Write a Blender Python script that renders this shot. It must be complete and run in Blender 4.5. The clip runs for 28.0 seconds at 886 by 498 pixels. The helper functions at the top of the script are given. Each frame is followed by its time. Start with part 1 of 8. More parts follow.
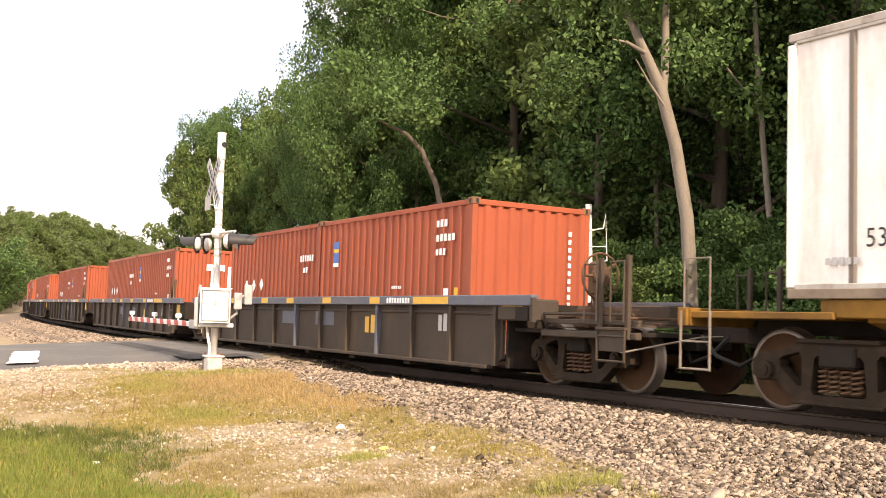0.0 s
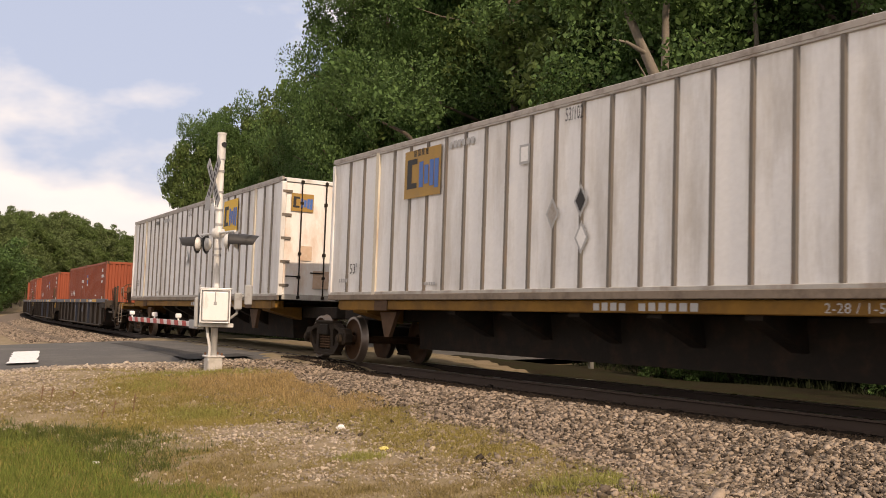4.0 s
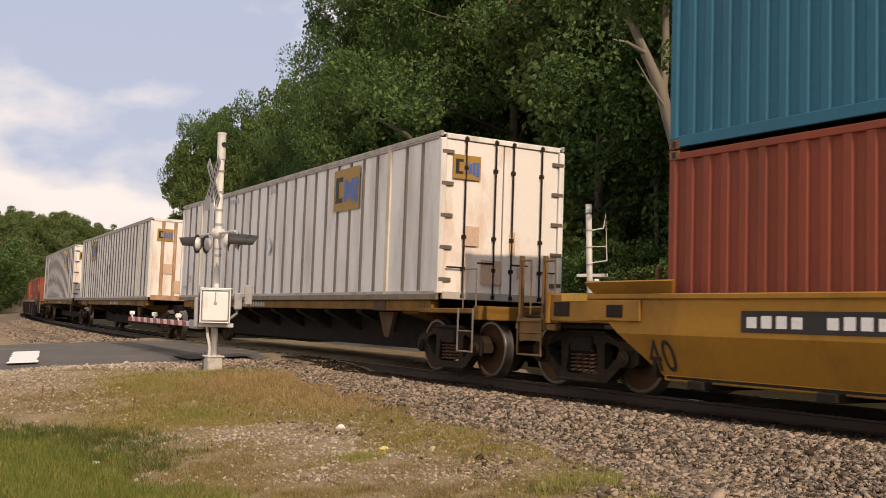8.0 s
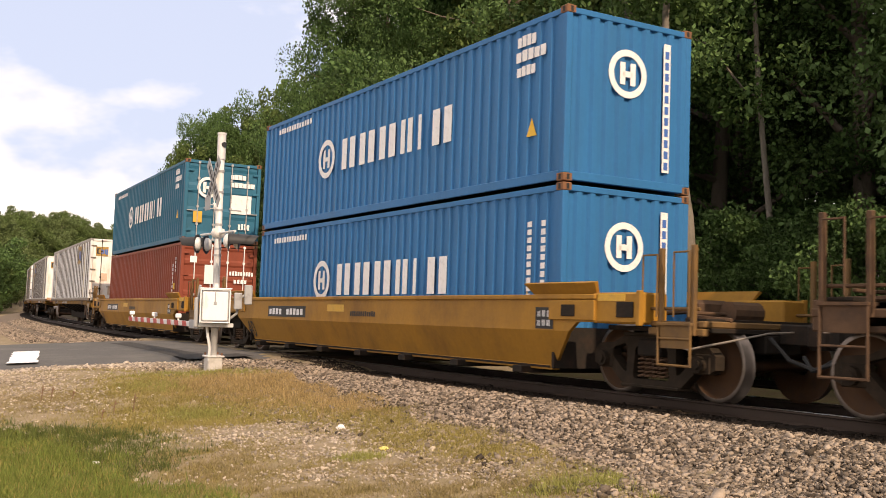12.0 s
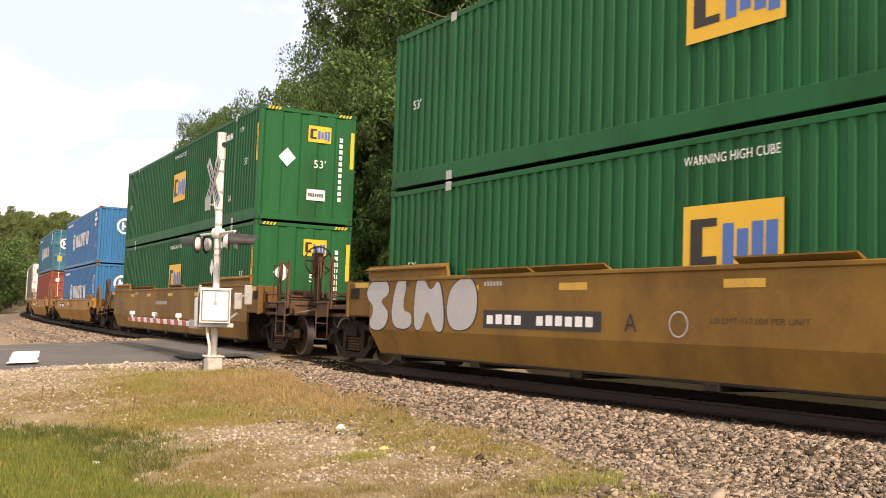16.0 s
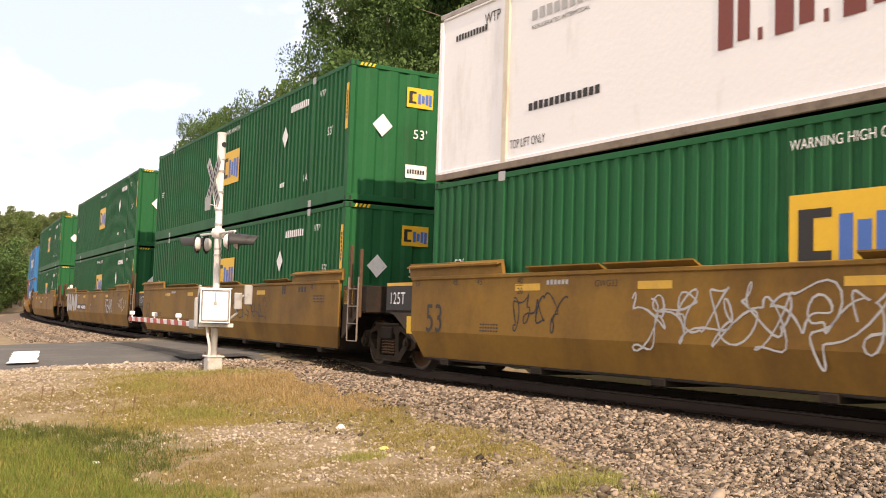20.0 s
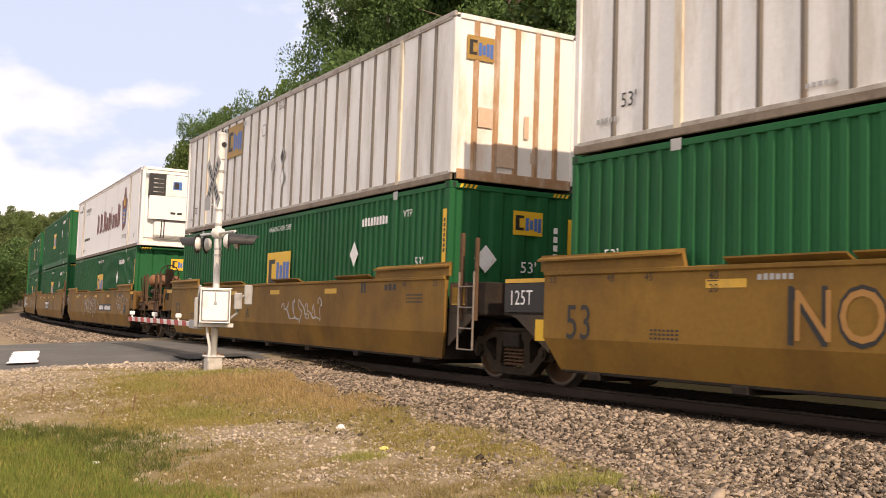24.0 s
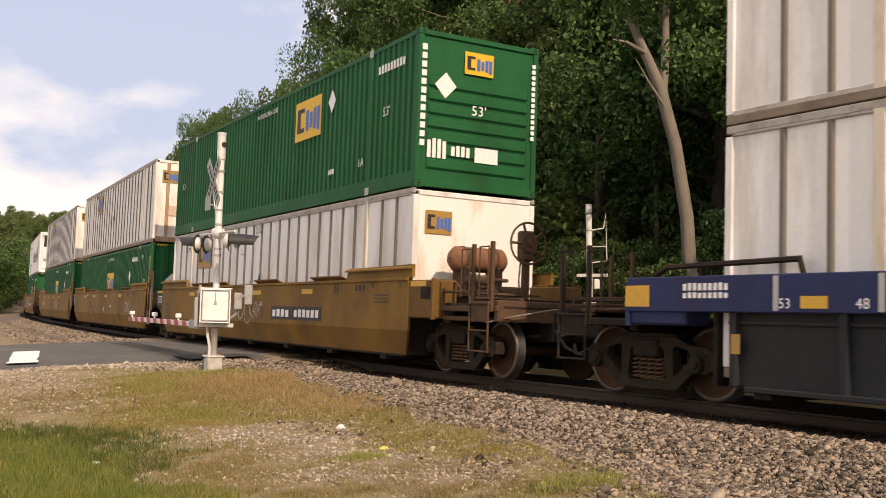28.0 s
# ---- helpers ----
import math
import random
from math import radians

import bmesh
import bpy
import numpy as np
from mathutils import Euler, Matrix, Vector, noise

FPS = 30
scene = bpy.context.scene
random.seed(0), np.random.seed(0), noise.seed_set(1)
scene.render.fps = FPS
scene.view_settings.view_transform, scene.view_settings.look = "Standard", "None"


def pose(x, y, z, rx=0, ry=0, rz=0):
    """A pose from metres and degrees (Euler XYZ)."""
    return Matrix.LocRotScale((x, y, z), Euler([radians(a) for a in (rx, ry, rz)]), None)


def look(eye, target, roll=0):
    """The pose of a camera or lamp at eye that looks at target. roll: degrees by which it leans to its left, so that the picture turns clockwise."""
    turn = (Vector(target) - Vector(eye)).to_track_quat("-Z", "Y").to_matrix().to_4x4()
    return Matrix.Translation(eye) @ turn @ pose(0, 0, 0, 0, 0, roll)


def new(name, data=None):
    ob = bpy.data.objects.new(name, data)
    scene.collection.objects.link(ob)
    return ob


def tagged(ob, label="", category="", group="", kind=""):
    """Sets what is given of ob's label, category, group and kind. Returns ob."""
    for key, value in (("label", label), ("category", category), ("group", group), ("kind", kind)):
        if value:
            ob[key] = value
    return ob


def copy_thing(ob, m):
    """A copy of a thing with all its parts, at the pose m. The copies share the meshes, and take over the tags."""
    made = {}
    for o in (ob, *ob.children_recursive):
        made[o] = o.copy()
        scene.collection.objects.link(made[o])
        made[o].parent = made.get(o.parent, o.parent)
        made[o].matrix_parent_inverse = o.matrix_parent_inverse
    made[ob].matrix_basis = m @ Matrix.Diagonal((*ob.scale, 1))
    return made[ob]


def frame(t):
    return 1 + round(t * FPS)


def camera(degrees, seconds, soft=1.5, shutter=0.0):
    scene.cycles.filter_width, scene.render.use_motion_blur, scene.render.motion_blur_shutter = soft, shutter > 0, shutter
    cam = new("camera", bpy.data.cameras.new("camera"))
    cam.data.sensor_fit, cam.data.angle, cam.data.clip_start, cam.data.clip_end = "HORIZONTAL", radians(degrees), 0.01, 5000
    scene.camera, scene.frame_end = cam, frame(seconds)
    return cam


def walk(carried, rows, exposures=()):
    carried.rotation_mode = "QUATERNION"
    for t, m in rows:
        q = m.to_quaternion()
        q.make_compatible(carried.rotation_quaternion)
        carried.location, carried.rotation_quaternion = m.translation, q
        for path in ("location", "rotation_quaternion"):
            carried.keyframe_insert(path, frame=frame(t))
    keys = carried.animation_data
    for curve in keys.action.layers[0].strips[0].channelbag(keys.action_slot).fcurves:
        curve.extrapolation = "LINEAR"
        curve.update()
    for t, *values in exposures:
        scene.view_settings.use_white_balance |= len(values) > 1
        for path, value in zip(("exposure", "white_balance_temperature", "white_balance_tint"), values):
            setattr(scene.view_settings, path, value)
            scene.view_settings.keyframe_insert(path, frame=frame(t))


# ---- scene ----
# ---- camera: it stands still on its tripod ----
EYE = Vector((0.0, 0.0, 1.6))
PITCH, ROLL = 1.609, 0.34
cam = camera(46.9, 28.0, soft=0.7, shutter=0.1)
AIM = EYE + Vector((0.0, math.cos(radians(PITCH)), math.sin(radians(PITCH))))
walk(cam, [(0.0, look(EYE, AIM, ROLL)), (28.0, look(EYE, AIM, ROLL))],
     exposures=[(t, e + 0.05, 7600, 18) for t, e in ((0.0, 0.77), (0.6, 0.64), (1.2, 0.4), (2.0, 0.17), (3.5, -0.33), (6.0, -0.63), (7.0, -0.62), (8.0, -0.58), (9.0, -0.4), (10.0, 0.08), (12.0, -0.1), (13.0, 0.0), (15.0, 0.22), (16.5, 0.22), (18.0, 0.28), (20.0, 0.22), (21.0, 0.06), (24.0, -0.08), (25.0, -0.05), (26.0, 0.02), (27.0, -0.2), (28.0, -0.33))])

# ---- world and sun ----
SUN_DIR = Vector((0.475 * 0.816, -0.88 * 0.816, 0.578)).normalized()
world = bpy.data.worlds.new("sky")
scene.world = world
world.use_nodes = True
wn, wl = world.node_tree.nodes, world.node_tree.links
wn.clear()
w_out = wn.new("ShaderNodeOutputWorld")
w_bg = wn.new("ShaderNodeBackground")
w_bg.inputs["Strength"].default_value = 0.09
w_sky = wn.new("ShaderNodeTexSky")
w_sky.sky_type = "NISHITA"
w_sky.sun_disc = False
w_sky.sun_elevation = math.asin(SUN_DIR.z)
w_sky.sun_rotation = math.atan2(SUN_DIR.x, SUN_DIR.y)
w_sky.air_density, w_sky.dust_density = 1.0, 1.5
w_tc = wn.new("ShaderNodeTexCoord")
w_map = wn.new("ShaderNodeMapping")
w_map.inputs["Scale"].default_value = (1.0, 1.0, 2.0)
w_map.inputs["Location"].default_value = (0.35, 0.1, 0.55)
w_noise = wn.new("ShaderNodeTexNoise")
w_noise.inputs["Scale"].default_value = 2.6
w_noise.inputs["Detail"].default_value = 6.0
w_noise.inputs["Roughness"].default_value = 0.52
w_ramp = wn.new("ShaderNodeValToRGB")
w_ramp.color_ramp.elements[0].color = (0.8, 0.8, 0.8, 1)
w_ramp.color_ramp.elements[0].position = 0.38
w_ramp.color_ramp.elements[1].position = 0.50
w_mix = wn.new("ShaderNodeMix")
w_mix.data_type = "RGBA"
w_cloud = wn.new("ShaderNodeValToRGB")
for at_, tone in ((0.385, (8.4, 10.4, 14.4)), (0.475, (15.2, 15.2, 15.4)), (0.56, (13.6, 13.8, 14.5)), (0.74, (9.0, 9.6, 11.0))):
    stop = w_cloud.color_ramp.elements.new(at_) if at_ not in (0.385, 0.74) else w_cloud.color_ramp.elements[0 if at_ == 0.385 else -1]
    stop.position, stop.color = at_, (*tone, 1)
wl.new(w_tc.outputs["Generated"], w_map.inputs["Vector"])
wl.new(w_map.outputs["Vector"], w_noise.inputs["Vector"])
wl.new(w_noise.outputs["Fac"], w_ramp.inputs["Fac"])
wl.new(w_noise.outputs["Fac"], w_cloud.inputs["Fac"])
wl.new(w_ramp.outputs["Color"], w_mix.inputs["Factor"])
wl.new(w_sky.outputs["Color"], w_mix.inputs["A"])
wl.new(w_cloud.outputs["Color"], w_mix.inputs["B"])
wl.new(w_mix.outputs["Result"], w_bg.inputs["Color"])
wl.new(w_bg.outputs["Background"], w_out.inputs["Surface"])

sun_data = bpy.data.lights.new("sun", "SUN")
sun_data.energy = 4.35
sun_data.angle = radians(0.6)
sun_data.color = (1.0, 0.86, 0.68)
sun = new("sun", sun_data)
sun.matrix_world = look((0, 0, 40), Vector((0, 0, 40)) - SUN_DIR)

# ---- the line of the track ----
# Curvature at distances along the line, turned into a path by small steps.
RISE = -0.0228
CANT = 2.65
S_GRID = np.arange(-330.0, 420.0, 0.5)
_k = np.interp(S_GRID, [-330, -12, 10, 30, 55, 90, 130, 420], [-0.0016, -0.0021, -0.00316, -0.00089, -0.00138, -0.00174, -0.0021, -0.0024])
_th = np.concatenate([[0], np.cumsum((_k[1:] + _k[:-1]) * 0.25)])
_th += radians(31.45) - np.interp(0, S_GRID, _th)
_x = np.concatenate([[0], np.cumsum(-(np.sin(_th[1:]) + np.sin(_th[:-1])) * 0.25)])
_y = np.concatenate([[0], np.cumsum((np.cos(_th[1:]) + np.cos(_th[:-1])) * 0.25)])
_x += 2.585 - np.interp(0, S_GRID, _x)
_y += 15.25 - np.interp(0, S_GRID, _y)
_z = RISE * np.where(S_GRID > 110, 110 + 30 * np.tanh((S_GRID - 110) / 30), np.where(S_GRID < -20, -20 + 30 * np.tanh((S_GRID + 20) / 30), S_GRID))


def rail_point(s, side=0.0, up=0.0):
    """Place at s metres along the line, side metres towards the camera, up metres over the rail head."""
    th = np.interp(s, S_GRID, _th)
    return Vector((float(np.interp(s, S_GRID, _x) - side * math.cos(th)), float(np.interp(s, S_GRID, _y) - side * math.sin(th)), float(np.interp(s, S_GRID, _z) + up)))


def rail_heading(s):
    return float(np.interp(s, S_GRID, _th))


def line_coords(x, y):
    """Arrays of x, y to arrays of s (along), l (towards the camera) and level of the rail head."""
    x, y = np.asarray(x, float).ravel(), np.asarray(y, float).ravel()
    s, l = np.empty_like(x), np.empty_like(x)
    for a in range(0, len(x), 4000):
        d = (x[a:a + 4000, None] - _x[None, ::5]) ** 2 + (y[a:a + 4000, None] - _y[None, ::5]) ** 2
        i = d.argmin(1) * 5
        th = _th[i]
        dx, dy = x[a:a + 4000] - _x[i], y[a:a + 4000] - _y[i]
        s[a:a + 4000] = S_GRID[i] - dx * np.sin(th) + dy * np.cos(th)
        l[a:a + 4000] = -dx * np.cos(th) - dy * np.sin(th)
    return s, l, np.interp(s, S_GRID, _z)


def car_matrix(s_front, s_rear):
    """Pose of a rigid thing whose ends ride the line: X forward, Y towards the camera, Z up."""
    a, b = rail_point(s_front), rail_point(s_rear)
    fwd = (a - b).normalized()
    side = Vector((0, 0, 1)).cross(fwd).normalized()
    m = Matrix((fwd, side, fwd.cross(side))).transposed().to_4x4()
    m.translation = (a + b) / 2
    return m @ pose(0, 0, 0, CANT)


TIMES_V = (0.0, 9.0, 18.5, 28.0)
SPEED_V = (7.471, 8.393, 9.472, 10.154)
_tg = np.linspace(0, 28, 841)
_vg = np.interp(_tg, TIMES_V, SPEED_V)
_pg = np.concatenate([[0], np.cumsum((_vg[1:] + _vg[:-1]) / 2 * (28 / 840))])


def travelled(t):
    return float(np.interp(t, _tg, _pg))


MOVERS = []   # (object, s of front end at the start, s of rear end)
ROLLERS = []  # (wheelset, its pose on the truck, radius)

# ---- mesh building ----


class Build:
    """Collects vertices and faces of one mesh."""

    def __init__(self):
        self.v, self.f = [], []

    def add(self, verts, faces):
        n = len(self.v)
        self.v.extend(verts)
        self.f.extend([tuple(i + n for i in f) for f in faces])
        return self

    def box(self, x0, x1, y0, y1, z0, z1):
        v = [(x, y, z) for z in (z0, z1) for y in (y0, y1) for x in (x0, x1)]
        return self.add(v, [(0, 2, 3, 1), (4, 5, 7, 6), (0, 1, 5, 4), (2, 6, 7, 3), (0, 4, 6, 2), (1, 3, 7, 5)])

    def soft_box(self, x0, x1, y0, y1, z0, z1, c=0.01):
        """A box with chamfered edges."""
        v, idx = [], {}
        for ix, iy, iz in [(a, b, d) for a in (0, 1) for b in (0, 1) for d in (0, 1)]:
            p = ((x0, x1)[ix], (y0, y1)[iy], (z0, z1)[iz])
            sx, sy, sz = (1, -1)[ix], (1, -1)[iy], (1, -1)[iz]
            for ax in range(3):
                q = list(p)
                for k, sg in enumerate((sx, sy, sz)):
                    if k != ax:
                        q[k] += sg * c
                idx[(ix, iy, iz, ax)] = len(v)
                v.append(tuple(q))
        f = []
        for ax in range(3):
            o = [k for k in range(3) if k != ax]
            for side in (0, 1):
                loop = []
                for a, b in ((0, 0), (1, 0), (1, 1), (0, 1)):
                    key = [0, 0, 0]
                    key[ax], key[o[0]], key[o[1]] = side, a, b
                    loop.append(idx[(*key, ax)])
                flip = (side == 0) == (ax != 1)
                f.append(tuple(loop[::-1] if flip else loop))
            for a in (0, 1):
                for b in (0, 1):
                    def at(e, axis):
                        key = [0, 0, 0]
                        key[ax], key[o[0]], key[o[1]] = e, a, b
                        return idx[(*key, axis)]
                    f.append((at(0, o[0]), at(1, o[0]), at(1, o[1]), at(0, o[1])))
        for ix in (0, 1):
            for iy in (0, 1):
                for iz in (0, 1):
                    f.append(tuple(idx[(ix, iy, iz, ax)] for ax in range(3)))
        return self.add(v, f)

    def cyl(self, p, q, r, n=10, r2=None, caps=True):
        p, q = Vector(p), Vector(q)
        d = (q - p).normalized()
        a = d.orthogonal().normalized()
        b = d.cross(a)
        r2 = r if r2 is None else r2
        v = []
        for c, rad in ((p, r), (q, r2)):
            v += [tuple(c + rad * (math.cos(2 * math.pi * i / n) * a + math.sin(2 * math.pi * i / n) * b)) for i in range(n)]
        f = [(i, (i + 1) % n, n + (i + 1) % n, n + i) for i in range(n)]
        if caps:
            f += [tuple(range(n - 1, -1, -1)), tuple(range(n, 2 * n))]
        return self.add(v, f)

    def pipe(self, pts, r, n=6):
        """A bent round bar in one piece, mitred at its corners."""
        p = [Vector(q) for q in pts]
        v, f, m = [], [], len(p)
        up = (p[1] - p[0]).orthogonal().normalized()
        for i in range(m):
            d0 = (p[i] - p[i - 1]).normalized() if i else (p[1] - p[0]).normalized()
            d1 = (p[i + 1] - p[i]).normalized() if i < m - 1 else d0
            d = (d0 + d1).normalized() if (d0 + d1).length > 0.1 else d1
            up = (up - d * up.dot(d)).normalized()
            across = d.cross(up)
            cut = d0 - d * d0.dot(d)
            stretch = 1 / max(0.5, d0.dot(d)) - 1
            cut = cut.normalized() if cut.length > 1e-4 else Vector((0, 0, 0))
            for k in range(n):
                o = r * (math.cos(2 * math.pi * k / n) * up + math.sin(2 * math.pi * k / n) * across)
                v.append(tuple(p[i] + o + cut * o.dot(cut) * stretch))
        for i in range(m - 1):
            f += [(i * n + k, i * n + (k + 1) % n, (i + 1) * n + (k + 1) % n, (i + 1) * n + k) for k in range(n)]
        f += [tuple(range(n - 1, -1, -1)), tuple(range((m - 1) * n, m * n))]
        return self.add(v, f)

    def prism(self, pts, axis, a0, a1):
        """A flat outline (two coordinates) pushed along an axis ('x', 'y' or 'z')."""
        def place(p, a):
            return {"x": (a, p[0], p[1]), "y": (p[0], a, p[1]), "z": (p[0], p[1], a)}[axis]
        n = len(pts)
        v = [place(p, a0) for p in pts] + [place(p, a1) for p in pts]
        f = [(i, (i + 1) % n, n + (i + 1) % n, n + i) for i in range(n)] + [tuple(range(n - 1, -1, -1)), tuple(range(n, 2 * n))]
        return self.add(v, f)

    def revolve(self, prof, axis="y", n=28, centre=(0, 0, 0)):
        """A profile of (along, radius) turned about an axis."""
        v, f, m = [], [], len(prof)
        for i in range(n):
            c, s = math.cos(2 * math.pi * i / n), math.sin(2 * math.pi * i / n)
            for a, r in prof:
                q = {"y": (r * c, a, r * s), "x": (a, r * c, r * s), "z": (r * c, r * s, a)}[axis]
                v.append((q[0] + centre[0], q[1] + centre[1], q[2] + centre[2]))
        for i in range(n):
            for j in range(m - 1):
                f.append((i * m + j, ((i + 1) % n) * m + j, ((i + 1) % n) * m + j + 1, i * m + j + 1))
        return self.add(v, f)

    def mesh(self, name, material=None, smooth=False):
        me = bpy.data.meshes.new(name)
        me.from_pydata([tuple(p) for p in self.v], [], self.f)
        bm = bmesh.new()
        bm.from_mesh(me)
        bmesh.ops.recalc_face_normals(bm, faces=bm.faces)
        bm.to_mesh(me)
        bm.free()
        if material:
            me.materials.append(material)
        if smooth:
            me.shade_smooth()
        return me


def part(name, build, material, parent, label="", at=None, smooth=False):
    """One mesh object under a thing or a part. build: a Build or a mesh to share."""
    me = build if isinstance(build, bpy.types.Mesh) else build.mesh(name, material, smooth)
    ob = new(name, me)
    ob.parent = parent
    if at is not None:
        ob.matrix_basis = at
    return tagged(ob, label)


def empty(name, label, category, group="", at=None, kind=""):
    ob = new(name)
    ob.empty_display_size = 0.3
    if at is not None:
        ob.matrix_basis = at
    return tagged(ob, label, category, group, kind)


def big_mesh(name, verts, faces, material, smooth=False):
    """A mesh from arrays, all faces with the same number of corners."""
    me = bpy.data.meshes.new(name)
    verts, faces = np.asarray(verts, np.float32), np.asarray(faces, np.int32)
    k = faces.shape[1]
    me.vertices.add(len(verts))
    me.vertices.foreach_set("co", verts.ravel())
    me.loops.add(faces.size)
    me.loops.foreach_set("vertex_index", faces.ravel())
    me.polygons.add(len(faces))
    me.polygons.foreach_set("loop_start", np.arange(0, faces.size, k, dtype=np.int32))
    me.polygons.foreach_set("loop_total", np.full(len(faces), k, dtype=np.int32))
    me.update(calc_edges=True)
    me.validate()
    me.materials.append(material)
    if smooth:
        me.shade_smooth()
    return me


# ---- materials ----


def material(name, colour, rough=0.7, metal=0.0, vary=0.25, scale=1.5, fine=14.0, bump=0.15, grime=None, amount=0.35, streak=1.0, random_tint=0.0, island=0.0, spec=0.4):
    """Colour with large and small mottling, grime in patches (streak > 1 draws it out downwards) and a fine bump."""
    m = bpy.data.materials.new(name)
    m.use_nodes = True
    nt = m.node_tree
    n, l = nt.nodes, nt.links
    b = n["Principled BSDF"]
    tc = n.new("ShaderNodeTexCoord")
    mp = n.new("ShaderNodeMapping")
    mp.inputs["Scale"].default_value = (1, 1, 1 / streak)
    l.new(tc.outputs["Object"], mp.inputs["Vector"])
    big, small = n.new("ShaderNodeTexNoise"), n.new("ShaderNodeTexNoise")
    big.inputs["Scale"].default_value, big.inputs["Detail"].default_value = scale, 6
    small.inputs["Scale"].default_value, small.inputs["Detail"].default_value = fine, 4
    l.new(mp.outputs["Vector"], big.inputs["Vector"])
    l.new(tc.outputs["Object"], small.inputs["Vector"])
    hsv = n.new("ShaderNodeHueSaturation")
    hsv.inputs["Color"].default_value = (*colour, 1)
    add = n.new("ShaderNodeMath")
    add.operation = "MULTIPLY_ADD"
    add.inputs[1].default_value, add.inputs[2].default_value = vary * 2, 1 - vary
    mixn = n.new("ShaderNodeMath")
    mixn.operation = "ADD"
    half1, half2 = n.new("ShaderNodeMath"), n.new("ShaderNodeMath")
    for h, src, w in ((half1, big, 0.6), (half2, small, 0.4)):
        h.operation = "MULTIPLY"
        h.inputs[1].default_value = w
        l.new(src.outputs["Fac"], h.inputs[0])
    l.new(half1.outputs[0], mixn.inputs[0])
    l.new(half2.outputs[0], mixn.inputs[1])
    l.new(mixn.outputs[0], add.inputs[0])
    val = add.outputs[0]
    if random_tint or island:
        src = n.new("ShaderNodeObjectInfo").outputs["Random"] if random_tint else n.new("ShaderNodeNewGeometry").outputs["Random Per Island"]
        w = random_tint or island
        ra = n.new("ShaderNodeMath")
        ra.operation = "MULTIPLY_ADD"
        ra.inputs[1].default_value, ra.inputs[2].default_value = 2 * w, 1 - w
        l.new(src, ra.inputs[0])
        mu = n.new("ShaderNodeMath")
        mu.operation = "MULTIPLY"
        l.new(val, mu.inputs[0])
        l.new(ra.outputs[0], mu.inputs[1])
        val = mu.outputs[0]
    l.new(val, hsv.inputs["Value"])
    colour_out = hsv.outputs["Color"]
    if grime:
        g = n.new("ShaderNodeTexNoise")
        g.inputs["Scale"].default_value, g.inputs["Detail"].default_value, g.inputs["Roughness"].default_value = scale * 1.7, 8, 0.65
        l.new(mp.outputs["Vector"], g.inputs["Vector"])
        ramp = n.new("ShaderNodeValToRGB")
        ramp.color_ramp.elements[0].position, ramp.color_ramp.elements[1].position = 0.62 - amount * 0.35, 0.78 - amount * 0.1
        l.new(g.outputs["Fac"], ramp.inputs["Fac"])
        mix = n.new("ShaderNodeMix")
        mix.data_type = "RGBA"
        mix.inputs["B"].default_value = (*grime, 1)
        dim = n.new("ShaderNodeMath")
        dim.operation = "MULTIPLY"
        dim.inputs[1].default_value = 0.75
        l.new(ramp.outputs["Color"], dim.inputs[0])
        l.new(dim.outputs[0], mix.inputs["Factor"])
        l.new(colour_out, mix.inputs["A"])
        colour_out = mix.outputs["Result"]
    l.new(colour_out, b.inputs["Base Color"])
    rr = n.new("ShaderNodeMath")
    rr.operation = "MULTIPLY_ADD"
    rr.inputs[1].default_value, rr.inputs[2].default_value = 0.3, max(0.05, rough - 0.15)
    l.new(big.outputs["Fac"], rr.inputs[0])
    l.new(rr.outputs[0], b.inputs["Roughness"])
    b.inputs["Metallic"].default_value = metal
    b.inputs["Specular IOR Level"].default_value = spec
    if bump:
        bp = n.new("ShaderNodeBump")
        bp.inputs["Strength"].default_value, bp.inputs["Distance"].default_value = bump, 0.02
        l.new(small.outputs["Fac"], bp.inputs["Height"])
        l.new(bp.outputs["Normal"], b.inputs["Normal"])
    return m


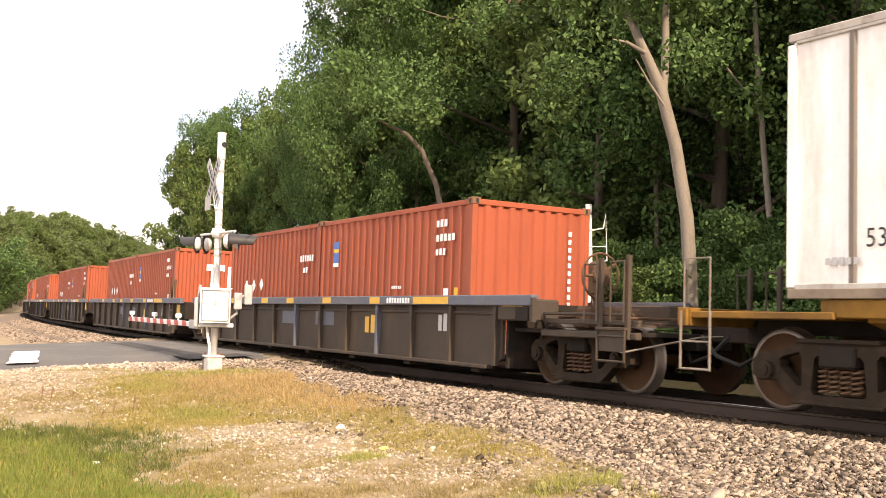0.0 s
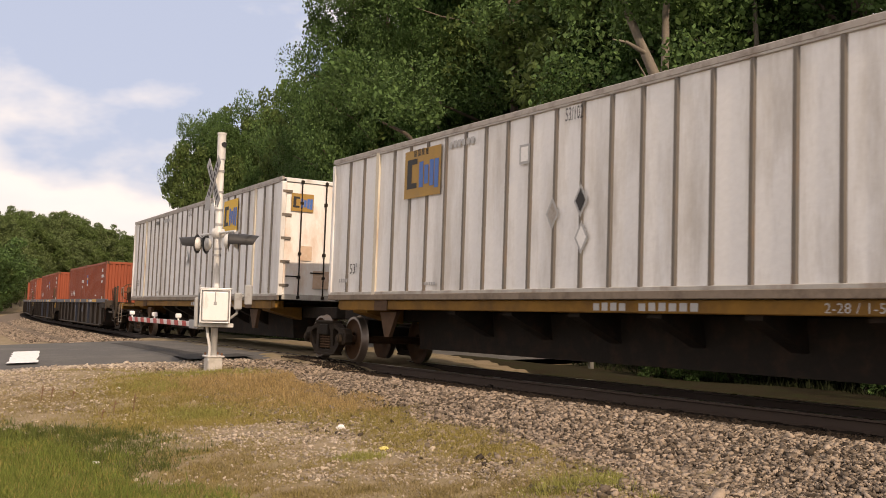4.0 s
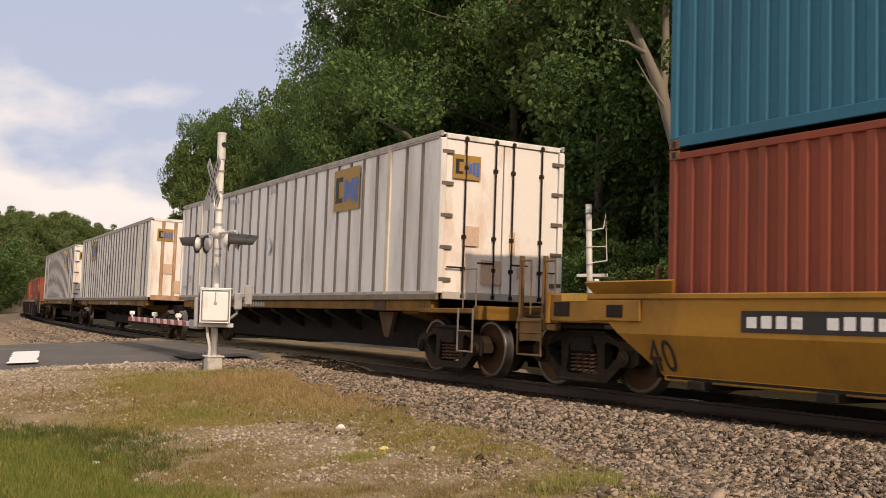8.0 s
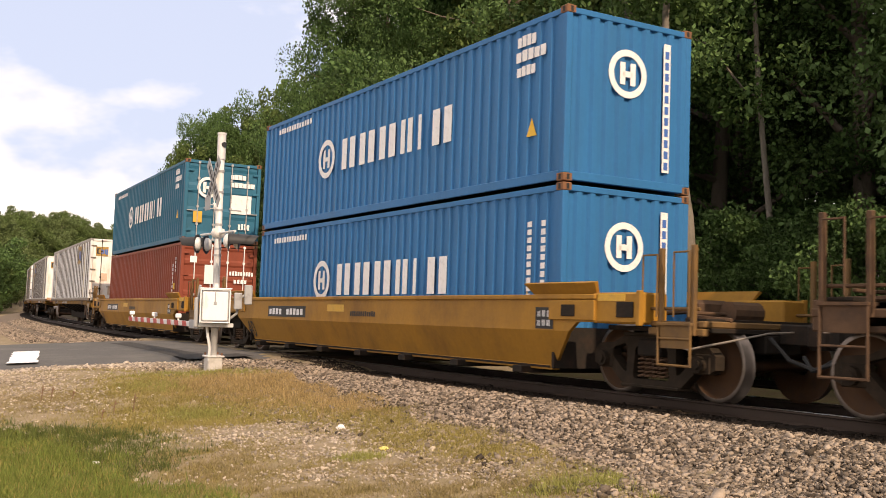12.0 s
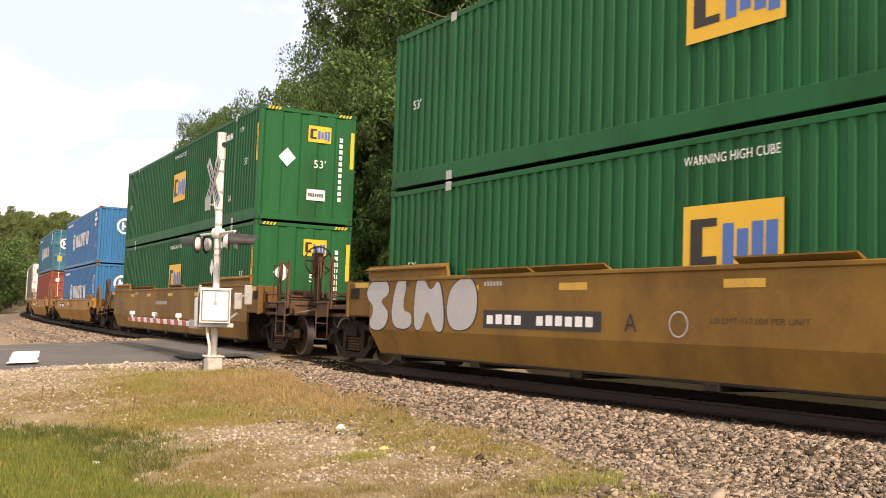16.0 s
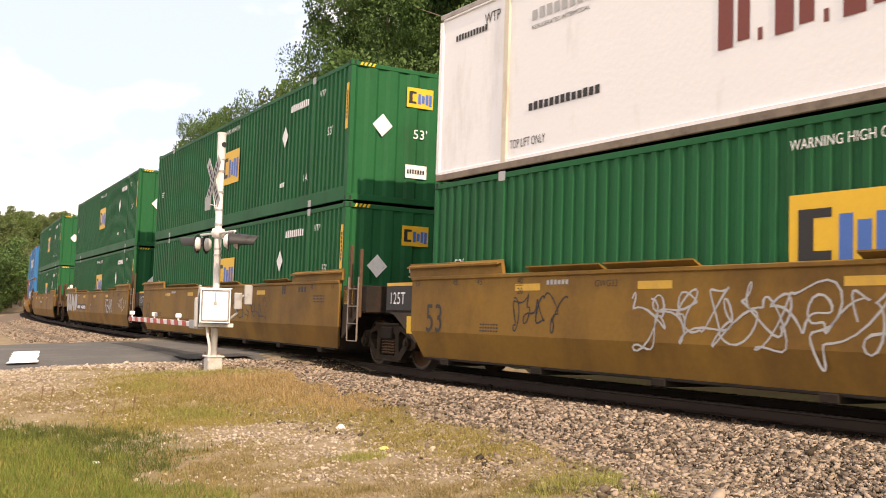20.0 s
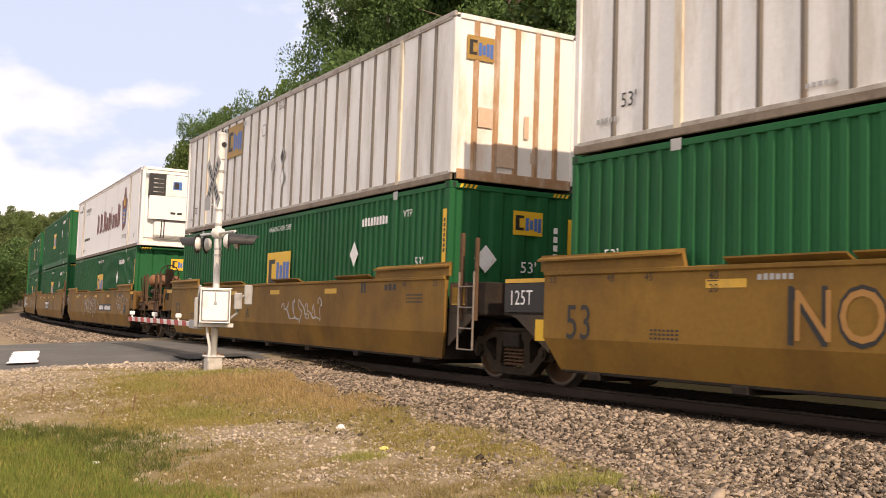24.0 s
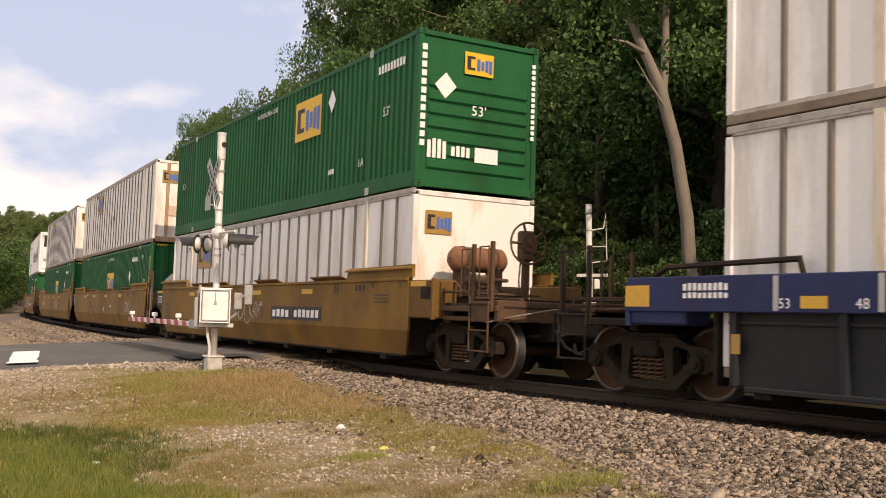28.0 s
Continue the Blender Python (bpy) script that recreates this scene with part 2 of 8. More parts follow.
RUST = (0.16, 0.07, 0.03)
GRIME = (0.06, 0.045, 0.035)
M = {
    "white_box": material("white_box_paint", (0.78, 0.77, 0.76), 0.5, vary=0.16, scale=1.1, grime=(0.40, 0.35, 0.29), amount=0.46, streak=5),
    "white_door": material("white_door_paint", (0.82, 0.79, 0.76), 0.5, vary=0.08, scale=0.9, grime=(0.54, 0.30, 0.14), amount=0.33, streak=2.5),
    "reefer": material("reefer_white", (0.80, 0.79, 0.79), 0.45, vary=0.05, scale=0.8, grime=(0.55, 0.52, 0.48), amount=0.15, streak=4),
    "end_brown": material("rust_stained_rib", (0.38, 0.22, 0.12), 0.7, vary=0.3, scale=3, grime=(0.6, 0.52, 0.44), amount=0.4, streak=3),
    "post_grey": material("side_post_metal", (0.135, 0.118, 0.10), 0.55, vary=0.2, scale=2, grime=(0.2, 0.13, 0.08), amount=0.3, streak=3),
    "white_rail": material("stained_white_rail", (0.42, 0.40, 0.37), 0.6, vary=0.25, scale=2, grime=(0.18, 0.12, 0.08), amount=0.45, streak=2),
    "rail_dirty": material("dirty_aluminium", (0.36, 0.33, 0.30), 0.6, vary=0.25, scale=3, grime=(0.10, 0.07, 0.05), amount=0.4),
    "post_cream": material("stained_cream_post", (0.62, 0.56, 0.45), 0.55, vary=0.2, scale=2.5, grime=(0.30, 0.15, 0.07), amount=0.42, streak=4),
    "rail_brown": material("grimy_bottom_rail", (0.21, 0.165, 0.125), 0.65, vary=0.3, scale=2.5, grime=(0.07, 0.05, 0.035), amount=0.5),
    "green": material("green_box_paint", (0.012, 0.104, 0.038), 0.6, vary=0.22, scale=0.7, grime=(0.012, 0.055, 0.024), amount=0.4, streak=3, spec=0.14),
    "blue": material("blue_box_paint", (0.026, 0.152, 0.35), 0.5, vary=0.2, scale=0.7, grime=(0.03, 0.12, 0.25), amount=0.35, streak=4, spec=0.2),
    "teal": material("teal_box_paint", (0.024, 0.135, 0.215), 0.55, vary=0.2, scale=0.7, grime=(0.03, 0.09, 0.13), amount=0.4, streak=4, spec=0.2),
    "rust_red": material("rust_red_box_paint", (0.235, 0.058, 0.034), 0.6, vary=0.2, scale=0.8, grime=(0.16, 0.05, 0.03), amount=0.4, streak=4, spec=0.2),
    "orange_red": material("orange_red_box_paint", (0.315, 0.082, 0.043), 0.6, vary=0.15, scale=0.8, grime=(0.21, 0.058, 0.034), amount=0.42, streak=4, spec=0.2),
    "car_yellow": material("car_yellow_paint", (0.36, 0.178, 0.026), 0.6, vary=0.32, scale=0.6, grime=(0.13, 0.065, 0.022), amount=0.52, streak=1.5, spec=0.25),
    "car_brown": material("weathered_yellow_paint", (0.225, 0.122, 0.025), 0.65, vary=0.36, scale=0.5, grime=(0.085, 0.044, 0.018), amount=0.60, streak=1.5, spec=0.2),
    "car_slate": material("slate_car_paint", (0.024, 0.027, 0.030), 0.7, vary=0.3, scale=0.7, grime=(0.035, 0.03, 0.025), amount=0.4, streak=2, spec=0.15),
    "rust_patch": material("faded_rust_stain", (0.58, 0.42, 0.31), 0.6, vary=0.25, scale=4, grime=(0.62, 0.53, 0.44), amount=0.4),
    "ladder": material("ladder_grey", (0.19, 0.165, 0.14), 0.6, vary=0.2, scale=4, grime=RUST, amount=0.4),
    # same ballast as the near side, darkened for the shade behind the train
    "far_stone_shaded": material("shaded_forest_ballast", (0.042, 0.034, 0.027), 0.95, vary=0.5, scale=6, fine=24, bump=1.0, grime=(0.025, 0.02, 0.015), amount=0.4, spec=0.06),
    "car_grey": material("dark_car_paint", (0.058, 0.046, 0.037), 0.75, vary=0.3, scale=0.7, grime=(0.10, 0.07, 0.045), amount=0.4, streak=2, spec=0.15),
    "car_blue": material("car_blue_paint", (0.023, 0.031, 0.095), 0.6, vary=0.25, scale=0.8, grime=(0.025, 0.026, 0.045), amount=0.4, streak=2, spec=0.2),
    "sill_blue": material("blue_sill_paint", (0.085, 0.095, 0.125), 0.65, vary=0.3, scale=2, grime=(0.13, 0.12, 0.11), amount=0.5),
    "spine": material("spine_car_paint", (0.22, 0.115, 0.024), 0.7, vary=0.35, scale=0.9, grime=(0.055, 0.034, 0.022), amount=0.65, spec=0.15),
    "truck": material("truck_steel", (0.026, 0.019, 0.013), 0.85, vary=0.4, scale=3, grime=(0.055, 0.036, 0.024), amount=0.4, bump=0.3, spec=0.15),
    "underframe": material("underframe_steel", (0.022, 0.018, 0.015), 0.85, vary=0.35, scale=2, grime=(0.05, 0.03, 0.02), amount=0.4, bump=0.3, spec=0.15),
    "wheel": material("wheel_steel", (0.085, 0.045, 0.024), 0.75, metal=0.2, vary=0.3, scale=4, grime=(0.05, 0.035, 0.03), amount=0.4, spec=0.15),
    "tread": material("worn_tread", (0.20, 0.165, 0.14), 0.45, metal=0.8, vary=0.1, scale=5, bump=0.03),
    "rust": material("rusty_steel", (0.22, 0.10, 0.05), 0.85, vary=0.35, scale=4, grime=(0.08, 0.05, 0.035), amount=0.4, bump=0.3),
    "rail_steel": material("rail_steel", (0.05, 0.033, 0.024), 0.75, metal=0.2, vary=0.25, scale=3, bump=0.2),
    "rail_head": material("rail_head", (0.55, 0.53, 0.50), 0.3, metal=1.0, vary=0.1, scale=5, bump=0.02),
    "gear_brown": material("rusty_brown_gear", (0.105, 0.062, 0.038), 0.8, vary=0.35, scale=3, grime=(0.05, 0.035, 0.028), amount=0.45, bump=0.3, spec=0.15),
    "end_panel": material("rusty_ochre_panel", (0.155, 0.085, 0.027), 0.7, vary=0.35, scale=1.6, grime=(0.075, 0.042, 0.02), amount=0.5, streak=2, spec=0.15),
    "gear_yellow": material("grimy_yellow_gear", (0.175, 0.095, 0.03), 0.7, vary=0.3, scale=2, grime=(0.08, 0.05, 0.028), amount=0.6),
    "handrail": material("handrail_yellow", (0.30, 0.175, 0.06), 0.65, vary=0.25, scale=4, grime=RUST, amount=0.4),
    "white_mark": material("white_marking", (0.80, 0.79, 0.78), 0.6, vary=0.08, scale=6, grime=(0.45, 0.44, 0.44), amount=0.25),
    "black_mark": material("black_marking", (0.022, 0.021, 0.021), 0.6, vary=0.2, scale=6),
    "yellow_mark": material("yellow_marking", (0.72, 0.43, 0.03), 0.55, vary=0.12, scale=5),
    "orange_mark": material("faded_orange_marking", (0.62, 0.36, 0.05), 0.6, vary=0.2, scale=3, grime=(0.4, 0.25, 0.08), amount=0.4),
    "logo_worn": material("worn_logo_panel", (0.36, 0.215, 0.055), 0.6, vary=0.2, scale=2, grime=(0.24, 0.15, 0.06), amount=0.4),
    "sill_tan": material("ochre_fill", (0.36, 0.18, 0.05), 0.65, vary=0.22, scale=0.8),
    "blue_mark": material("blue_marking", (0.05, 0.14, 0.42), 0.55, vary=0.15, scale=5),
    "maroon_mark": material("maroon_marking", (0.18, 0.045, 0.035), 0.6, vary=0.2, scale=5),
    "grey_mark": material("grey_marking", (0.40, 0.40, 0.40), 0.6, vary=0.2, scale=5),
    "dark_gap": material("dark_rubber", (0.02, 0.02, 0.02), 0.8, vary=0.2, scale=5),
    "mast": material("mast_aluminium", (0.66, 0.65, 0.63), 0.5, metal=0.1, vary=0.12, scale=4, grime=(0.36, 0.34, 0.31), amount=0.35, streak=3),
    "case": material("case_white_paint", (0.84, 0.83, 0.82), 0.45, vary=0.05, scale=4, grime=(0.55, 0.52, 0.48), amount=0.15, streak=3),
    "grey_paint": material("grey_paint", (0.36, 0.36, 0.36), 0.6, vary=0.15, scale=4, grime=(0.2, 0.18, 0.16), amount=0.3),
    "hood": material("lamp_hood_black", (0.03, 0.03, 0.032), 0.55, vary=0.2, scale=5),
    "red_mark": material("red_reflective_marking", (0.42, 0.05, 0.04), 0.5, vary=0.15, scale=5),
    "concrete": material("concrete", (0.55, 0.52, 0.48), 0.85, vary=0.2, scale=4, grime=(0.3, 0.27, 0.22), amount=0.4, bump=0.4, spec=0.06),
    "asphalt": material("asphalt", (0.115, 0.111, 0.107), 0.9, vary=0.25, scale=0.5, fine=60, grime=(0.18, 0.17, 0.155), amount=0.4, bump=0.5, spec=0.12),
    "asphalt_dark": material("asphalt_patch", (0.062, 0.06, 0.058), 0.9, vary=0.25, scale=0.8, fine=60, bump=0.5, spec=0.12),
    "tie": material("creosoted_timber", (0.022, 0.017, 0.013), 0.9, vary=0.35, scale=6, bump=0.4, random_tint=0.3, spec=0.06),
    # oily ballast, its colour lowered again for the shade under the cars
    "ballast_oily_shaded": material("oily_shaded_ballast", (0.026, 0.020, 0.016), 0.95, vary=0.4, scale=3, fine=26, bump=1.0, grime=(0.045, 0.034, 0.025), amount=0.3, spec=0.06),
    "stone": material("ballast_stone", (0.25, 0.200, 0.156), 0.9, vary=0.3, scale=9, fine=60, bump=0.4, island=0.78, spec=0.06),
    # oily stones with the cars' shade added to their colour
    "stone_oily_shaded": material("oily_shaded_stone", (0.030, 0.023, 0.018), 0.9, vary=0.3, scale=9, fine=60, bump=0.4, island=0.5, spec=0.06),
    "gravel": material("pale_gravel", (0.40, 0.335, 0.27), 0.9, vary=0.25, scale=9, fine=60, bump=0.4, island=0.5, spec=0.06),
    # litter colour kept very dark to stand for shade beyond the cars
    "litter": material("shaded_leaf_litter", (0.034, 0.027, 0.017), 0.95, vary=0.4, scale=1.2, fine=18, bump=0.8, grime=(0.03, 0.04, 0.014), amount=0.5, spec=0.06),
    "stalk": material("dead_stalk", (0.20, 0.12, 0.07), 0.9, vary=0.3, scale=8),
    "grass_dark": material("grass_shade_green", (0.085, 0.105, 0.028), 0.8, vary=0.3, scale=0.6, island=0.5, bump=0),
    "grass_olive": material("grass_olive", (0.25, 0.205, 0.07), 0.85, vary=0.25, scale=0.6, island=0.5, bump=0),
    "straw": material("dead_grass", (0.25, 0.195, 0.095), 0.9, vary=0.25, scale=0.6, island=0.5, bump=0),
    "wrapper": material("pale_yellow_wrapper", (0.75, 0.62, 0.2), 0.5, vary=0.1, scale=5),
    # green grass darkened in colour where the sun leaves no shade
    "grass_shaded": material("shade_darkened_grass", (0.024, 0.030, 0.011), 0.85, vary=0.25, scale=0.6, island=0.5, bump=0),
    "lens": material("lamp_lens_dark", (0.10, 0.022, 0.02), 0.3, vary=0.1, scale=5),
    "ballast": material("ballast_bed", (0.17, 0.135, 0.105), 0.95, vary=0.5, scale=6, fine=24, bump=1.0, grime=(0.13, 0.10, 0.08), amount=0.4, spec=0.06),
    "ground": material("dry_earth", (0.285, 0.225, 0.155), 0.95, vary=0.45, scale=1.6, fine=30, bump=1.0, grime=(0.17, 0.14, 0.062), amount=0.55, spec=0.06),
    "grass": material("grass_green", (0.135, 0.168, 0.038), 0.8, vary=0.4, scale=0.6, island=0.45, bump=0),
    "grass_dry": material("grass_dry", (0.33, 0.235, 0.11), 0.85, vary=0.2, scale=0.6, island=0.45, bump=0),
    "weed": material("weed_green", (0.235, 0.235, 0.07), 0.8, vary=0.2, scale=0.6, island=0.45, bump=0),
    "bark": material("bark", (0.115, 0.09, 0.07), 0.9, vary=0.35, scale=2, fine=20, bump=0.8, streak=5, grime=(0.09, 0.08, 0.06), amount=0.4),
    "bark_pale": material("pale_bark", (0.22, 0.19, 0.155), 0.9, vary=0.3, scale=2, fine=18, bump=0.7, streak=4, grime=(0.08, 0.07, 0.055), amount=0.4),
}


def leaf_material(name, colour, spread=0.5):
    """Leaves: each clump a tint of its own, part of the light goes through."""
    m = material(name, colour, 0.6, vary=0.25, scale=0.25, fine=3.0, bump=0, island=spread, spec=0.15)
    n, l = m.node_tree.nodes, m.node_tree.links
    b = n["Principled BSDF"]
    src = b.inputs["Base Color"].links[0].from_socket
    tr = n.new("ShaderNodeBsdfTranslucent")
    l.new(src, tr.inputs["Color"])
    mix = n.new("ShaderNodeMixShader")
    mix.inputs[0].default_value = 0.3
    l.new(b.outputs[0], mix.inputs[1])
    l.new(tr.outputs[0], mix.inputs[2])
    l.new(mix.outputs[0], n["Material Output"].inputs["Surface"])
    return m


# the last leaf colour is yellower green, with distance haze lightened into it
LEAF = [leaf_material("leaves_dark", (0.074, 0.138, 0.043)), leaf_material("leaves_mid", (0.086, 0.148, 0.047)), leaf_material("leaves_light", (0.105, 0.150, 0.046)), leaf_material("leaves_hazed", (0.125, 0.165, 0.062))]
for key in ("grass", "grass_dry", "grass_olive", "grass_dark", "weed", "straw", "grass_shaded"):
    M[key].node_tree.nodes["Principled BSDF"].inputs["Specular IOR Level"].default_value = 0.15

# ---- ground ----
ROAD_S = (9.7, 21.3)


def ground_level(x, y):
    """Height of the ground sheet, with the road's approach and the camera's bank a little higher."""
    x, y = np.asarray(x, float), np.asarray(y, float)
    s, l, z = line_coords(x, y)
    near_road = np.clip(1 - np.maximum(ROAD_S[0] - 1 - s, s - ROAD_S[1] - 1) / 6.0, 0, 1)
    near_road = near_road * near_road * (3 - 2 * near_road)
    out = z + np.interp(l, [-4.0, 2.2, 3.2, 5.0, 8.0], [-0.46, -0.30, -0.31, -0.41, -0.46]) + 0.36 * near_road * np.clip(1 - (np.abs(l) - 6) / 40, 0, 1) * np.clip((l + 6) / 3, 0, 1)
    out = np.where(l > 1.5, np.minimum(out, z - 0.03), out)
    out -= 0.15 * np.exp(-((s - 8.3) / 0.7) ** 2 - ((l - 3.7) / 0.8) ** 2)
    out -= 0.55 * np.clip((-l - 5) / 8, 0, 1) * np.clip(1 - near_road, 0, 1)
    out += 0.05 * np.sin(x * 0.9 + 1.3 * np.sin(y * 0.55)) * np.cos(y * 0.8) * np.clip((np.abs(l) - 3.5) / 2, 0, 1)
    return out


def grade(lo, hi, step, far, growth=1.35):
    a = list(np.arange(lo, hi + step / 2, step))
    d, b = step, a[-1]
    while b < far:
        d *= growth
        b += d
        a.append(b)
    d, b = step, a[0]
    while b > -far:
        d *= growth
        b -= d
        a.insert(0, b)
    return np.array(a)


def make_ground():
    gx, gy = grade(-16, 14, 0.25, 3500), grade(5, 40, 0.3, 3500)
    X, Y = np.meshgrid(gx, gy)
    Z = ground_level(X.ravel(), Y.ravel())
    rng = np.random.default_rng(3)
    near = (np.abs(X.ravel()) < 18) & (Y.ravel() < 42) & (Y.ravel() > 4)
    Z += near * rng.normal(0, 0.008, Z.shape)
    nx, ny = len(gx), len(gy)
    i = np.arange(nx * ny).reshape(ny, nx)
    f = np.stack([i[:-1, :-1], i[:-1, 1:], i[1:, 1:], i[1:, :-1]], -1).reshape(-1, 4)
    me = big_mesh("ground", np.stack([X.ravel(), Y.ravel(), Z], -1), f, M["ground"], True)
    tagged(new("ground", me), "dry sandy earth with patches of gravel and thin grass", "ground", kind="structure")


def swept(name, outline, s0, s1, step, mat, cant=True, label="", category="", smooth=False):
    """An outline of (side, up) swept along the line."""
    b, n = Build(), len(outline)
    ss = np.arange(s0, s1 + step / 2, step)
    t = math.tan(radians(CANT)) if cant else 0.0
    for s in ss:
        b.v.extend([tuple(rail_point(s, a, u + a * t * max(0, 1 - max(0, abs(a) - 1.9) / 1.6))) for a, u in outline])
    for k in range(len(ss) - 1):
        for j in range(n - 1):
            b.f.append((k * n + j, k * n + j + 1, (k + 1) * n + j + 1, (k + 1) * n + j))
    ob = new(name, b.mesh(name, mat, smooth))
    return tagged(ob, label, category, kind="structure")


def make_track():
    swept("ballast_shoulder", [(4.4, -0.62), (3.4, -0.40), (2.8, -0.285), (2.1, -0.175), (1.8, -0.165), (1.7, -0.26)], -120, 9.6, 0.5, M["ballast"], label="pale grey crushed stone shoulder beside the rails", category="ballast")
    swept("ballast_shoulder", [(4.6, -0.62), (3.9, -0.40), (2.9, -0.27), (2.1, -0.155), (1.75, -0.15)], 21.4, 330, 1.0, M["ballast"], label="pale grey crushed stone shoulder beyond the crossing", category="ballast")
    swept("ballast_bed", [(2.0, -0.26), (1.75, -0.185), (1.6, -0.155), (0, -0.17), (-1.6, -0.15), (-2.1, -0.17)], -120, 330, 0.5, M["ballast_oily_shaded"], label="oily stone bed between the rails, darkened further for shade", category="ballast")
    # the forest side's shade is put into this shoulder's colour
    swept("ballast_shoulder", [(-1.75, -0.16), (-2.2, -0.17), (-3.4, -0.45), (-4.2, -0.75), (-5.0, -1.1)], -120, 330, 1.0, M["far_stone_shaded"], label="crushed stone shoulder on the forest side, shade in its colour", category="ballast")
    for side in (0.7525, -0.7525):
        rail = empty("rail", "rusty steel rail with a bright running surface", "rail", "rails of the track", kind="structure")
        a = swept("web", [(side + 0.075, -0.155), (side + 0.012, -0.13), (side + 0.012, -0.04), (side + 0.036, -0.03), (side + 0.036, -0.003), (side - 0.036, -0.003), (side - 0.036, -0.03), (side - 0.012, -0.04), (side - 0.012, -0.13), (side - 0.075, -0.155)], -120, 330, 1.0, M["rail_steel"])
        b = swept("running_surface", [(side + 0.036, -0.004), (side + 0.03, 0.0), (side - 0.03, 0.0), (side - 0.036, -0.004)], -120, 330, 1.0, M["rail_head"])
        for o in (a, b):
            o.parent = rail
            del o["kind"]
    ties = empty("ties", "dark creosoted timber ties set in the stone bed", "ties", kind="structure")
    me = Build().soft_box(-0.115, 0.115, -1.3, 1.3, -0.30, -0.155, 0.012).mesh("tie", M["tie"])
    rng = random.Random(4)
    for i in range(150):
        s = -26 + i * 0.52
        if ROAD_S[0] - 0.3 < s < ROAD_S[1] + 0.3:
            continue
        p = rail_point(s)
        m = Matrix.Translation(p) @ Matrix.Rotation(rail_heading(s) + math.pi / 2 + rng.uniform(-.02, .02), 4, "Z") @ pose(0, 0, rng.uniform(0, 0.012), CANT)
        part("tie", me, None, ties, at=m)


def make_road():
    b = Build()
    ls = [-60, -40, -25, -14, -8, -5, -3, -1.75, -0.85, -0.67, 0.67, 0.85, 1.75, 2.6, 3.6, 5, 7, 9, 12, 16, 22, 30, 45]
    ss = np.linspace(ROAD_S[0], ROAD_S[1], 9)
    t = math.tan(radians(CANT))
    for l in ls:
        for k, s in enumerate(ss):
            crown = 0.05 * (1 - ((k - 4) / 4) ** 2)
            p = rail_point(s, l)
            flat = -0.02 + l * t if abs(l) < 1.9 else -0.03 + math.copysign(1.9, l) * t - 0.05 * min(1, (abs(l) - 1.9) / 5)
            fall = 0 if l > -6 else -0.3 * min(1, (-l - 6) / 20)
            p.z += flat + fall + crown * (abs(l) > 2.5) - (0.10 if k in (0, 8) else 0)
            b.v.append(tuple(p))
    n = len(ss)
    for i in range(len(ls) - 1):
        if ls[i + 1] - ls[i] < 0.19 and abs(ls[i]) < 1:
            continue
        for k in range(n - 1):
            b.f.append((i * n + k, (i + 1) * n + k, (i + 1) * n + k + 1, i * n + k + 1))
    tagged(new("road", b.mesh("road", M["asphalt"], True)), "worn grey asphalt road over the railway crossing", "road", kind="structure")
    # darker new asphalt beside the rails
    b = Build()
    for l, w in ((1.95, 0), (2.4, 0.0), (2.9, 0.15), (3.5, 0.5)):
        for k in range(9):
            s = ROAD_S[0] + 0.1 + (8.6 - w) * k / 8 + 0.2 * math.sin(k * 2.1 + l)
            p = rail_point(s, l)
            p.z += -0.03 + 1.9 * t - 0.05 * min(1, (l - 1.9) / 5) + 0.05 * (1 - ((s - 15.5) / 5.8) ** 2) * (l > 2.5) + 0.006
            b.v.append(tuple(p))
    for i in range(3):
        for k in range(8):
            b.f.append((i * 9 + k, (i + 1) * 9 + k, (i + 1) * 9 + k + 1, i * 9 + k + 1))
    tagged(new("asphalt_patch", b.mesh("asphalt_patch", M["asphalt_dark"])), "dark asphalt repair along the rails", "road patch", kind="structure")
    # worn stop line
    b = Build()
    rng = random.Random(8)
    n = 14
    for k in range(n + 1):
        s = 10.65 + 4.15 * k / n
        mid = 6.7 - 0.62 * k / n
        for l in (mid - 0.29 + rng.uniform(-.03, .03), mid + 0.29 + rng.uniform(-.03, .03)):
            p = rail_point(s, l)
            p.z += -0.03 + 1.9 * t - 0.05 * min(1, (l - 1.9) / 5) + 0.05 * (1 - ((s - 15.5) / 5.8) ** 2) + 0.012
            b.v.append(tuple(p))
    for k in range(n):
        b.f.append((2 * k, 2 * k + 1, 2 * k + 3, 2 * k + 2))
    tagged(new("stop_line", b.mesh("stop_line", M["white_mark"])), "thick white stop line painted on the asphalt", "road marking", kind="structure")


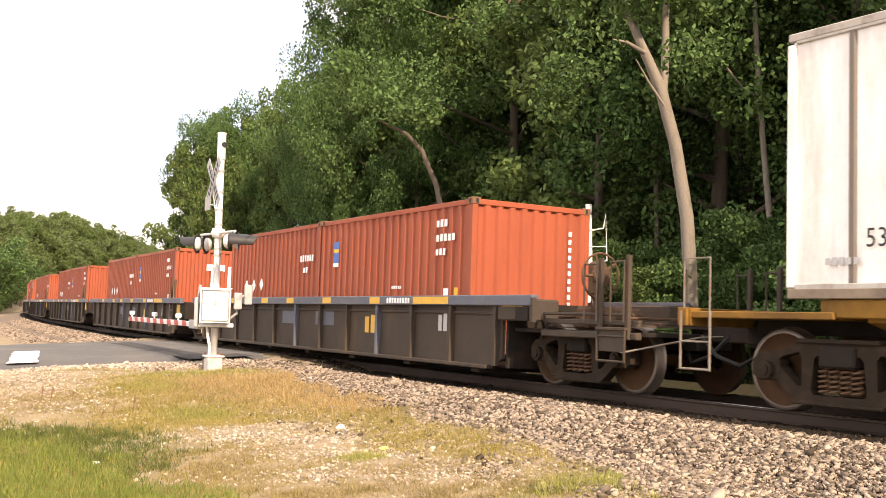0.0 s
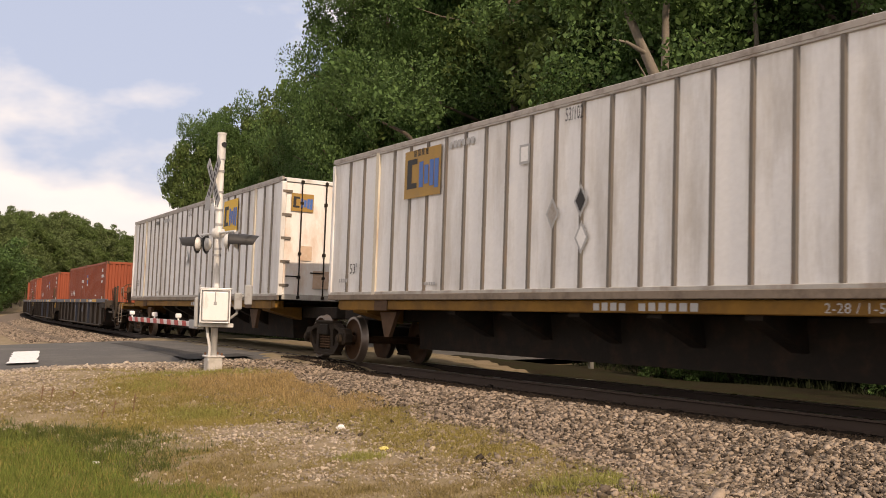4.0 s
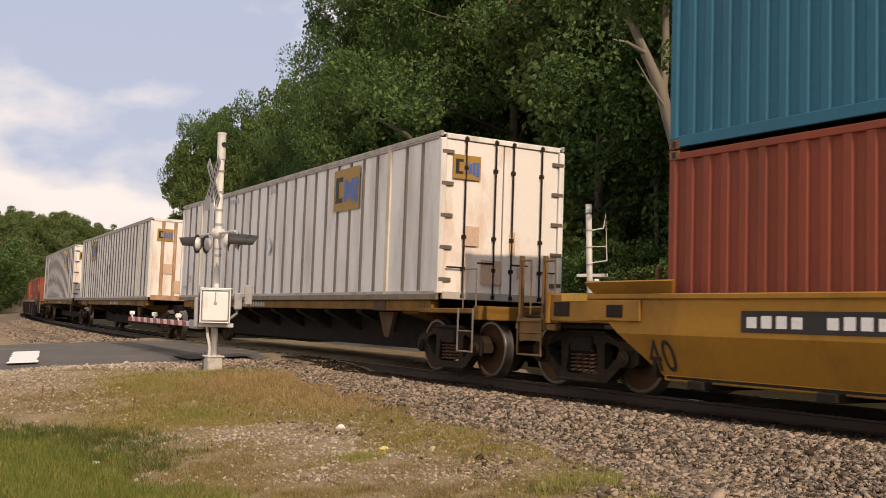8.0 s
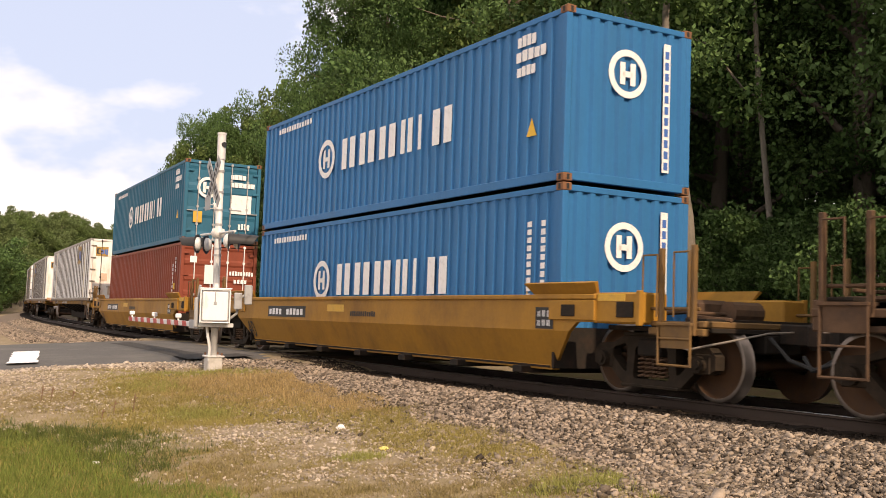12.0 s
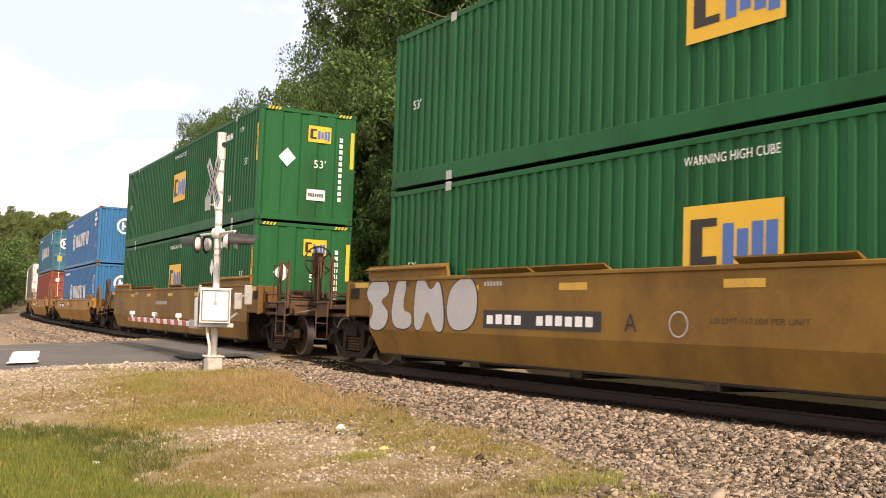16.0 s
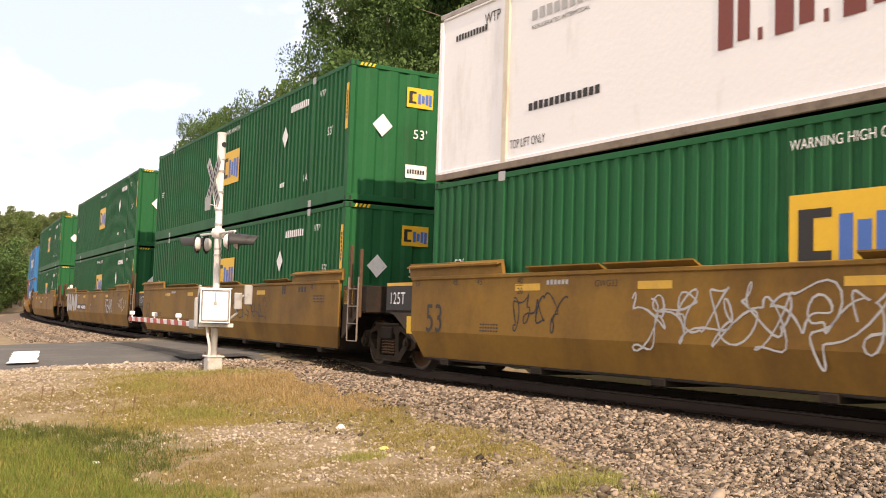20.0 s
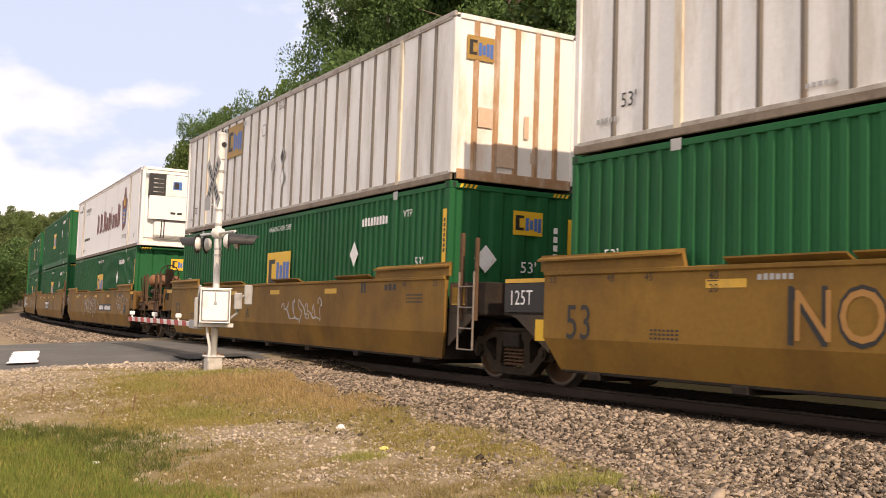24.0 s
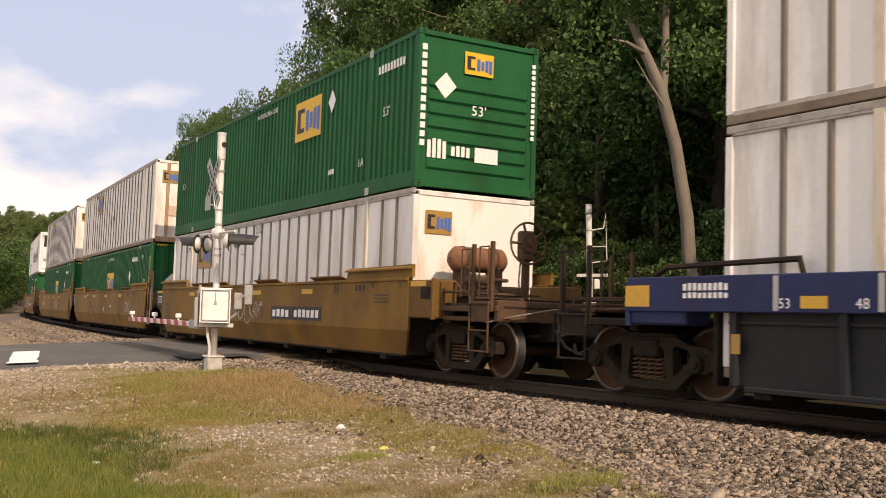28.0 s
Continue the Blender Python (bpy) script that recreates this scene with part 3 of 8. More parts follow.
def make_forest_floor():
    """Leaf litter on the wood's side of the line, on both sides of the road, its colour darkened for shade."""
    floor = empty("forest_floor", "leaf litter and bare soil under the wood, darkened for shade", "ground", kind="structure")
    for s0, s1 in ((-150, ROAD_S[0] - 0.4), (ROAD_S[1] + 0.4, 150)):
        S, L = np.meshgrid(np.arange(s0, s1 + 0.4, 0.8), np.concatenate([np.arange(-2.3, -14, -0.5), np.arange(-14, -60, -3.0)]))
        th = np.interp(S, S_GRID, _th)
        X, Y = np.interp(S, S_GRID, _x) - L * np.cos(th), np.interp(S, S_GRID, _y) - L * np.sin(th)
        Z = ground_level(X.ravel(), Y.ravel()) + np.where(L.ravel() > -2.5, -0.05, 0.035)
        ny, nx = S.shape
        i = np.arange(nx * ny).reshape(ny, nx)
        f = np.stack([i[:-1, :-1], i[1:, :-1], i[1:, 1:], i[:-1, 1:]], -1).reshape(-1, 4)
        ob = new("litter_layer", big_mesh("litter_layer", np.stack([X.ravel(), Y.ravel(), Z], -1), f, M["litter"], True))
        ob.parent = floor


make_ground()
make_forest_floor()
make_track()
make_road()

# ---- letters, plates and bars on flat faces ----
SIDE = Matrix(((-1, 0, 0, 0), (0, 0, 1, 0), (0, 1, 0, 0), (0, 0, 0, 1)))     # reads from the camera's side
REAR = Matrix(((0, 0, -1, 0), (-1, 0, 0, 0), (0, 1, 0, 0), (0, 0, 0, 1)))    # reads from behind
TEXT_MESHES = {}


def text_mesh(body, size, mat, squeeze=1.0):
    key = (body, size, mat.name, squeeze)
    if key not in TEXT_MESHES:
        cu = bpy.data.curves.new("lettering", "FONT")
        cu.body, cu.size, cu.space_character = body, size / 0.72, 1.05
        cu.resolution_u = 3
        ob = bpy.data.objects.new("lettering", cu)
        scene.collection.objects.link(ob)
        me = bpy.data.meshes.new_from_object(ob.evaluated_get(bpy.context.evaluated_depsgraph_get()))
        bpy.data.objects.remove(ob)
        bpy.data.curves.remove(cu)
        for v in me.vertices:
            v.co.x *= squeeze
        me.name = "lettering"
        me.materials.clear()
        me.materials.append(mat)
        TEXT_MESHES[key] = me
    return TEXT_MESHES[key]


class Face:
    """A flat face of a thing, to put marks on: a from its left edge to the right, z up from its foot."""

    def __init__(self, parent, turn, origin):
        self.parent, self.turn, self.origin = parent, turn, Matrix.Translation(origin)

    def put(self, name, me, a, z, lift=0.006, turn=0, label=""):
        return part(name, me, None, self.parent, label, at=self.origin @ self.turn @ pose(a, z, lift, 0, 0, turn))

    def text(self, body, size, a, z, mat="white_mark", squeeze=1.0, turn=0, lift=0.006):
        return self.put("lettering", text_mesh(body, size, M[mat], squeeze), a, z, lift, turn)

    def shape(self, name, pts, a, z, mat, lift=0.005, label=""):
        b = Build()
        b.add([(x, y, 0) for x, y in pts], [tuple(range(len(pts)))])
        return self.put(name, b.mesh(name, M[mat]), a, z, lift, 0, label)

    def bar(self, a, z, w, h, mat="white_mark", name="marking", lift=0.006, label=""):
        return self.shape(name, [(0, 0), (w, 0), (w, h), (0, h)], a, z, mat, lift, label)

    def bars(self, a, z, w, h, n, mat="white_mark", fill=0.7, upright=False, lift=0.006, seed=1):
        """Writing that is not spelt out: a row of short plain bars in one mesh."""
        b, r = Build(), random.Random(seed)
        for i in range(n):
            if upright:
                p = h / n
                y = h - (i + 1) * p
                b.add([(0, y, 0), (w, y, 0), (w, y + p * fill, 0), (0, y + p * fill, 0)], [(0, 1, 2, 3)])
            else:
                p = w / n
                x = i * p
                k = r.uniform(0.86, 1.0)
                b.add([(x, 0, 0), (x + p * fill, 0, 0), (x + p * fill, h * k, 0), (x, h * k, 0)], [(0, 1, 2, 3)])
        return self.put("marking", b.mesh("marking", M[mat]), a, z, lift)

    def diamond(self, a, z, r, mat="white_mark", squeeze=0.8):
        return self.shape("placard", [(0, -r), (r * squeeze, 0), (0, r), (-r * squeeze, 0)], a, z, mat)

    def ring(self, a, z, r0, r1, mat="white_mark", n=26):
        b = Build()
        v = [(rr * math.cos(2 * math.pi * i / n), rr * math.sin(2 * math.pi * i / n), 0) for rr in (r0, r1) for i in range(n)]
        b.add(v, [(i, (i + 1) % n, n + (i + 1) % n, n + i) for i in range(n)])
        return self.put("emblem", b.mesh("emblem", M[mat]), a, z)


# ---- containers ----
FT = 0.3048


def corrugated(b, a0, a1, z0, z1, depth, pitch, put, bulge=1):
    """A folded sheet between a0 and a1; put(a, d, z) places a point at depth d behind the face."""
    n = max(1, round((a1 - a0) / pitch))
    p = (a1 - a0) / n
    prof = []
    for i in range(n):
        x = a0 + i * p
        prof += [(x, 0), (x + 0.36 * p, 0), (x + 0.52 * p, depth), (x + 0.88 * p, depth)]
    prof.append((a1, 0))
    v = []
    for x, d in prof:
        v += [put(x, d, z0), put(x, d, z1)]
    b.add(v, [(2 * i, 2 * i + 2, 2 * i + 3, 2 * i + 1) for i in range(len(prof) - 1)])


def container_frame(root, L, W, H, mat, rail=0.12, bottom=0.16, castings=True, post=0.11):
    hx, hy = L / 2, W / 2
    edge = M["white_rail"] if mat.name.startswith("white_box") else mat
    for sx in (1, -1):
        for sy in (1, -1):
            part("corner_post", Build().soft_box(*sorted((sx * hx, sx * (hx - post))), *sorted((sy * hy, sy * (hy - post))), 0.115, H - 0.115, 0.012), mat, root)
            if castings:
                for z in (0, H - 0.118):
                    b = Build().soft_box(*sorted((sx * (hx + 0.004), sx * (hx - 0.172))), *sorted((sy * (hy + 0.004), sy * (hy - 0.158))), z, z + 0.118, 0.01)
                    c = part("corner_casting", b, M["rust"] if mat.name.startswith(("teal", "rust", "orange", "blue")) else mat, root)
                    q, q2 = Build(), Build()
                    q.prism([(sx * (hx - 0.085) + dx, z + 0.06 + dz) for dx, dz in ((-.03, -.04), (.03, -.04), (.03, .04), (-.03, .04))], "y", sy * (hy + 0.0045), sy * (hy + 0.0065))
                    q2.prism([(sy * (hy - 0.08) + dx, z + 0.06 + dz) for dx, dz in ((-.025, -.04), (.025, -.04), (.025, .04), (-.025, .04))], "x", sx * (hx + 0.0045), sx * (hx + 0.0065))
                    part("casting_hole", q, M["dark_gap"], c)
                    part("casting_hole", q2, M["dark_gap"], c)
    for sy in (1, -1):
        part("top_rail", Build().soft_box(-hx + post, hx - post, *sorted((sy * hy, sy * (hy - 0.06))), H - rail, H - 0.03, 0.008), edge, root)
        part("bottom_rail", Build().soft_box(-hx + post, hx - post, *sorted((sy * hy, sy * (hy - 0.05))), 0.02, bottom, 0.008), edge, root)
    for sx in (1, -1):
        part("end_sill", Build().soft_box(*sorted((sx * hx, sx * (hx - 0.08))), -hy + post, hy - post, 0.02, 0.15, 0.008), edge, root)
        part("end_header", Build().soft_box(*sorted((sx * hx, sx * (hx - 0.08))), -hy + post, hy - post, H - rail, H - 0.03, 0.008), mat, root)
    part("roof", Build().box(-hx + 0.05, hx - 0.05, -hy + 0.05, hy - 0.05, H - 0.045, H - 0.02), mat, root)
    part("floor", Build().box(-hx + 0.05, hx - 0.05, -hy + 0.05, hy - 0.05, 0.10, 0.14), M["underframe"], root)


def door_end(root, L, W, H, mat, rod_mat, hinge_mat, rows=0, sx=-1):
    """Two door leaves with lock rods, hinges and handles on the rear face."""
    hx, hy = L / 2, W / 2
    for sy in (1, -1):
        b = Build()
        y0, y1 = sorted((sy * 0.012, sy * (hy - 0.12)))
        xo = sx * (hx - 0.035)
        if rows:
            n = rows
            z0, z1 = 0.15, H - 0.14
            v = []
            prof = [(z0, 0)]
            p = (z1 - z0) / n
            for i in range(n):
                z = z0 + i * p
                prof += [(z + 0.10 * p, 0), (z + 0.22 * p, 0.03), (z + 0.78 * p, 0.03), (z + 0.90 * p, 0)]
            prof.append((z1, 0))
            for z, d in prof:
                v += [(xo - sx * d, y0, z), (xo - sx * d, y1, z)]
            b.add(v, [(2 * i, 2 * i + 1, 2 * i + 3, 2 * i + 2) for i in range(len(prof) - 1)])
            b.box(*sorted((xo - sx * 0.031, xo - sx * 0.06)), y0, y1, z0, z1)
        else:
            b.soft_box(*sorted((xo, xo - sx * 0.05)), y0, y1, 0.13, H - 0.13, 0.008)
        leaf = part("door", b, mat, root)
        for k in (0.30, 0.78) if rows else (0.34, 0.86):
            y = sy * (hy - 0.12) * (1 - k) + sy * 0.02
            q = Build().cyl((xo + sx * 0.035, y, 0.06), (xo + sx * 0.035, y, H - 0.05), 0.017, 8)
            for z in (0.08, 0.55, 1.1, H - 0.6, H - 0.1):
                q.soft_box(*sorted((xo, xo + sx * 0.05)), y - 0.04, y + 0.04, z - 0.035, z + 0.035, 0.006)
            rod = part("lock_rod", q, rod_mat, leaf)
            zz = 0.95 if k < 0.5 else 1.05
            part("handle", Build().soft_box(*sorted((xo + sx * 0.045, xo + sx * 0.065)), *sorted((y, y + sy * 0.34)), zz - 0.4 * (rows == 0), zz + 0.03 - 0.4 * (rows == 0), 0.004), rod_mat, leaf)
        for z in np.linspace(0.35, H - 0.35, 5 if not rows else 4):
            part("hinge", Build().soft_box(*sorted((xo, xo + sx * 0.04)), *sorted((sy * (hy - 0.02), sy * (hy - 0.26))), z - 0.035, z + 0.035, 0.006), hinge_mat, leaf)


def faces_of(root, L, W, H):
    return Face(root, SIDE, (L / 2, W / 2, 0)), Face(root, REAR, (-L / 2, W / 2, 0))


def steel_container(kind, length, height, label, rear="doors", group="containers on the train", rib=0.28):
    """A corrugated steel box. Origin at the middle of its foot."""
    W = 2.438 if length < 14 else 2.591
    mat = M[kind]
    root = empty("shipping_container", label, "container", group)
    L, H = length, height
    hx, hy = L / 2, W / 2
    foot = 0.16 if L < 14 else 0.30
    container_frame(root, L, W, H, mat, bottom=foot)
    for sy in (1, -1):
        spans = [(-hx + 0.11, hx - 0.11)] if L < 14 else [(-hx + 0.11, -6.13), (-6.03, 6.03), (6.13, hx - 0.11)]
        for a0, a1 in spans:
            b = Build()
            corrugated(b, a0, a1, foot - 0.01, H - 0.12, 0.036, rib, lambda a, d, z: (a, sy * (hy - 0.008 - d), z))
            part("side_panel", b, mat, root)
        if L > 14:
            for x in (-6.08, 6.08):
                part("lifting_post", Build().soft_box(x - 0.05, x + 0.05, *sorted((sy * (hy + 0.002), sy * (hy - 0.08))), 0.15, H - 0.11, 0.008), mat, root)
    for sx in (1, -1):
        if sx == -1 and rear == "doors":
            door_end(root, L, W, H, mat, M["grey_paint"] if kind != "rust_red" else M["white_mark"], mat, 5 if kind in ("rust_red",) else 3)
            continue
        b = Build()
        if sx == -1 and rear == "beams":
            b.box(-hx + 0.04, -hx + 0.06, -hy + 0.1, hy - 0.1, 0.14, H - 0.11)
            part("end_panel", b, mat, root)
            for z in np.linspace(0.45, H - 0.95, 7):
                part("end_beam", Build().soft_box(-hx - 0.004, -hx + 0.05, -hy + 0.22, hy - 0.22, z - 0.10, z + 0.10, 0.03), mat, root)
        else:
            corrugated(b, -hy + 0.11, hy - 0.11, 0.14, H - 0.11, 0.045 if L < 14 else 0.03, 0.24 if L < 14 else 0.46, lambda a, d, z: (sx * (hx - 0.01 - d), a, z))
            part("end_panel", b, mat, root)
    return root


def smooth_container(label, rear="doors", group="containers on the train", H=2.896, mat="white_box", posts="post_grey", step=0.61):
    """A white 53 ft box with flat sheets and upright posts outside."""
    L, W = 53 * FT, 2.591
    hx, hy = L / 2, W / 2
    root = empty("shipping_container", label, "container", group)
    m = M[mat]
    container_frame(root, L, W, H, m, castings=False)
    for sy in (1, -1):
        part("side_panel", Build().box(-hx + 0.1, hx - 0.1, *sorted((sy * (hy - 0.03), sy * (hy - 0.06))), 0.14, H - 0.1), m, root)
        xs = [-hx + 0.1 + step * k for k in range(1, int((L - 0.2) / step))]
        for x in xs:
            if min(abs(x - 6.08), abs(x + 6.08)) < 0.2:
                continue
            part("side_post", Build().prism([(x - 0.05, sy * (hy - 0.03)), (x - 0.026, sy * (hy - 0.004)), (x + 0.026, sy * (hy - 0.004)), (x + 0.05, sy * (hy - 0.03))], "z", 0.15, H - 0.115), M[posts], root)
        for x in (-6.08, 6.08):
            part("lifting_post", Build().soft_box(x - 0.07, x + 0.07, *sorted((sy * (hy + 0.004), sy * (hy - 0.06))), 0.03, H - 0.02, 0.01), M["post_cream"], root)
        part("upper_trim", Build().soft_box(-hx + 0.02, hx - 0.02, *sorted((sy * (hy + 0.006), sy * (hy - 0.05))), H - 0.09, H + 0.004, 0.01), M["rail_dirty"], root)
        part("lower_trim", Build().soft_box(-hx + 0.02, hx - 0.02, *sorted((sy * (hy + 0.006), sy * (hy - 0.05))), -0.002, 0.11, 0.01), M["rail_brown"], root)
    part("end_panel", Build().box(hx - 0.06, hx - 0.03, -hy + 0.1, hy - 0.1, 0.14, H - 0.11), m, root)
    if rear == "doors":
        door_end(root, L, W, H, M["white_door"], M["underframe"], M["post_grey"])
    elif rear == "ribs":
        part("end_panel", Build().box(-hx + 0.03, -hx + 0.06, -hy + 0.1, hy - 0.1, 0.14, H - 0.11), M["white_door"], root)
        for y in np.linspace(-hy + 0.45, hy - 0.45, 5):
            part("end_rib", Build().prism([(-hx + 0.03, y - 0.06), (-hx - 0.004, y - 0.03), (-hx - 0.004, y + 0.03), (-hx + 0.03, y + 0.06)], "z", 0.15, H - 0.12), M["end_brown"], root)
        part("end_kick", Build().soft_box(-hx - 0.004, -hx + 0.05, -hy + 0.11, hy - 0.11, 0.02, 0.2, 0.01), M["end_brown"], root)
    else:
        part("end_panel", Build().box(-hx + 0.02, -hx + 0.05, -hy + 0.1, hy - 0.1, 0.14, H - 0.11), M["white_door"], root)
    return root


# ---- trucks ----


def make_truck_meshes():
    t = {}
    outline = [(-1.12, 0.40), (-1.12, 0.56), (-1.02, 0.66), (-0.72, 0.68), (-0.45, 0.80), (0.45, 0.80), (0.72, 0.68), (1.02, 0.66), (1.12, 0.56), (1.12, 0.40), (0.98, 0.34), (0.80, 0.36), (0.52, 0.13), (-0.52, 0.13), (-0.80, 0.36), (-0.98, 0.34)]
    hole = [(-0.31, 0.22), (0.31, 0.22), (0.34, 0.27), (0.30, 0.60), (0.26, 0.64), (-0.26, 0.64), (-0.30, 0.60), (-0.34, 0.27)]
    tri = [(0.46, 0.30), (0.52, 0.31), (0.76, 0.52), (0.77, 0.58), (0.70, 0.62), (0.50, 0.67), (0.45, 0.62)]
    me = bpy.data.meshes.new("side_frame")
    bm = bmesh.new()
    loops = [outline, hole, tri, [(-x, z) for x, z in tri][::-1]]
    for y in (-0.075, 0.075):
        edges = []
        for lp in loops:
            vs = [bm.verts.new((x, y, z)) for x, z in lp]
            edges += [bm.edges.new((vs[i], vs[(i + 1) % len(vs)])) for i in range(len(vs))]
        bmesh.ops.triangle_fill(bm, use_beauty=True, use_dissolve=False, edges=edges)
    bm.verts.ensure_lookup_table()
    n = len(bm.verts) // 2
    k = 0
    for lp in loops:
        for i in range(len(lp)):
            a, b2 = k + i, k + (i + 1) % len(lp)
            bm.faces.new((bm.verts[a], bm.verts[b2], bm.verts[n + b2], bm.verts[n + a]))
        k += len(lp)
    # flanges round the edge
    bmesh.ops.recalc_face_normals(bm, faces=bm.faces)
    bm.to_mesh(me)
    bm.free()
    me.materials.append(M["truck"])
    t["side_frame"] = me
    t["flange"] = Build().soft_box(-0.5, 0.5, -0.11, 0.11, 0.77, 0.82, 0.01).mesh("flange", M["truck"])
    t["foot_flange"] = Build().soft_box(-0.54, 0.54, -0.11, 0.11, 0.11, 0.15, 0.01).mesh("foot_flange", M["truck"])
    spring = Build()
    for r, x in ((0.055, 0),):
        pts = [(x + r * math.cos(a), r * math.sin(a), 0.25 + 0.27 * a / (2 * math.pi * 5)) for a in np.linspace(0, 2 * math.pi * 5, 41)]
        spring.pipe(pts, 0.016, 5)
    t["spring"] = spring.mesh("spring", M["gear_brown"])
    t["bolster"] = Build().soft_box(-0.22, 0.22, -1.12, 1.12, 0.52, 0.74, 0.02).mesh("bolster", M["underframe"])
    t["cap"] = Build().cyl((0, 0.0, 0), (0, 0.10, 0), 0.10, 14).cyl((0, 0.10, 0), (0, 0.125, 0), 0.06, 10).mesh("bearing_cap", M["truck"])
    t["adapter"] = Build().soft_box(-0.15, 0.15, -0.09, 0.09, -0.12, 0.13, 0.015).mesh("bearing_adapter", M["truck"])
    R = 0.46
    w = Build()
    for sg in (1, -1):
        y = sg * 0.72
        prof = [(y - sg * 0.04, R + 0.028), (y - sg * 0.045, R - 0.04), (y - sg * 0.01, R - 0.07), (y + sg * 0.0, 0.16), (y - sg * 0.05, 0.13), (y + sg * 0.09, 0.13), (y + sg * 0.06, 0.17), (y + sg * 0.04, R - 0.09), (y + sg * 0.1, R - 0.05)]
        w.revolve(prof, "y", 32)
    w.cyl((0, -1.05, 0), (0, 1.05, 0), 0.08, 12)
    t["wheels"] = w.mesh("wheelset", M["wheel"], True)
    w = Build()
    for sg in (1, -1):
        y = sg * 0.72
        w.revolve([(y + sg * 0.1, R - 0.05), (y + sg * 0.1, R - 0.006), (y + sg * 0.094, R - 0.001), (y - sg * 0.01, R + 0.001), (y - sg * 0.025, R + 0.02), (y - sg * 0.04, R + 0.0285)], "y", 32)
    t["tread"] = w.mesh("tread", M["tread"], True)
    return t


TRUCK = make_truck_meshes()


def add_truck(car, x):
    """A two-axle truck under a car at x along it."""
    tr = part("truck", Build().soft_box(-0.18, 0.18, -0.18, 0.18, 0.70, 0.86, 0.02), M["underframe"], car, "three-piece freight truck of dark dusty cast steel", at=pose(x, 0, 0))
    part("bolster", TRUCK["bolster"], None, tr)
    for sy in (1, -1):
        part("side_frame", TRUCK["side_frame"], None, tr, at=pose(0, sy * 1.0, 0))
        part("flange", TRUCK["flange"], None, tr, at=pose(0, sy * 1.0, 0))
        part("foot_flange", TRUCK["foot_flange"], None, tr, at=pose(0, sy * 1.0, 0))
        for dx in (-0.2, -0.067, 0.067, 0.2):
            part("spring", TRUCK["spring"], None, tr, at=pose(dx, sy * 1.02, 0))
        for dx in (-0.89, 0.89):
            part("bearing_adapter", TRUCK["adapter"], None, tr, at=pose(dx, sy * 1.0, 0.46))
            part("bearing_cap", TRUCK["cap"], None, tr, at=pose(dx, sy * 1.06, 0.46, 0, 0, 0 if sy > 0 else 180))
    for dx in (-0.89, 0.89):
        ws = part("wheelset", TRUCK["wheels"], None, tr, at=pose(dx, 0, 0.46))
        # bright running band is in the same mesh data block so that it turns with it
        ROLLERS.append((ws, dx))
    return tr


def join_tread():
    """Puts the polished tread into the wheelset mesh as a second material."""
    bm = bmesh.new()
    bm.from_mesh(TRUCK["wheels"])
    n = len(bm.faces)
    bm.from_mesh(TRUCK["tread"])
    bm.faces.ensure_lookup_table()
    for f in bm.faces[n:]:
        f.material_index = 1
    bm.to_mesh(TRUCK["wheels"])
    bm.free()
    TRUCK["wheels"].materials.append(M["tread"])
    TRUCK["wheels"].shade_smooth()


join_tread()

# ---- railway cars: X forward, Y towards the camera, origin at the middle of the load, on the rail heads ----


def coupler(car, x, d):
    b = Build().soft_box(*sorted((x, x + d * 0.75)), -0.09, 0.09, 0.72, 0.98, 0.02).soft_box(*sorted((x + d * 0.65, x + d * 0.98)), -0.17, 0.15, 0.68, 1.0, 0.05)
    part("coupler", b, M["underframe"], car)
    part("air_hose", Build().pipe([(x + d * 0.1, 0.35, 0.8), (x + d * 0.4, 0.36, 0.55), (x + d * 0.75, 0.32, 0.45), (x + d * 0.95, 0.2, 0.6)], 0.025, 6), M["dark_gap"], car)


def grab_iron(car, x, y, z0, z1, w=0.42, along="x", mat="handrail", r=0.013):
    d = (w / 2, 0) if along == "x" else (0, w / 2)
    b = Build().pipe([(x - d[0], y - d[1], z0), (x - d[0], y - d[1], z1), (x + d[0], y + d[1], z1), (x + d[0], y + d[1], z0)], r, 6)
    return part("grab_iron", b, M[mat], car)


def ladder(car, x, y, z0, z1, w=0.42, mat="handrail", rungs=4):
    b = Build()
    for dx in (-w / 2, w / 2):
        b.pipe([(x + dx, y, z0), (x + dx, y, z1)], 0.018, 6)
    for k in range(rungs):
        z = z0 + (z1 - z0) * k / max(1, rungs - 0.3)
        b.pipe([(x - w / 2, y, z), (x + w / 2, y, z)], 0.013, 6)
    return part("ladder", b, M[mat], car)


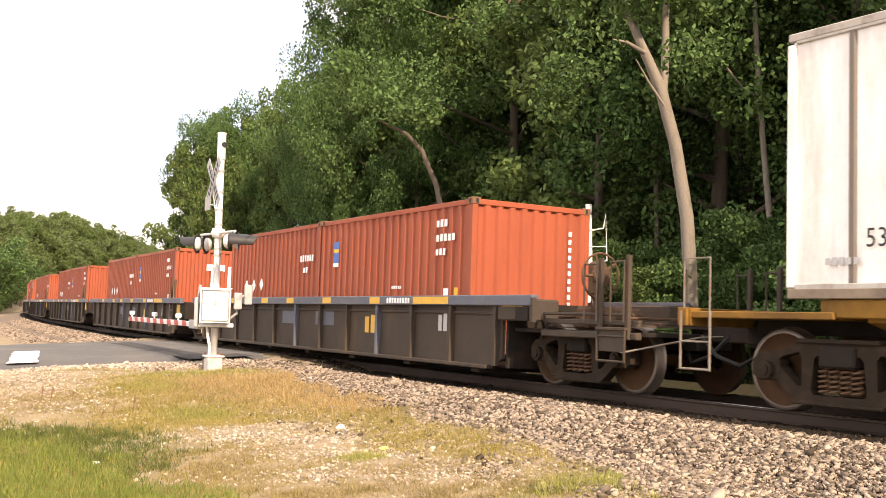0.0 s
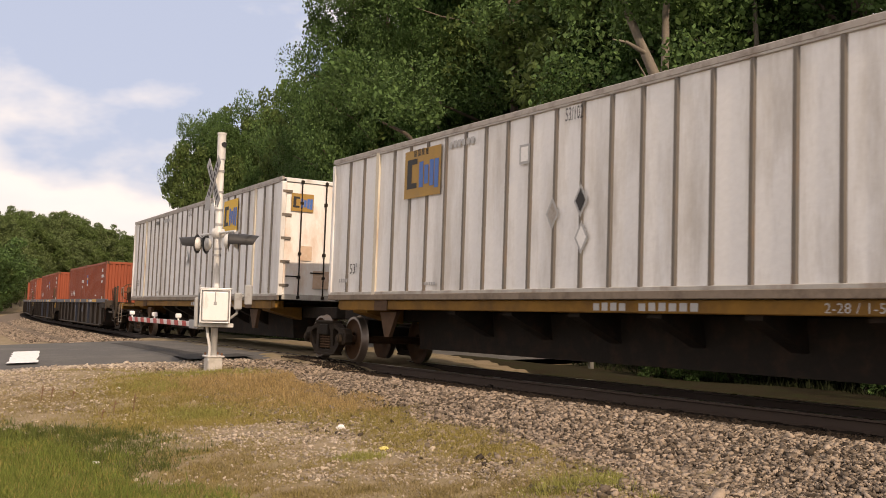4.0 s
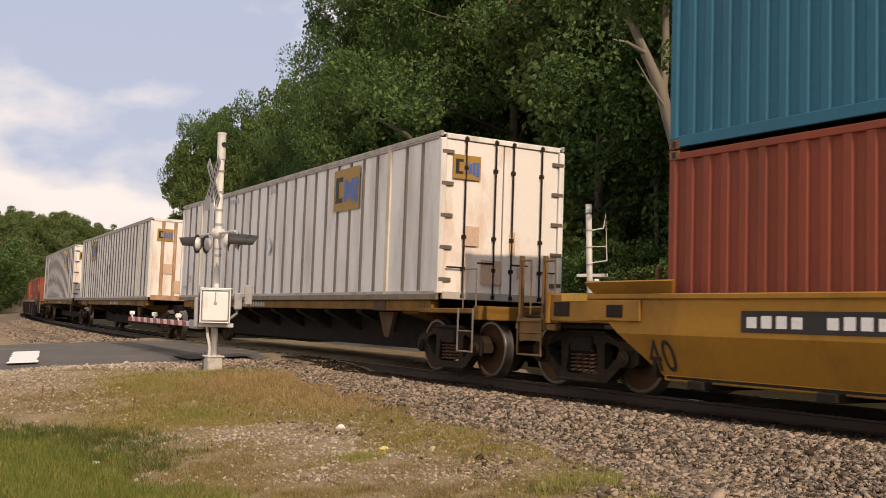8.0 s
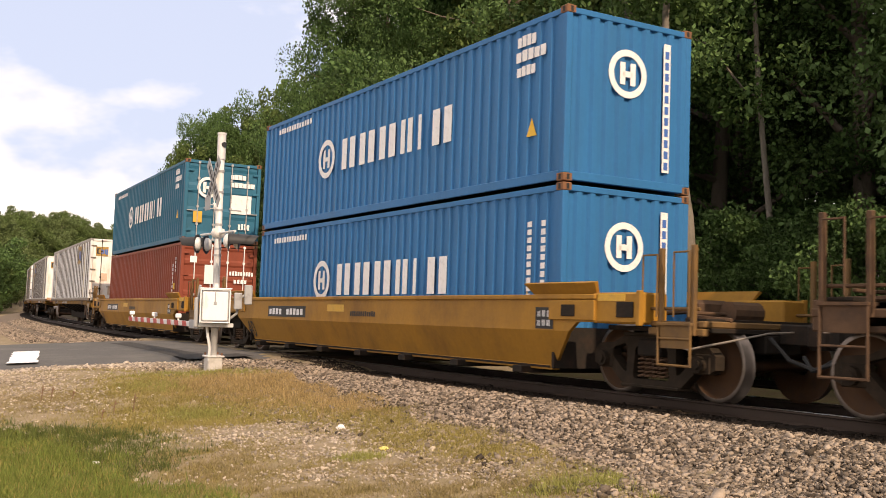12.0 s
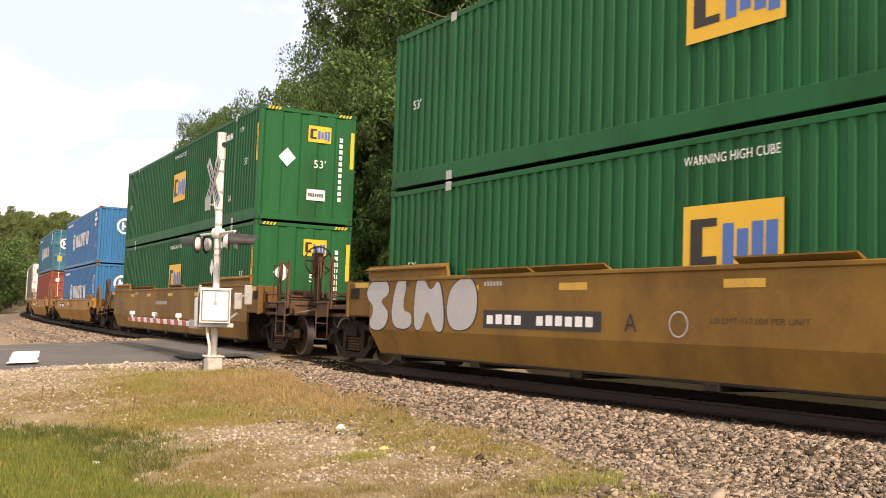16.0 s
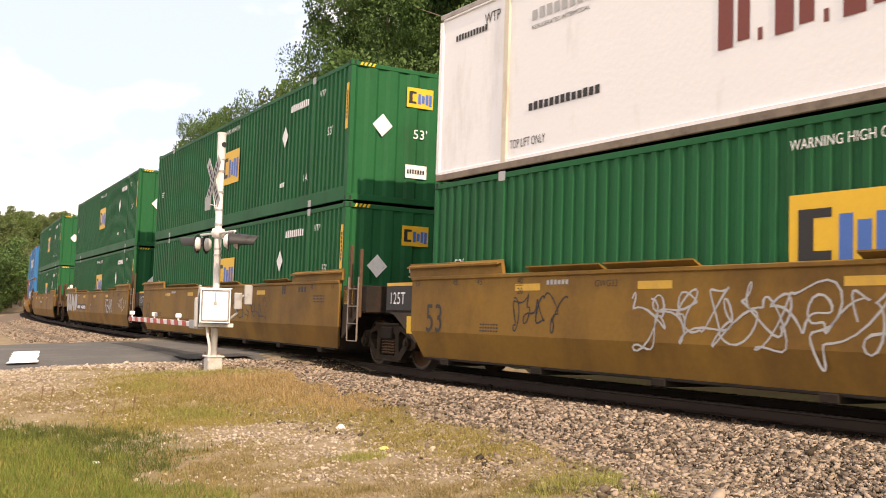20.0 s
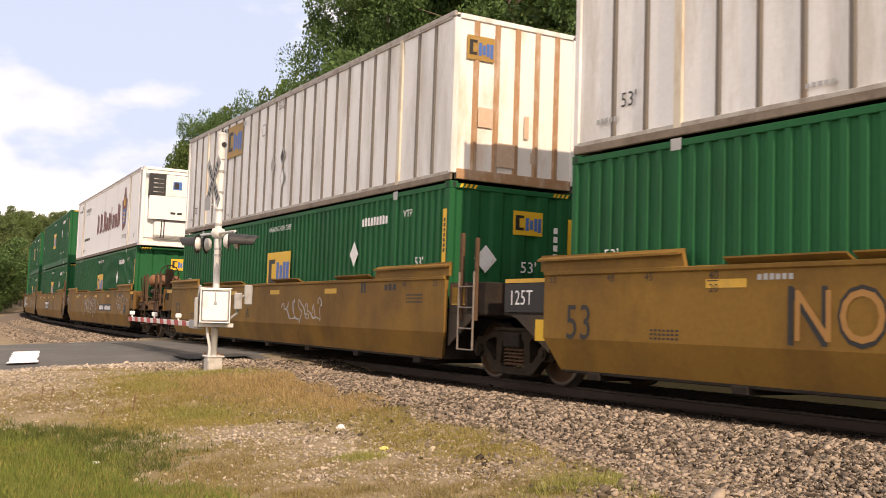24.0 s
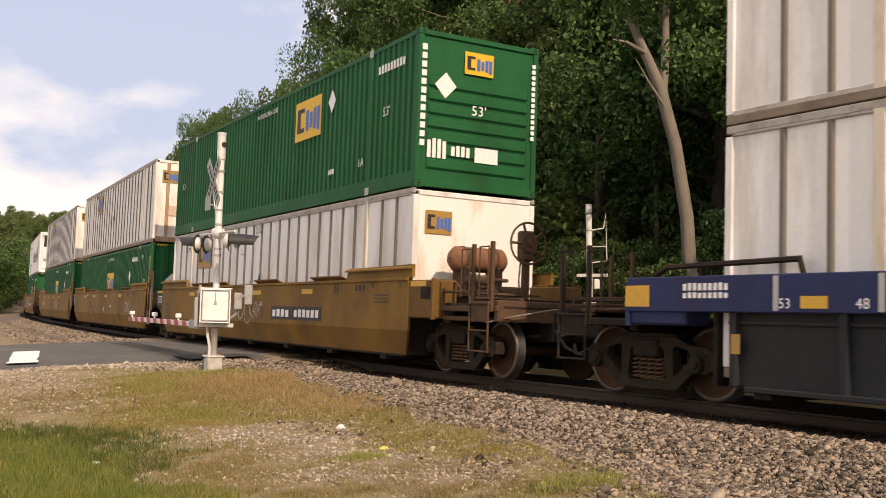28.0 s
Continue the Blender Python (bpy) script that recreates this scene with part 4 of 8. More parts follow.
def brake_wheel(car, x, y, z, mat="rust"):
    r = 0.33
    pts = [(x, y + r * math.cos(a), z + r * math.sin(a)) for a in np.linspace(0, 2 * math.pi, 21)]
    b = Build().pipe(pts, 0.018, 6)
    for k in range(5):
        a = 2 * math.pi * k / 5
        b.pipe([(x, y, z), (x, y + r * math.cos(a), z + r * math.sin(a))], 0.022, 5)
    b.cyl((x - 0.05, y, z), (x + 0.03, y, z), 0.15, 14).cyl((x - 0.12, y, z), (x - 0.05, y, z), 0.05, 10)
    part("brake_wheel", b, M[mat], car, "rusty brake wheel")
    part("brake_stand", Build().soft_box(x - 0.02, x + 0.16, y - 0.12, y + 0.12, z - 0.28, z + 0.2, 0.03).soft_box(x + 0.02, x + 0.1, y - 0.06, y + 0.06, 1.0, z - 0.2, 0.01), M[mat], car)
    part("brake_chain", Build().pipe([(x + 0.05, y + 0.1, z - 0.2), (x + 0.05, y + 0.13, z - 0.6), (x + 0.05, y + 0.06, 1.0)], 0.014, 5), M[mat], car)


def air_tank(car, x, y, z, mat="rust"):
    b = Build().revolve([(-0.56, 0.02), (-0.54, 0.14), (-0.46, 0.22), (0.46, 0.22), (0.54, 0.14), (0.56, 0.02)], "y", 18, (x, y, z))
    part("air_tank", b, M[mat], car, "rusty air reservoir", smooth=True)


def end_gear(car, x0, d, top, mat, wheel=True, tank=False, reach=2.4, box="car_brown", tall=False):
    """Platform, posts, steps and brake gear at a coupled end. d: +1 front, -1 rear."""
    x1 = x0 + d * reach
    part("end_platform", Build().soft_box(*sorted((x0, x1)), -1.25, 1.25, top - 0.46, top - 0.40, 0.01), M["underframe"], car)
    part("centre_sill", Build().soft_box(*sorted((x0 - d * 0.2, x1)), -0.32, 0.32, 0.60, top - 0.46, 0.02), M["underframe"], car)
    for sy in (1, -1):
        part("end_sill", Build().soft_box(*sorted((x0 + d * 0.9, x1)), *sorted((sy * 1.26, sy * 1.36)), top - 0.50, top - 0.41, 0.012), M[mat], car)
        part("end_rail", Build().soft_box(*sorted((x0 + d * 0.9, x1)), *sorted((sy * 1.24, sy * 1.32)), 0.90, 0.97, 0.012), M[mat], car)
        panel = part("end_box", Build().soft_box(*sorted((x0 - d * 0.05, x0 + d * 0.92)), *sorted((sy * 1.05, sy * 1.49)), 0.92, top + 0.02, 0.025), M[box], car)
        part("recess", Build().soft_box(*sorted((x0 + d * 0.45, x0 + d * 0.78)), *sorted((sy * 1.485, sy * 1.505)), top - 0.30, top - 0.10, 0.008), M["underframe"], panel)
        part("sill_panel", Build().box(*sorted((x0 + d * 0.08, x0 + d * 0.62)), *sorted((sy * 1.492, sy * 1.497)), top - 0.09, top + 0.0), M["orange_mark"], panel)
        part("frame_strip", Build().soft_box(*sorted((x0 + d * 0.86, x0 + d * 0.93)), *sorted((sy * 1.46, sy * 1.53)), 0.9, top + 0.04, 0.008), M[box], panel)
    part("striker", Build().soft_box(*sorted((x1, x1 - d * 0.12)), -1.34, 1.34, 0.90, top - 0.32, 0.015), M[mat], car)
    part("cross_beam", Build().soft_box(*sorted((x0 + d * 0.95, x0 + d * 1.1)), -1.3, 1.3, 0.84, top - 0.36, 0.015), M["underframe"], car)
    for sy in (1, -1):
        y = sy * 1.42
        part("step", Build().pipe([(x1 - d * 0.70, y, top - 0.35), (x1 - d * 0.70, y, 0.44), (x1 - d * 0.15, y, 0.44), (x1 - d * 0.15, y, top - 0.35)], 0.017, 6).pipe([(x1 - d * 0.70, y, 0.76), (x1 - d * 0.15, y, 0.76)], 0.014, 6), M[mat], car)
        for k, (xx, hh) in enumerate(((x1 - d * 0.15, 0.58), (x1 - d * 0.70, 0.56))):
            part("post", Build().soft_box(xx - 0.035, xx + 0.035, *sorted((y - sy * 0.08, y - sy * 0.02)), top - 0.5, top + hh, 0.008), M[mat], car)
            grab_iron(car, xx - d * 0.16, y, top - 0.28, top + hh - 0.08, 0.26, mat=mat)
        part("side_rod", Build().pipe([(x0 + d * 0.9, y - sy * 0.1, top - 0.18), (x1 - d * 0.1, y - sy * 0.1, top - 0.18)], 0.022, 6), M[mat], car)
        part("step_plate", Build().soft_box(*sorted((x1 - d * 0.68, x1 - d * 0.17)), *sorted((y - sy * 0.03, y - sy * 0.01)), top - 0.66, top - 0.36, 0.006), M[mat], car)
        part("step_tread", Build().soft_box(*sorted((x1 - d * 0.72, x1 - d * 0.13)), *sorted((y - sy * 0.16, y + sy * 0.02)), top - 0.385, top - 0.345, 0.006), M[mat], car)
    part("cut_lever", Build().pipe([(x1 - d * 0.5, 1.38, top - 0.62), (x1 - d * 0.2, 1.40, top - 0.66), (x1 + d * 0.1, 1.1, top - 0.56), (x1 + d * 0.22, 0.5, top - 0.44), (x1 + d * 0.25, 0.12, top - 0.42)], 0.014, 6), M["ladder"], car)
    part("cross_walk", Build().soft_box(*sorted((x1 - d * 0.42, x1 - d * 0.06)), -1.25, 1.25, top - 0.33, top - 0.29, 0.005), M["underframe"], car)
    part("brake_pipe", Build().pipe([(x0, 0.75, top - 0.25), (x0 + d * 0.9, 0.7, top - 0.2), (x0 + d * 1.4, 0.95, top - 0.28), (x1, 0.9, top - 0.3)], 0.03, 6), M["gear_brown"], car)
    part("brake_valve", Build().soft_box(*sorted((x0 + d * 1.0, x0 + d * 1.3)), 0.35, 0.85, top - 0.4, top - 0.05, 0.05), M["gear_brown"], car)
    part("valve_body", Build().cyl((x0 + d * 1.5, 0.1, top - 0.2), (x0 + d * 1.5, 0.6, top - 0.2), 0.14, 12), M["gear_brown"], car)
    part("brake_rod", Build().pipe([(x0 + d * 0.3, 0.5, 0.75), (x0 + d * 1.2, 0.62, 0.62), (x1, 0.55, 0.7)], 0.025, 6), M["underframe"], car)
    part("lever", Build().soft_box(x1 - d * 0.4 - 0.03, x1 - d * 0.4 + 0.03, 0.3, 1.2, top - 0.24, top - 0.2, 0.01), M["gear_brown"], car)
    if wheel:
        brake_wheel(car, x1 - d * 0.3 if tall else x0 + d * 1.3, 0.62, top + (0.60 if tall else 0.38), "gear_brown")
    if tank:
        air_tank(car, x0 + d * 0.38, 0.35, top + 0.42)
        part("tank_cradle", Build().soft_box(*sorted((x0 + d * 0.15, x0 + d * 0.6)), -0.05, 0.05, top - 0.4, top + 0.30, 0.02).soft_box(*sorted((x0 + d * 0.15, x0 + d * 0.6)), 0.62, 0.72, top - 0.4, top + 0.30, 0.02), M["gear_brown"], car)
        part("tank_strap", Build().revolve([(-0.03, 0.222), (-0.03, 0.232), (0.03, 0.232), (0.03, 0.222)], "y", 18, (x0 + d * 0.38, 0.05, top + 0.42)).revolve([(-0.03, 0.222), (-0.03, 0.232), (0.03, 0.232), (0.03, 0.222)], "y", 18, (x0 + d * 0.38, 0.67, top + 0.42)), M["gear_brown"], car)
        part("brake_cylinder", Build().cyl((x0 + d * 1.0, 0.9, top + 0.02), (x0 + d * 1.75, 0.9, top + 0.02), 0.085, 14).cyl((x0 + d * 1.75, 0.9, top + 0.02), (x0 + d * 2.2, 0.9, top + 0.0), 0.03, 8), M["gear_brown"], car, smooth=True)
        part("pipe_run", Build().pipe([(x0 + d * 0.3, 1.1, top - 0.05), (x0 + d * 1.0, 1.12, top - 0.02), (x0 + d * 1.3, 1.15, top - 0.2), (x0 + d * 2.3, 1.12, top - 0.22)], 0.022, 6).pipe([(x0 + d * 0.6, 1.2, top - 0.1), (x0 + d * 0.75, 1.3, top - 0.5), (x0 + d * 0.95, 1.35, top - 0.62)], 0.018, 6), M["gear_brown"], car)
    coupler(car, x1, d)


def joint_gear(car, x0, d, top, mat):
    """The end of a unit over a shared truck."""
    for sy in (1, -1):
        part("end_box", Build().soft_box(*sorted((x0, x0 + d * 1.1)), *sorted((sy * 0.95, sy * 1.40)), top - 0.56, top - 0.04, 0.02), M["underframe"], car)
        part("side_bearing_arm", Build().prism([(x0, top - 0.62), (x0 + d * 1.6, top - 0.55), (x0 + d * 1.6, top - 0.38), (x0, top - 0.1)], "y", *sorted((sy * 0.55, sy * 0.95))), M["underframe"], car)
        part("end_web", Build().prism([(x0 - d * 0.02, top - 0.5), (x0 + d * 1.05, top - 0.5), (x0 + d * 0.75, 0.95), (x0 - d * 0.02, 0.48)], "y", *sorted((sy * 1.36, sy * 1.40))), M["car_grey"], car)
        if d < 0:
            part("orange_plate", Build().box(*sorted((x0 + d * 0.1, x0 + d * 0.5)), *sorted((sy * 1.405, sy * 1.42)), top - 0.40, top - 0.12), M["orange_mark"], car)
            part("end_web", Build().box(*sorted((x0, x0 + d * 0.56)), *sorted((sy * 1.37, sy * 1.404)), top - 0.52, top - 0.04), M["car_grey"], car)
        else:
            part("sill_panel", Build().box(*sorted((x0 + d * 0.06, x0 + d * 0.30)), *sorted((sy * 1.402, sy * 1.412)), top - 0.90, top - 0.60), M["yellow_mark"], car)
    part("joint_beam", Build().soft_box(*sorted((x0, x0 + d * 1.7)), -0.5, 0.5, 0.75, 1.15, 0.03), M["underframe"], car)
    part("joint_casting", Build().cyl((x0 + d * 1.45, 0, 0.8), (x0 + d * 1.45, 0, 1.3), 0.22, 12), M["rust"], car)


def leaning(half_top, half_low, z1, z0, sy, k, y=1.50, t=0.05):
    """The lower part of a side that leans inwards below its crease."""
    pts = [(-half_top, z1), (half_top, z1), (half_low, z0), (-half_low, z0)]
    v = [(x, sy * (y - (z1 - z) * k - q), z) for q in (0, t) for x, z in pts]
    return Build().add(v, [(0, 1, 2, 3), (7, 6, 5, 4), (0, 4, 5, 1), (1, 5, 6, 2), (2, 6, 7, 3), (3, 7, 4, 0)])


def well_floor(car, hb, z, mat):
    part("well_floor", Build().box(-hb, hb, -1.3, 1.3, z, z + 0.03), M["underframe"], car)
    for x in np.linspace(-hb + 0.6, hb - 0.6, 7):
        part("cross_beam", Build().soft_box(x - 0.12, x + 0.12, -1.45, 1.45, z - 0.10, z, 0.01), M["underframe"], car)


def well_car(style, L, front, rear, label, group="cars of the train", wheel_rear=True, tank=False, truck_front=None, truck_rear=None):
    """front, rear: 'coupler' or 'joint'. style: forty (yellow), fifty (weathered), grey, navy."""
    h = L / 2
    car = empty("well_car", label, "railway car", group)
    if style == "forty":
        mat, top, low = "car_yellow", 1.30, 0.27
        e = h + 1.15
        for sy in (1, -1):
            y0, y1 = sorted((sy * 1.44, sy * 1.50))
            part("side_sill", Build().prism([(-e, 0.93), (-e, top - 0.02), (e, top - 0.02), (e, 0.93), (h + 0.75, 0.93), (h + 0.58, 0.80), (-h - 0.58, 0.80), (-h - 0.75, 0.93)], "y", y0, y1), M[mat], car)
            part("lower_sill", leaning(h + 0.58, h - 0.05, 0.80, low, sy, 0.46), M[mat], car)
            part("top_chord", Build().soft_box(-e, e, *sorted((sy * 1.40, sy * 1.535)), top - 0.07, top, 0.012), M[mat], car)
            part("bottom_chord", Build().soft_box(-h + 0.05, h - 0.05, *sorted((sy * 1.16, sy * 1.29)), low - 0.03, low + 0.04, 0.01), M[mat], car)
            for d in (1, -1):
                part("end_guide", Build().add([(d * (h - 0.30), sy * 1.44, top - 0.01), (d * (h + 1.10), sy * 1.44, top - 0.01), (d * (h + 1.10), sy * 1.40, top - 0.01), (d * (h - 0.30), sy * 1.40, top - 0.01), (d * (h - 0.42), sy * 1.56, top + 0.15), (d * (h + 1.18), sy * 1.56, top + 0.15), (d * (h + 1.18), sy * 1.50, top + 0.17), (d * (h - 0.42), sy * 1.50, top + 0.17)], [(0, 1, 5, 4), (1, 2, 6, 5), (2, 3, 7, 6), (3, 0, 4, 7), (4, 5, 6, 7), (3, 2, 1, 0)]), M[mat], car)
                part("end_plate", Build().soft_box(*sorted((d * (h + 0.15), d * (h + 1.15))), *sorted((sy * 1.50, sy * 1.535)), 0.95, top - 0.08, 0.01), M[mat], car)
                part("socket", Build().soft_box(*sorted((d * (h + 0.45), d * (h + 0.75))), *sorted((sy * 1.535, sy * 1.55)), 1.0, 1.16, 0.01), M["underframe"], car)
    elif style == "fifty":
        mat, top, low = "car_brown", 1.61, 0.265
        e = h + 0.30
        for sy in (1, -1):
            y0, y1 = sorted((sy * 1.44, sy * 1.50))
            part("side_sill", Build().prism([(-e, 0.70), (-e, top), (e, top), (e, 0.70)], "y", y0, y1), M[mat], car)
            part("lower_sill", leaning(e, h + 0.05, 0.70, low, sy, 0.30), M[mat], car)
            part("top_chord", Build().soft_box(-e, e, *sorted((sy * 1.41, sy * 1.53)), top - 0.05, top + 0.012, 0.012), M[mat], car)
            # dark underframe colour here stands for the shade below the sill
            part("bottom_chord", Build().soft_box(-h, h, *sorted((sy * 1.26, sy * 1.40)), low - 0.03, low + 0.01, 0.01), M["underframe"], car)
            for d in (1, -1):
                part("raised_end", Build().prism([(d * (h - 2.35), top + 0.01), (d * (h - 2.30), top + 0.20), (d * (e + 0.1), top + 0.24), (d * (e + 0.1), top + 0.01)], "y", *sorted((sy * 1.43, sy * 1.49))), M[mat], car)
                part("end_lip", Build().prism([(sy * 1.43, top + 0.20), (sy * 1.56, top + 0.15), (sy * 1.56, top + 0.18), (sy * 1.43, top + 0.235)], "x", *sorted((d * (h - 2.3), d * (e + 0.1)))), M[mat], car)
            for x in (-h + 3.3, -1.2, 2.6, h - 3.8):
                part("guide_lip", Build().prism([(sy * 1.42, top), (sy * 1.55, top + 0.08), (sy * 1.55, top + 0.10), (sy * 1.40, top + 0.03)], "x", x - 0.8, x + 0.8), M[mat], car)
    else:
        grey = style == "grey"
        mat, top, low = ("car_grey", 1.30, 0.21) if grey else ("car_blue", 1.50, 0.24)
        body = "car_grey" if grey else "car_slate"
        flange = "sill_blue" if grey else "car_blue"
        over = 1.35 if grey else -0.20
        e = h + over
        band = 0.16 if grey else 0.42
        for sy in (1, -1):
            part("side_sill", Build().prism([(-e, 0.35), (-e, top - band), (e, top - band), (e, 0.35), (e - 0.3, low), (-e + 0.3, low)], "y", *sorted((sy * 1.36, sy * 1.41))), M[body], car)
            part("top_chord", Build().soft_box(-h - (2.25 if grey else 1.35), h + (2.25 if grey else 1.35), *sorted((sy * 1.40, sy * 1.53)), top - band, top, 0.012), M[flange], car)
            part("bottom_chord", Build().soft_box(-e + 0.3, e - 0.3, *sorted((sy * 1.36, sy * 1.52)), low - 0.03, low + 0.03, 0.01), M[body], car)
            n = 11
            for k in range(n + 1):
                x = -e + 0.12 + (2 * e - 0.24) * k / n
                part("side_rib", Build().prism([(x - 0.05, top - band), (x + 0.05, top - band), (x + 0.03, low + 0.03), (x - 0.03, low + 0.03)], "y", *sorted((sy * 1.41, sy * 1.50))), M[body if k not in (3, 6) or not grey else "sill_blue"], car)
            part("mid_stringer", Build().soft_box(-e, e, *sorted((sy * 1.41, sy * 1.44)), top - band - 0.13, top - band - 0.09, 0.005), M[body], car)
            if not grey:
                for d in (1, -1):
                    part("guide_rail", Build().pipe([(d * (h + 1.05), sy * 1.4, top), (d * (h + 0.75), sy * 1.42, top + 0.12), (d * (h - 1.15), sy * 1.42, top + 0.16), (d * (h - 1.2), sy * 1.42, top)], 0.035, 6), M["underframe"], car)
        mat = flange
    hb = max(h, e) if style == "grey" else h
    well_floor(car, hb - 0.1, low + 0.0, mat)
    top_e = {"forty": 1.30, "fifty": 1.55, "grey": 1.22, "navy": 1.40}[style]
    mat_e, box_e = {"forty": ("gear_yellow", "car_yellow"), "fifty": ("gear_brown", "end_panel"), "grey": ("car_grey", "car_grey"), "navy": ("underframe", "car_blue")}[style]
    for d in (1, -1):
        part("bulkhead", Build().box(*sorted((d * (hb + 0.02), d * (hb + 0.08))), -1.36, 1.36, low, top_e - (0.45 if style in ("forty", "fifty") else 0.03)), M["underframe"], car)
    starts = h + {"forty": 1.1, "fifty": 0.3, "grey": 1.35, "navy": 0.45}[style]
    for d, how, off in ((1, front, truck_front), (-1, rear, truck_rear)):
        if how == "coupler":
            tx = off if off is not None else 1.75
            end_gear(car, d * starts, d, top_e, mat_e, wheel=(d < 0 and wheel_rear and style != "forty"), tank=tank and d < 0, reach=(h + 2.95 if style != "grey" else h + tx + 1.55) - starts, box=box_e, tall=style == "fifty")
            add_truck(car, d * (h + tx))
        else:
            joint_gear(car, d * starts, d, top_e, mat_e)
            if d < 0:
                add_truck(car, -(h + (off if off is not None else 1.70)))
                ladder(car, -(h + 0.93), 1.47, 0.45, top_e + 0.12, 0.45, "ladder")
                part("post", Build().soft_box(-h - 0.745, -h - 0.665, 1.40, 1.46, 0.9, top_e + 0.75, 0.01), M["gear_brown"], car)
                part("post", Build().soft_box(-h - 1.19, -h - 1.13, 1.40, 1.46, 0.9, top_e + 0.65, 0.01), M["gear_brown"], car)
                part("end_box", Build().soft_box(-h - 0.85, -h - 0.30, 0.9, 1.42, 1.15, top_e - 0.05, 0.02), M["gear_brown"], car)
    return car


def spine_car(L, first, last, off, label, group="cars of the train"):
    h = L / 2
    car = empty("spine_car", label, "railway car", group)
    a0, a1 = -h - 1.2, h + 1.2
    part("centre_spine", Build().prism([(-0.33, 0.34), (0.33, 0.34), (0.40, 1.05), (-0.40, 1.05)], "x", a0 + 2.6, a1 - 3.4).soft_box(a0, a1, -0.3, 0.3, 0.85, 1.12, 0.02), M["underframe"], car)
    for sy in (1, -1):
        part("side_rail", Build().soft_box(-h + 0.3, h - 0.4, *sorted((sy * 1.10, sy * 1.24)), 1.06, 1.235, 0.012), M["spine"], car, "weathered yellow side rail")
        for x in np.linspace(-h + 3.4, h - 4.6, 6):
            part("outrigger", Build().prism([(sy * 0.33, 0.62), (sy * 1.15, 1.0), (sy * 1.15, 1.10), (sy * 0.33, 1.06)], "x", x - 0.13, x + 0.13), M["underframe"], car)
        for d in (1, -1):
            part("end_stand", Build().soft_box(*sorted((d * (h - 0.5), d * (h - 2.0))), *sorted((sy * 0.95, sy * 1.256)), 1.04, 1.238, 0.012), M["spine"], car)
            part("end_arm", Build().prism([(sy * 0.33, 0.8), (sy * 1.15, 1.0), (sy * 1.15, 1.08), (sy * 0.33, 1.1)], "x", *sorted((d * (h - 0.9), d * (h - 1.5)))), M["spine"], car)
            part("stand_plate", Build().prism([(d * (h - 2.6), 1.02), (d * (h - 1.95), 1.02), (d * (h - 2.15), 0.55), (d * (h - 2.32), 0.55)], "y", *sorted((sy * 1.02, sy * 1.10))), M["gear_brown"], car)
            part("gusset", Build().soft_box(*sorted((d * (h - 2.0), d * (h - 2.5))), *sorted((sy * 1.236, sy * 1.262)), 1.04, 1.239, 0.006), M["gear_brown"], car)
    for d, how in ((1, first), (-1, last)):
        if how:
            part("end_platform", Build().soft_box(*sorted((d * (h - 0.6), d * (h + 1.5))), -1.3, 1.3, 1.02, 1.10, 0.01), M["spine"], car)
            part("end_sill", Build().soft_box(*sorted((d * (h + 1.35), d * (h + 1.5))), -1.38, 1.38, 0.92, 1.14, 0.01), M["spine"], car)
            for sy in (1, -1):
                y = sy * 1.42
                part("step", Build().pipe([(d * (h + 0.95), y, 1.1), (d * (h + 0.95), y, 0.42), (d * (h + 1.4), y, 0.42), (d * (h + 1.4), y, 1.1)], 0.016, 6).pipe([(d * (h + 0.95), y, 0.74), (d * (h + 1.4), y, 0.74)], 0.012, 6), M["ladder"], car)
                grab_iron(car, d * (h + 1.2), y - sy * 0.05, 1.1, 1.72, 0.4, mat="ladder", r=0.011)
            coupler(car, d * (h + 1.5), d)
    if first:
        add_truck(car, h - 0.5)
    add_truck(car, -h - off)
    return car


def rides(ob, n_end, L):
    """A thing carried by the train; n_end: its rear end's place on the line at the start, L its length."""
    c = n_end + L / 2
    MOVERS.append((ob, c + 7.0, c - 7.0, ob.location.z))
    return ob


# ---- markings ----


def logo_panel(face, a, z, w, h, worn=False):
    """Orange panel with a dark block and blue bars in place of its lettering."""
    face.bar(a, z, w, h, "yellow_mark" if not worn else "logo_worn", "logo_panel", 0.004)
    k = h * 0.56
    z0 = z + h * 0.2
    face.shape("logo_shape", [(0, 0), (w * 0.28, 0), (w * 0.28, k * 0.2), (w * 0.13, k * 0.2), (w * 0.13, k * 0.9), (w * 0.28, k * 0.9), (w * 0.28, k * 1.1), (0, k * 1.1)], a + w * 0.08, z0, "black_mark", 0.008)
    for x, ww, y0, hh in ((0, 0.11, 0, 0.95), (0.15, 0.11, 0.1, 0.7), (0.30, 0.11, 0, 0.95), (0.44, 0.11, -0.1, 1.05)):
        face.bar(a + w * (0.42 + x * 0.95), z0 + y0 * k, ww * w, hh * k, "blue_mark", "logo_shape", 0.008)


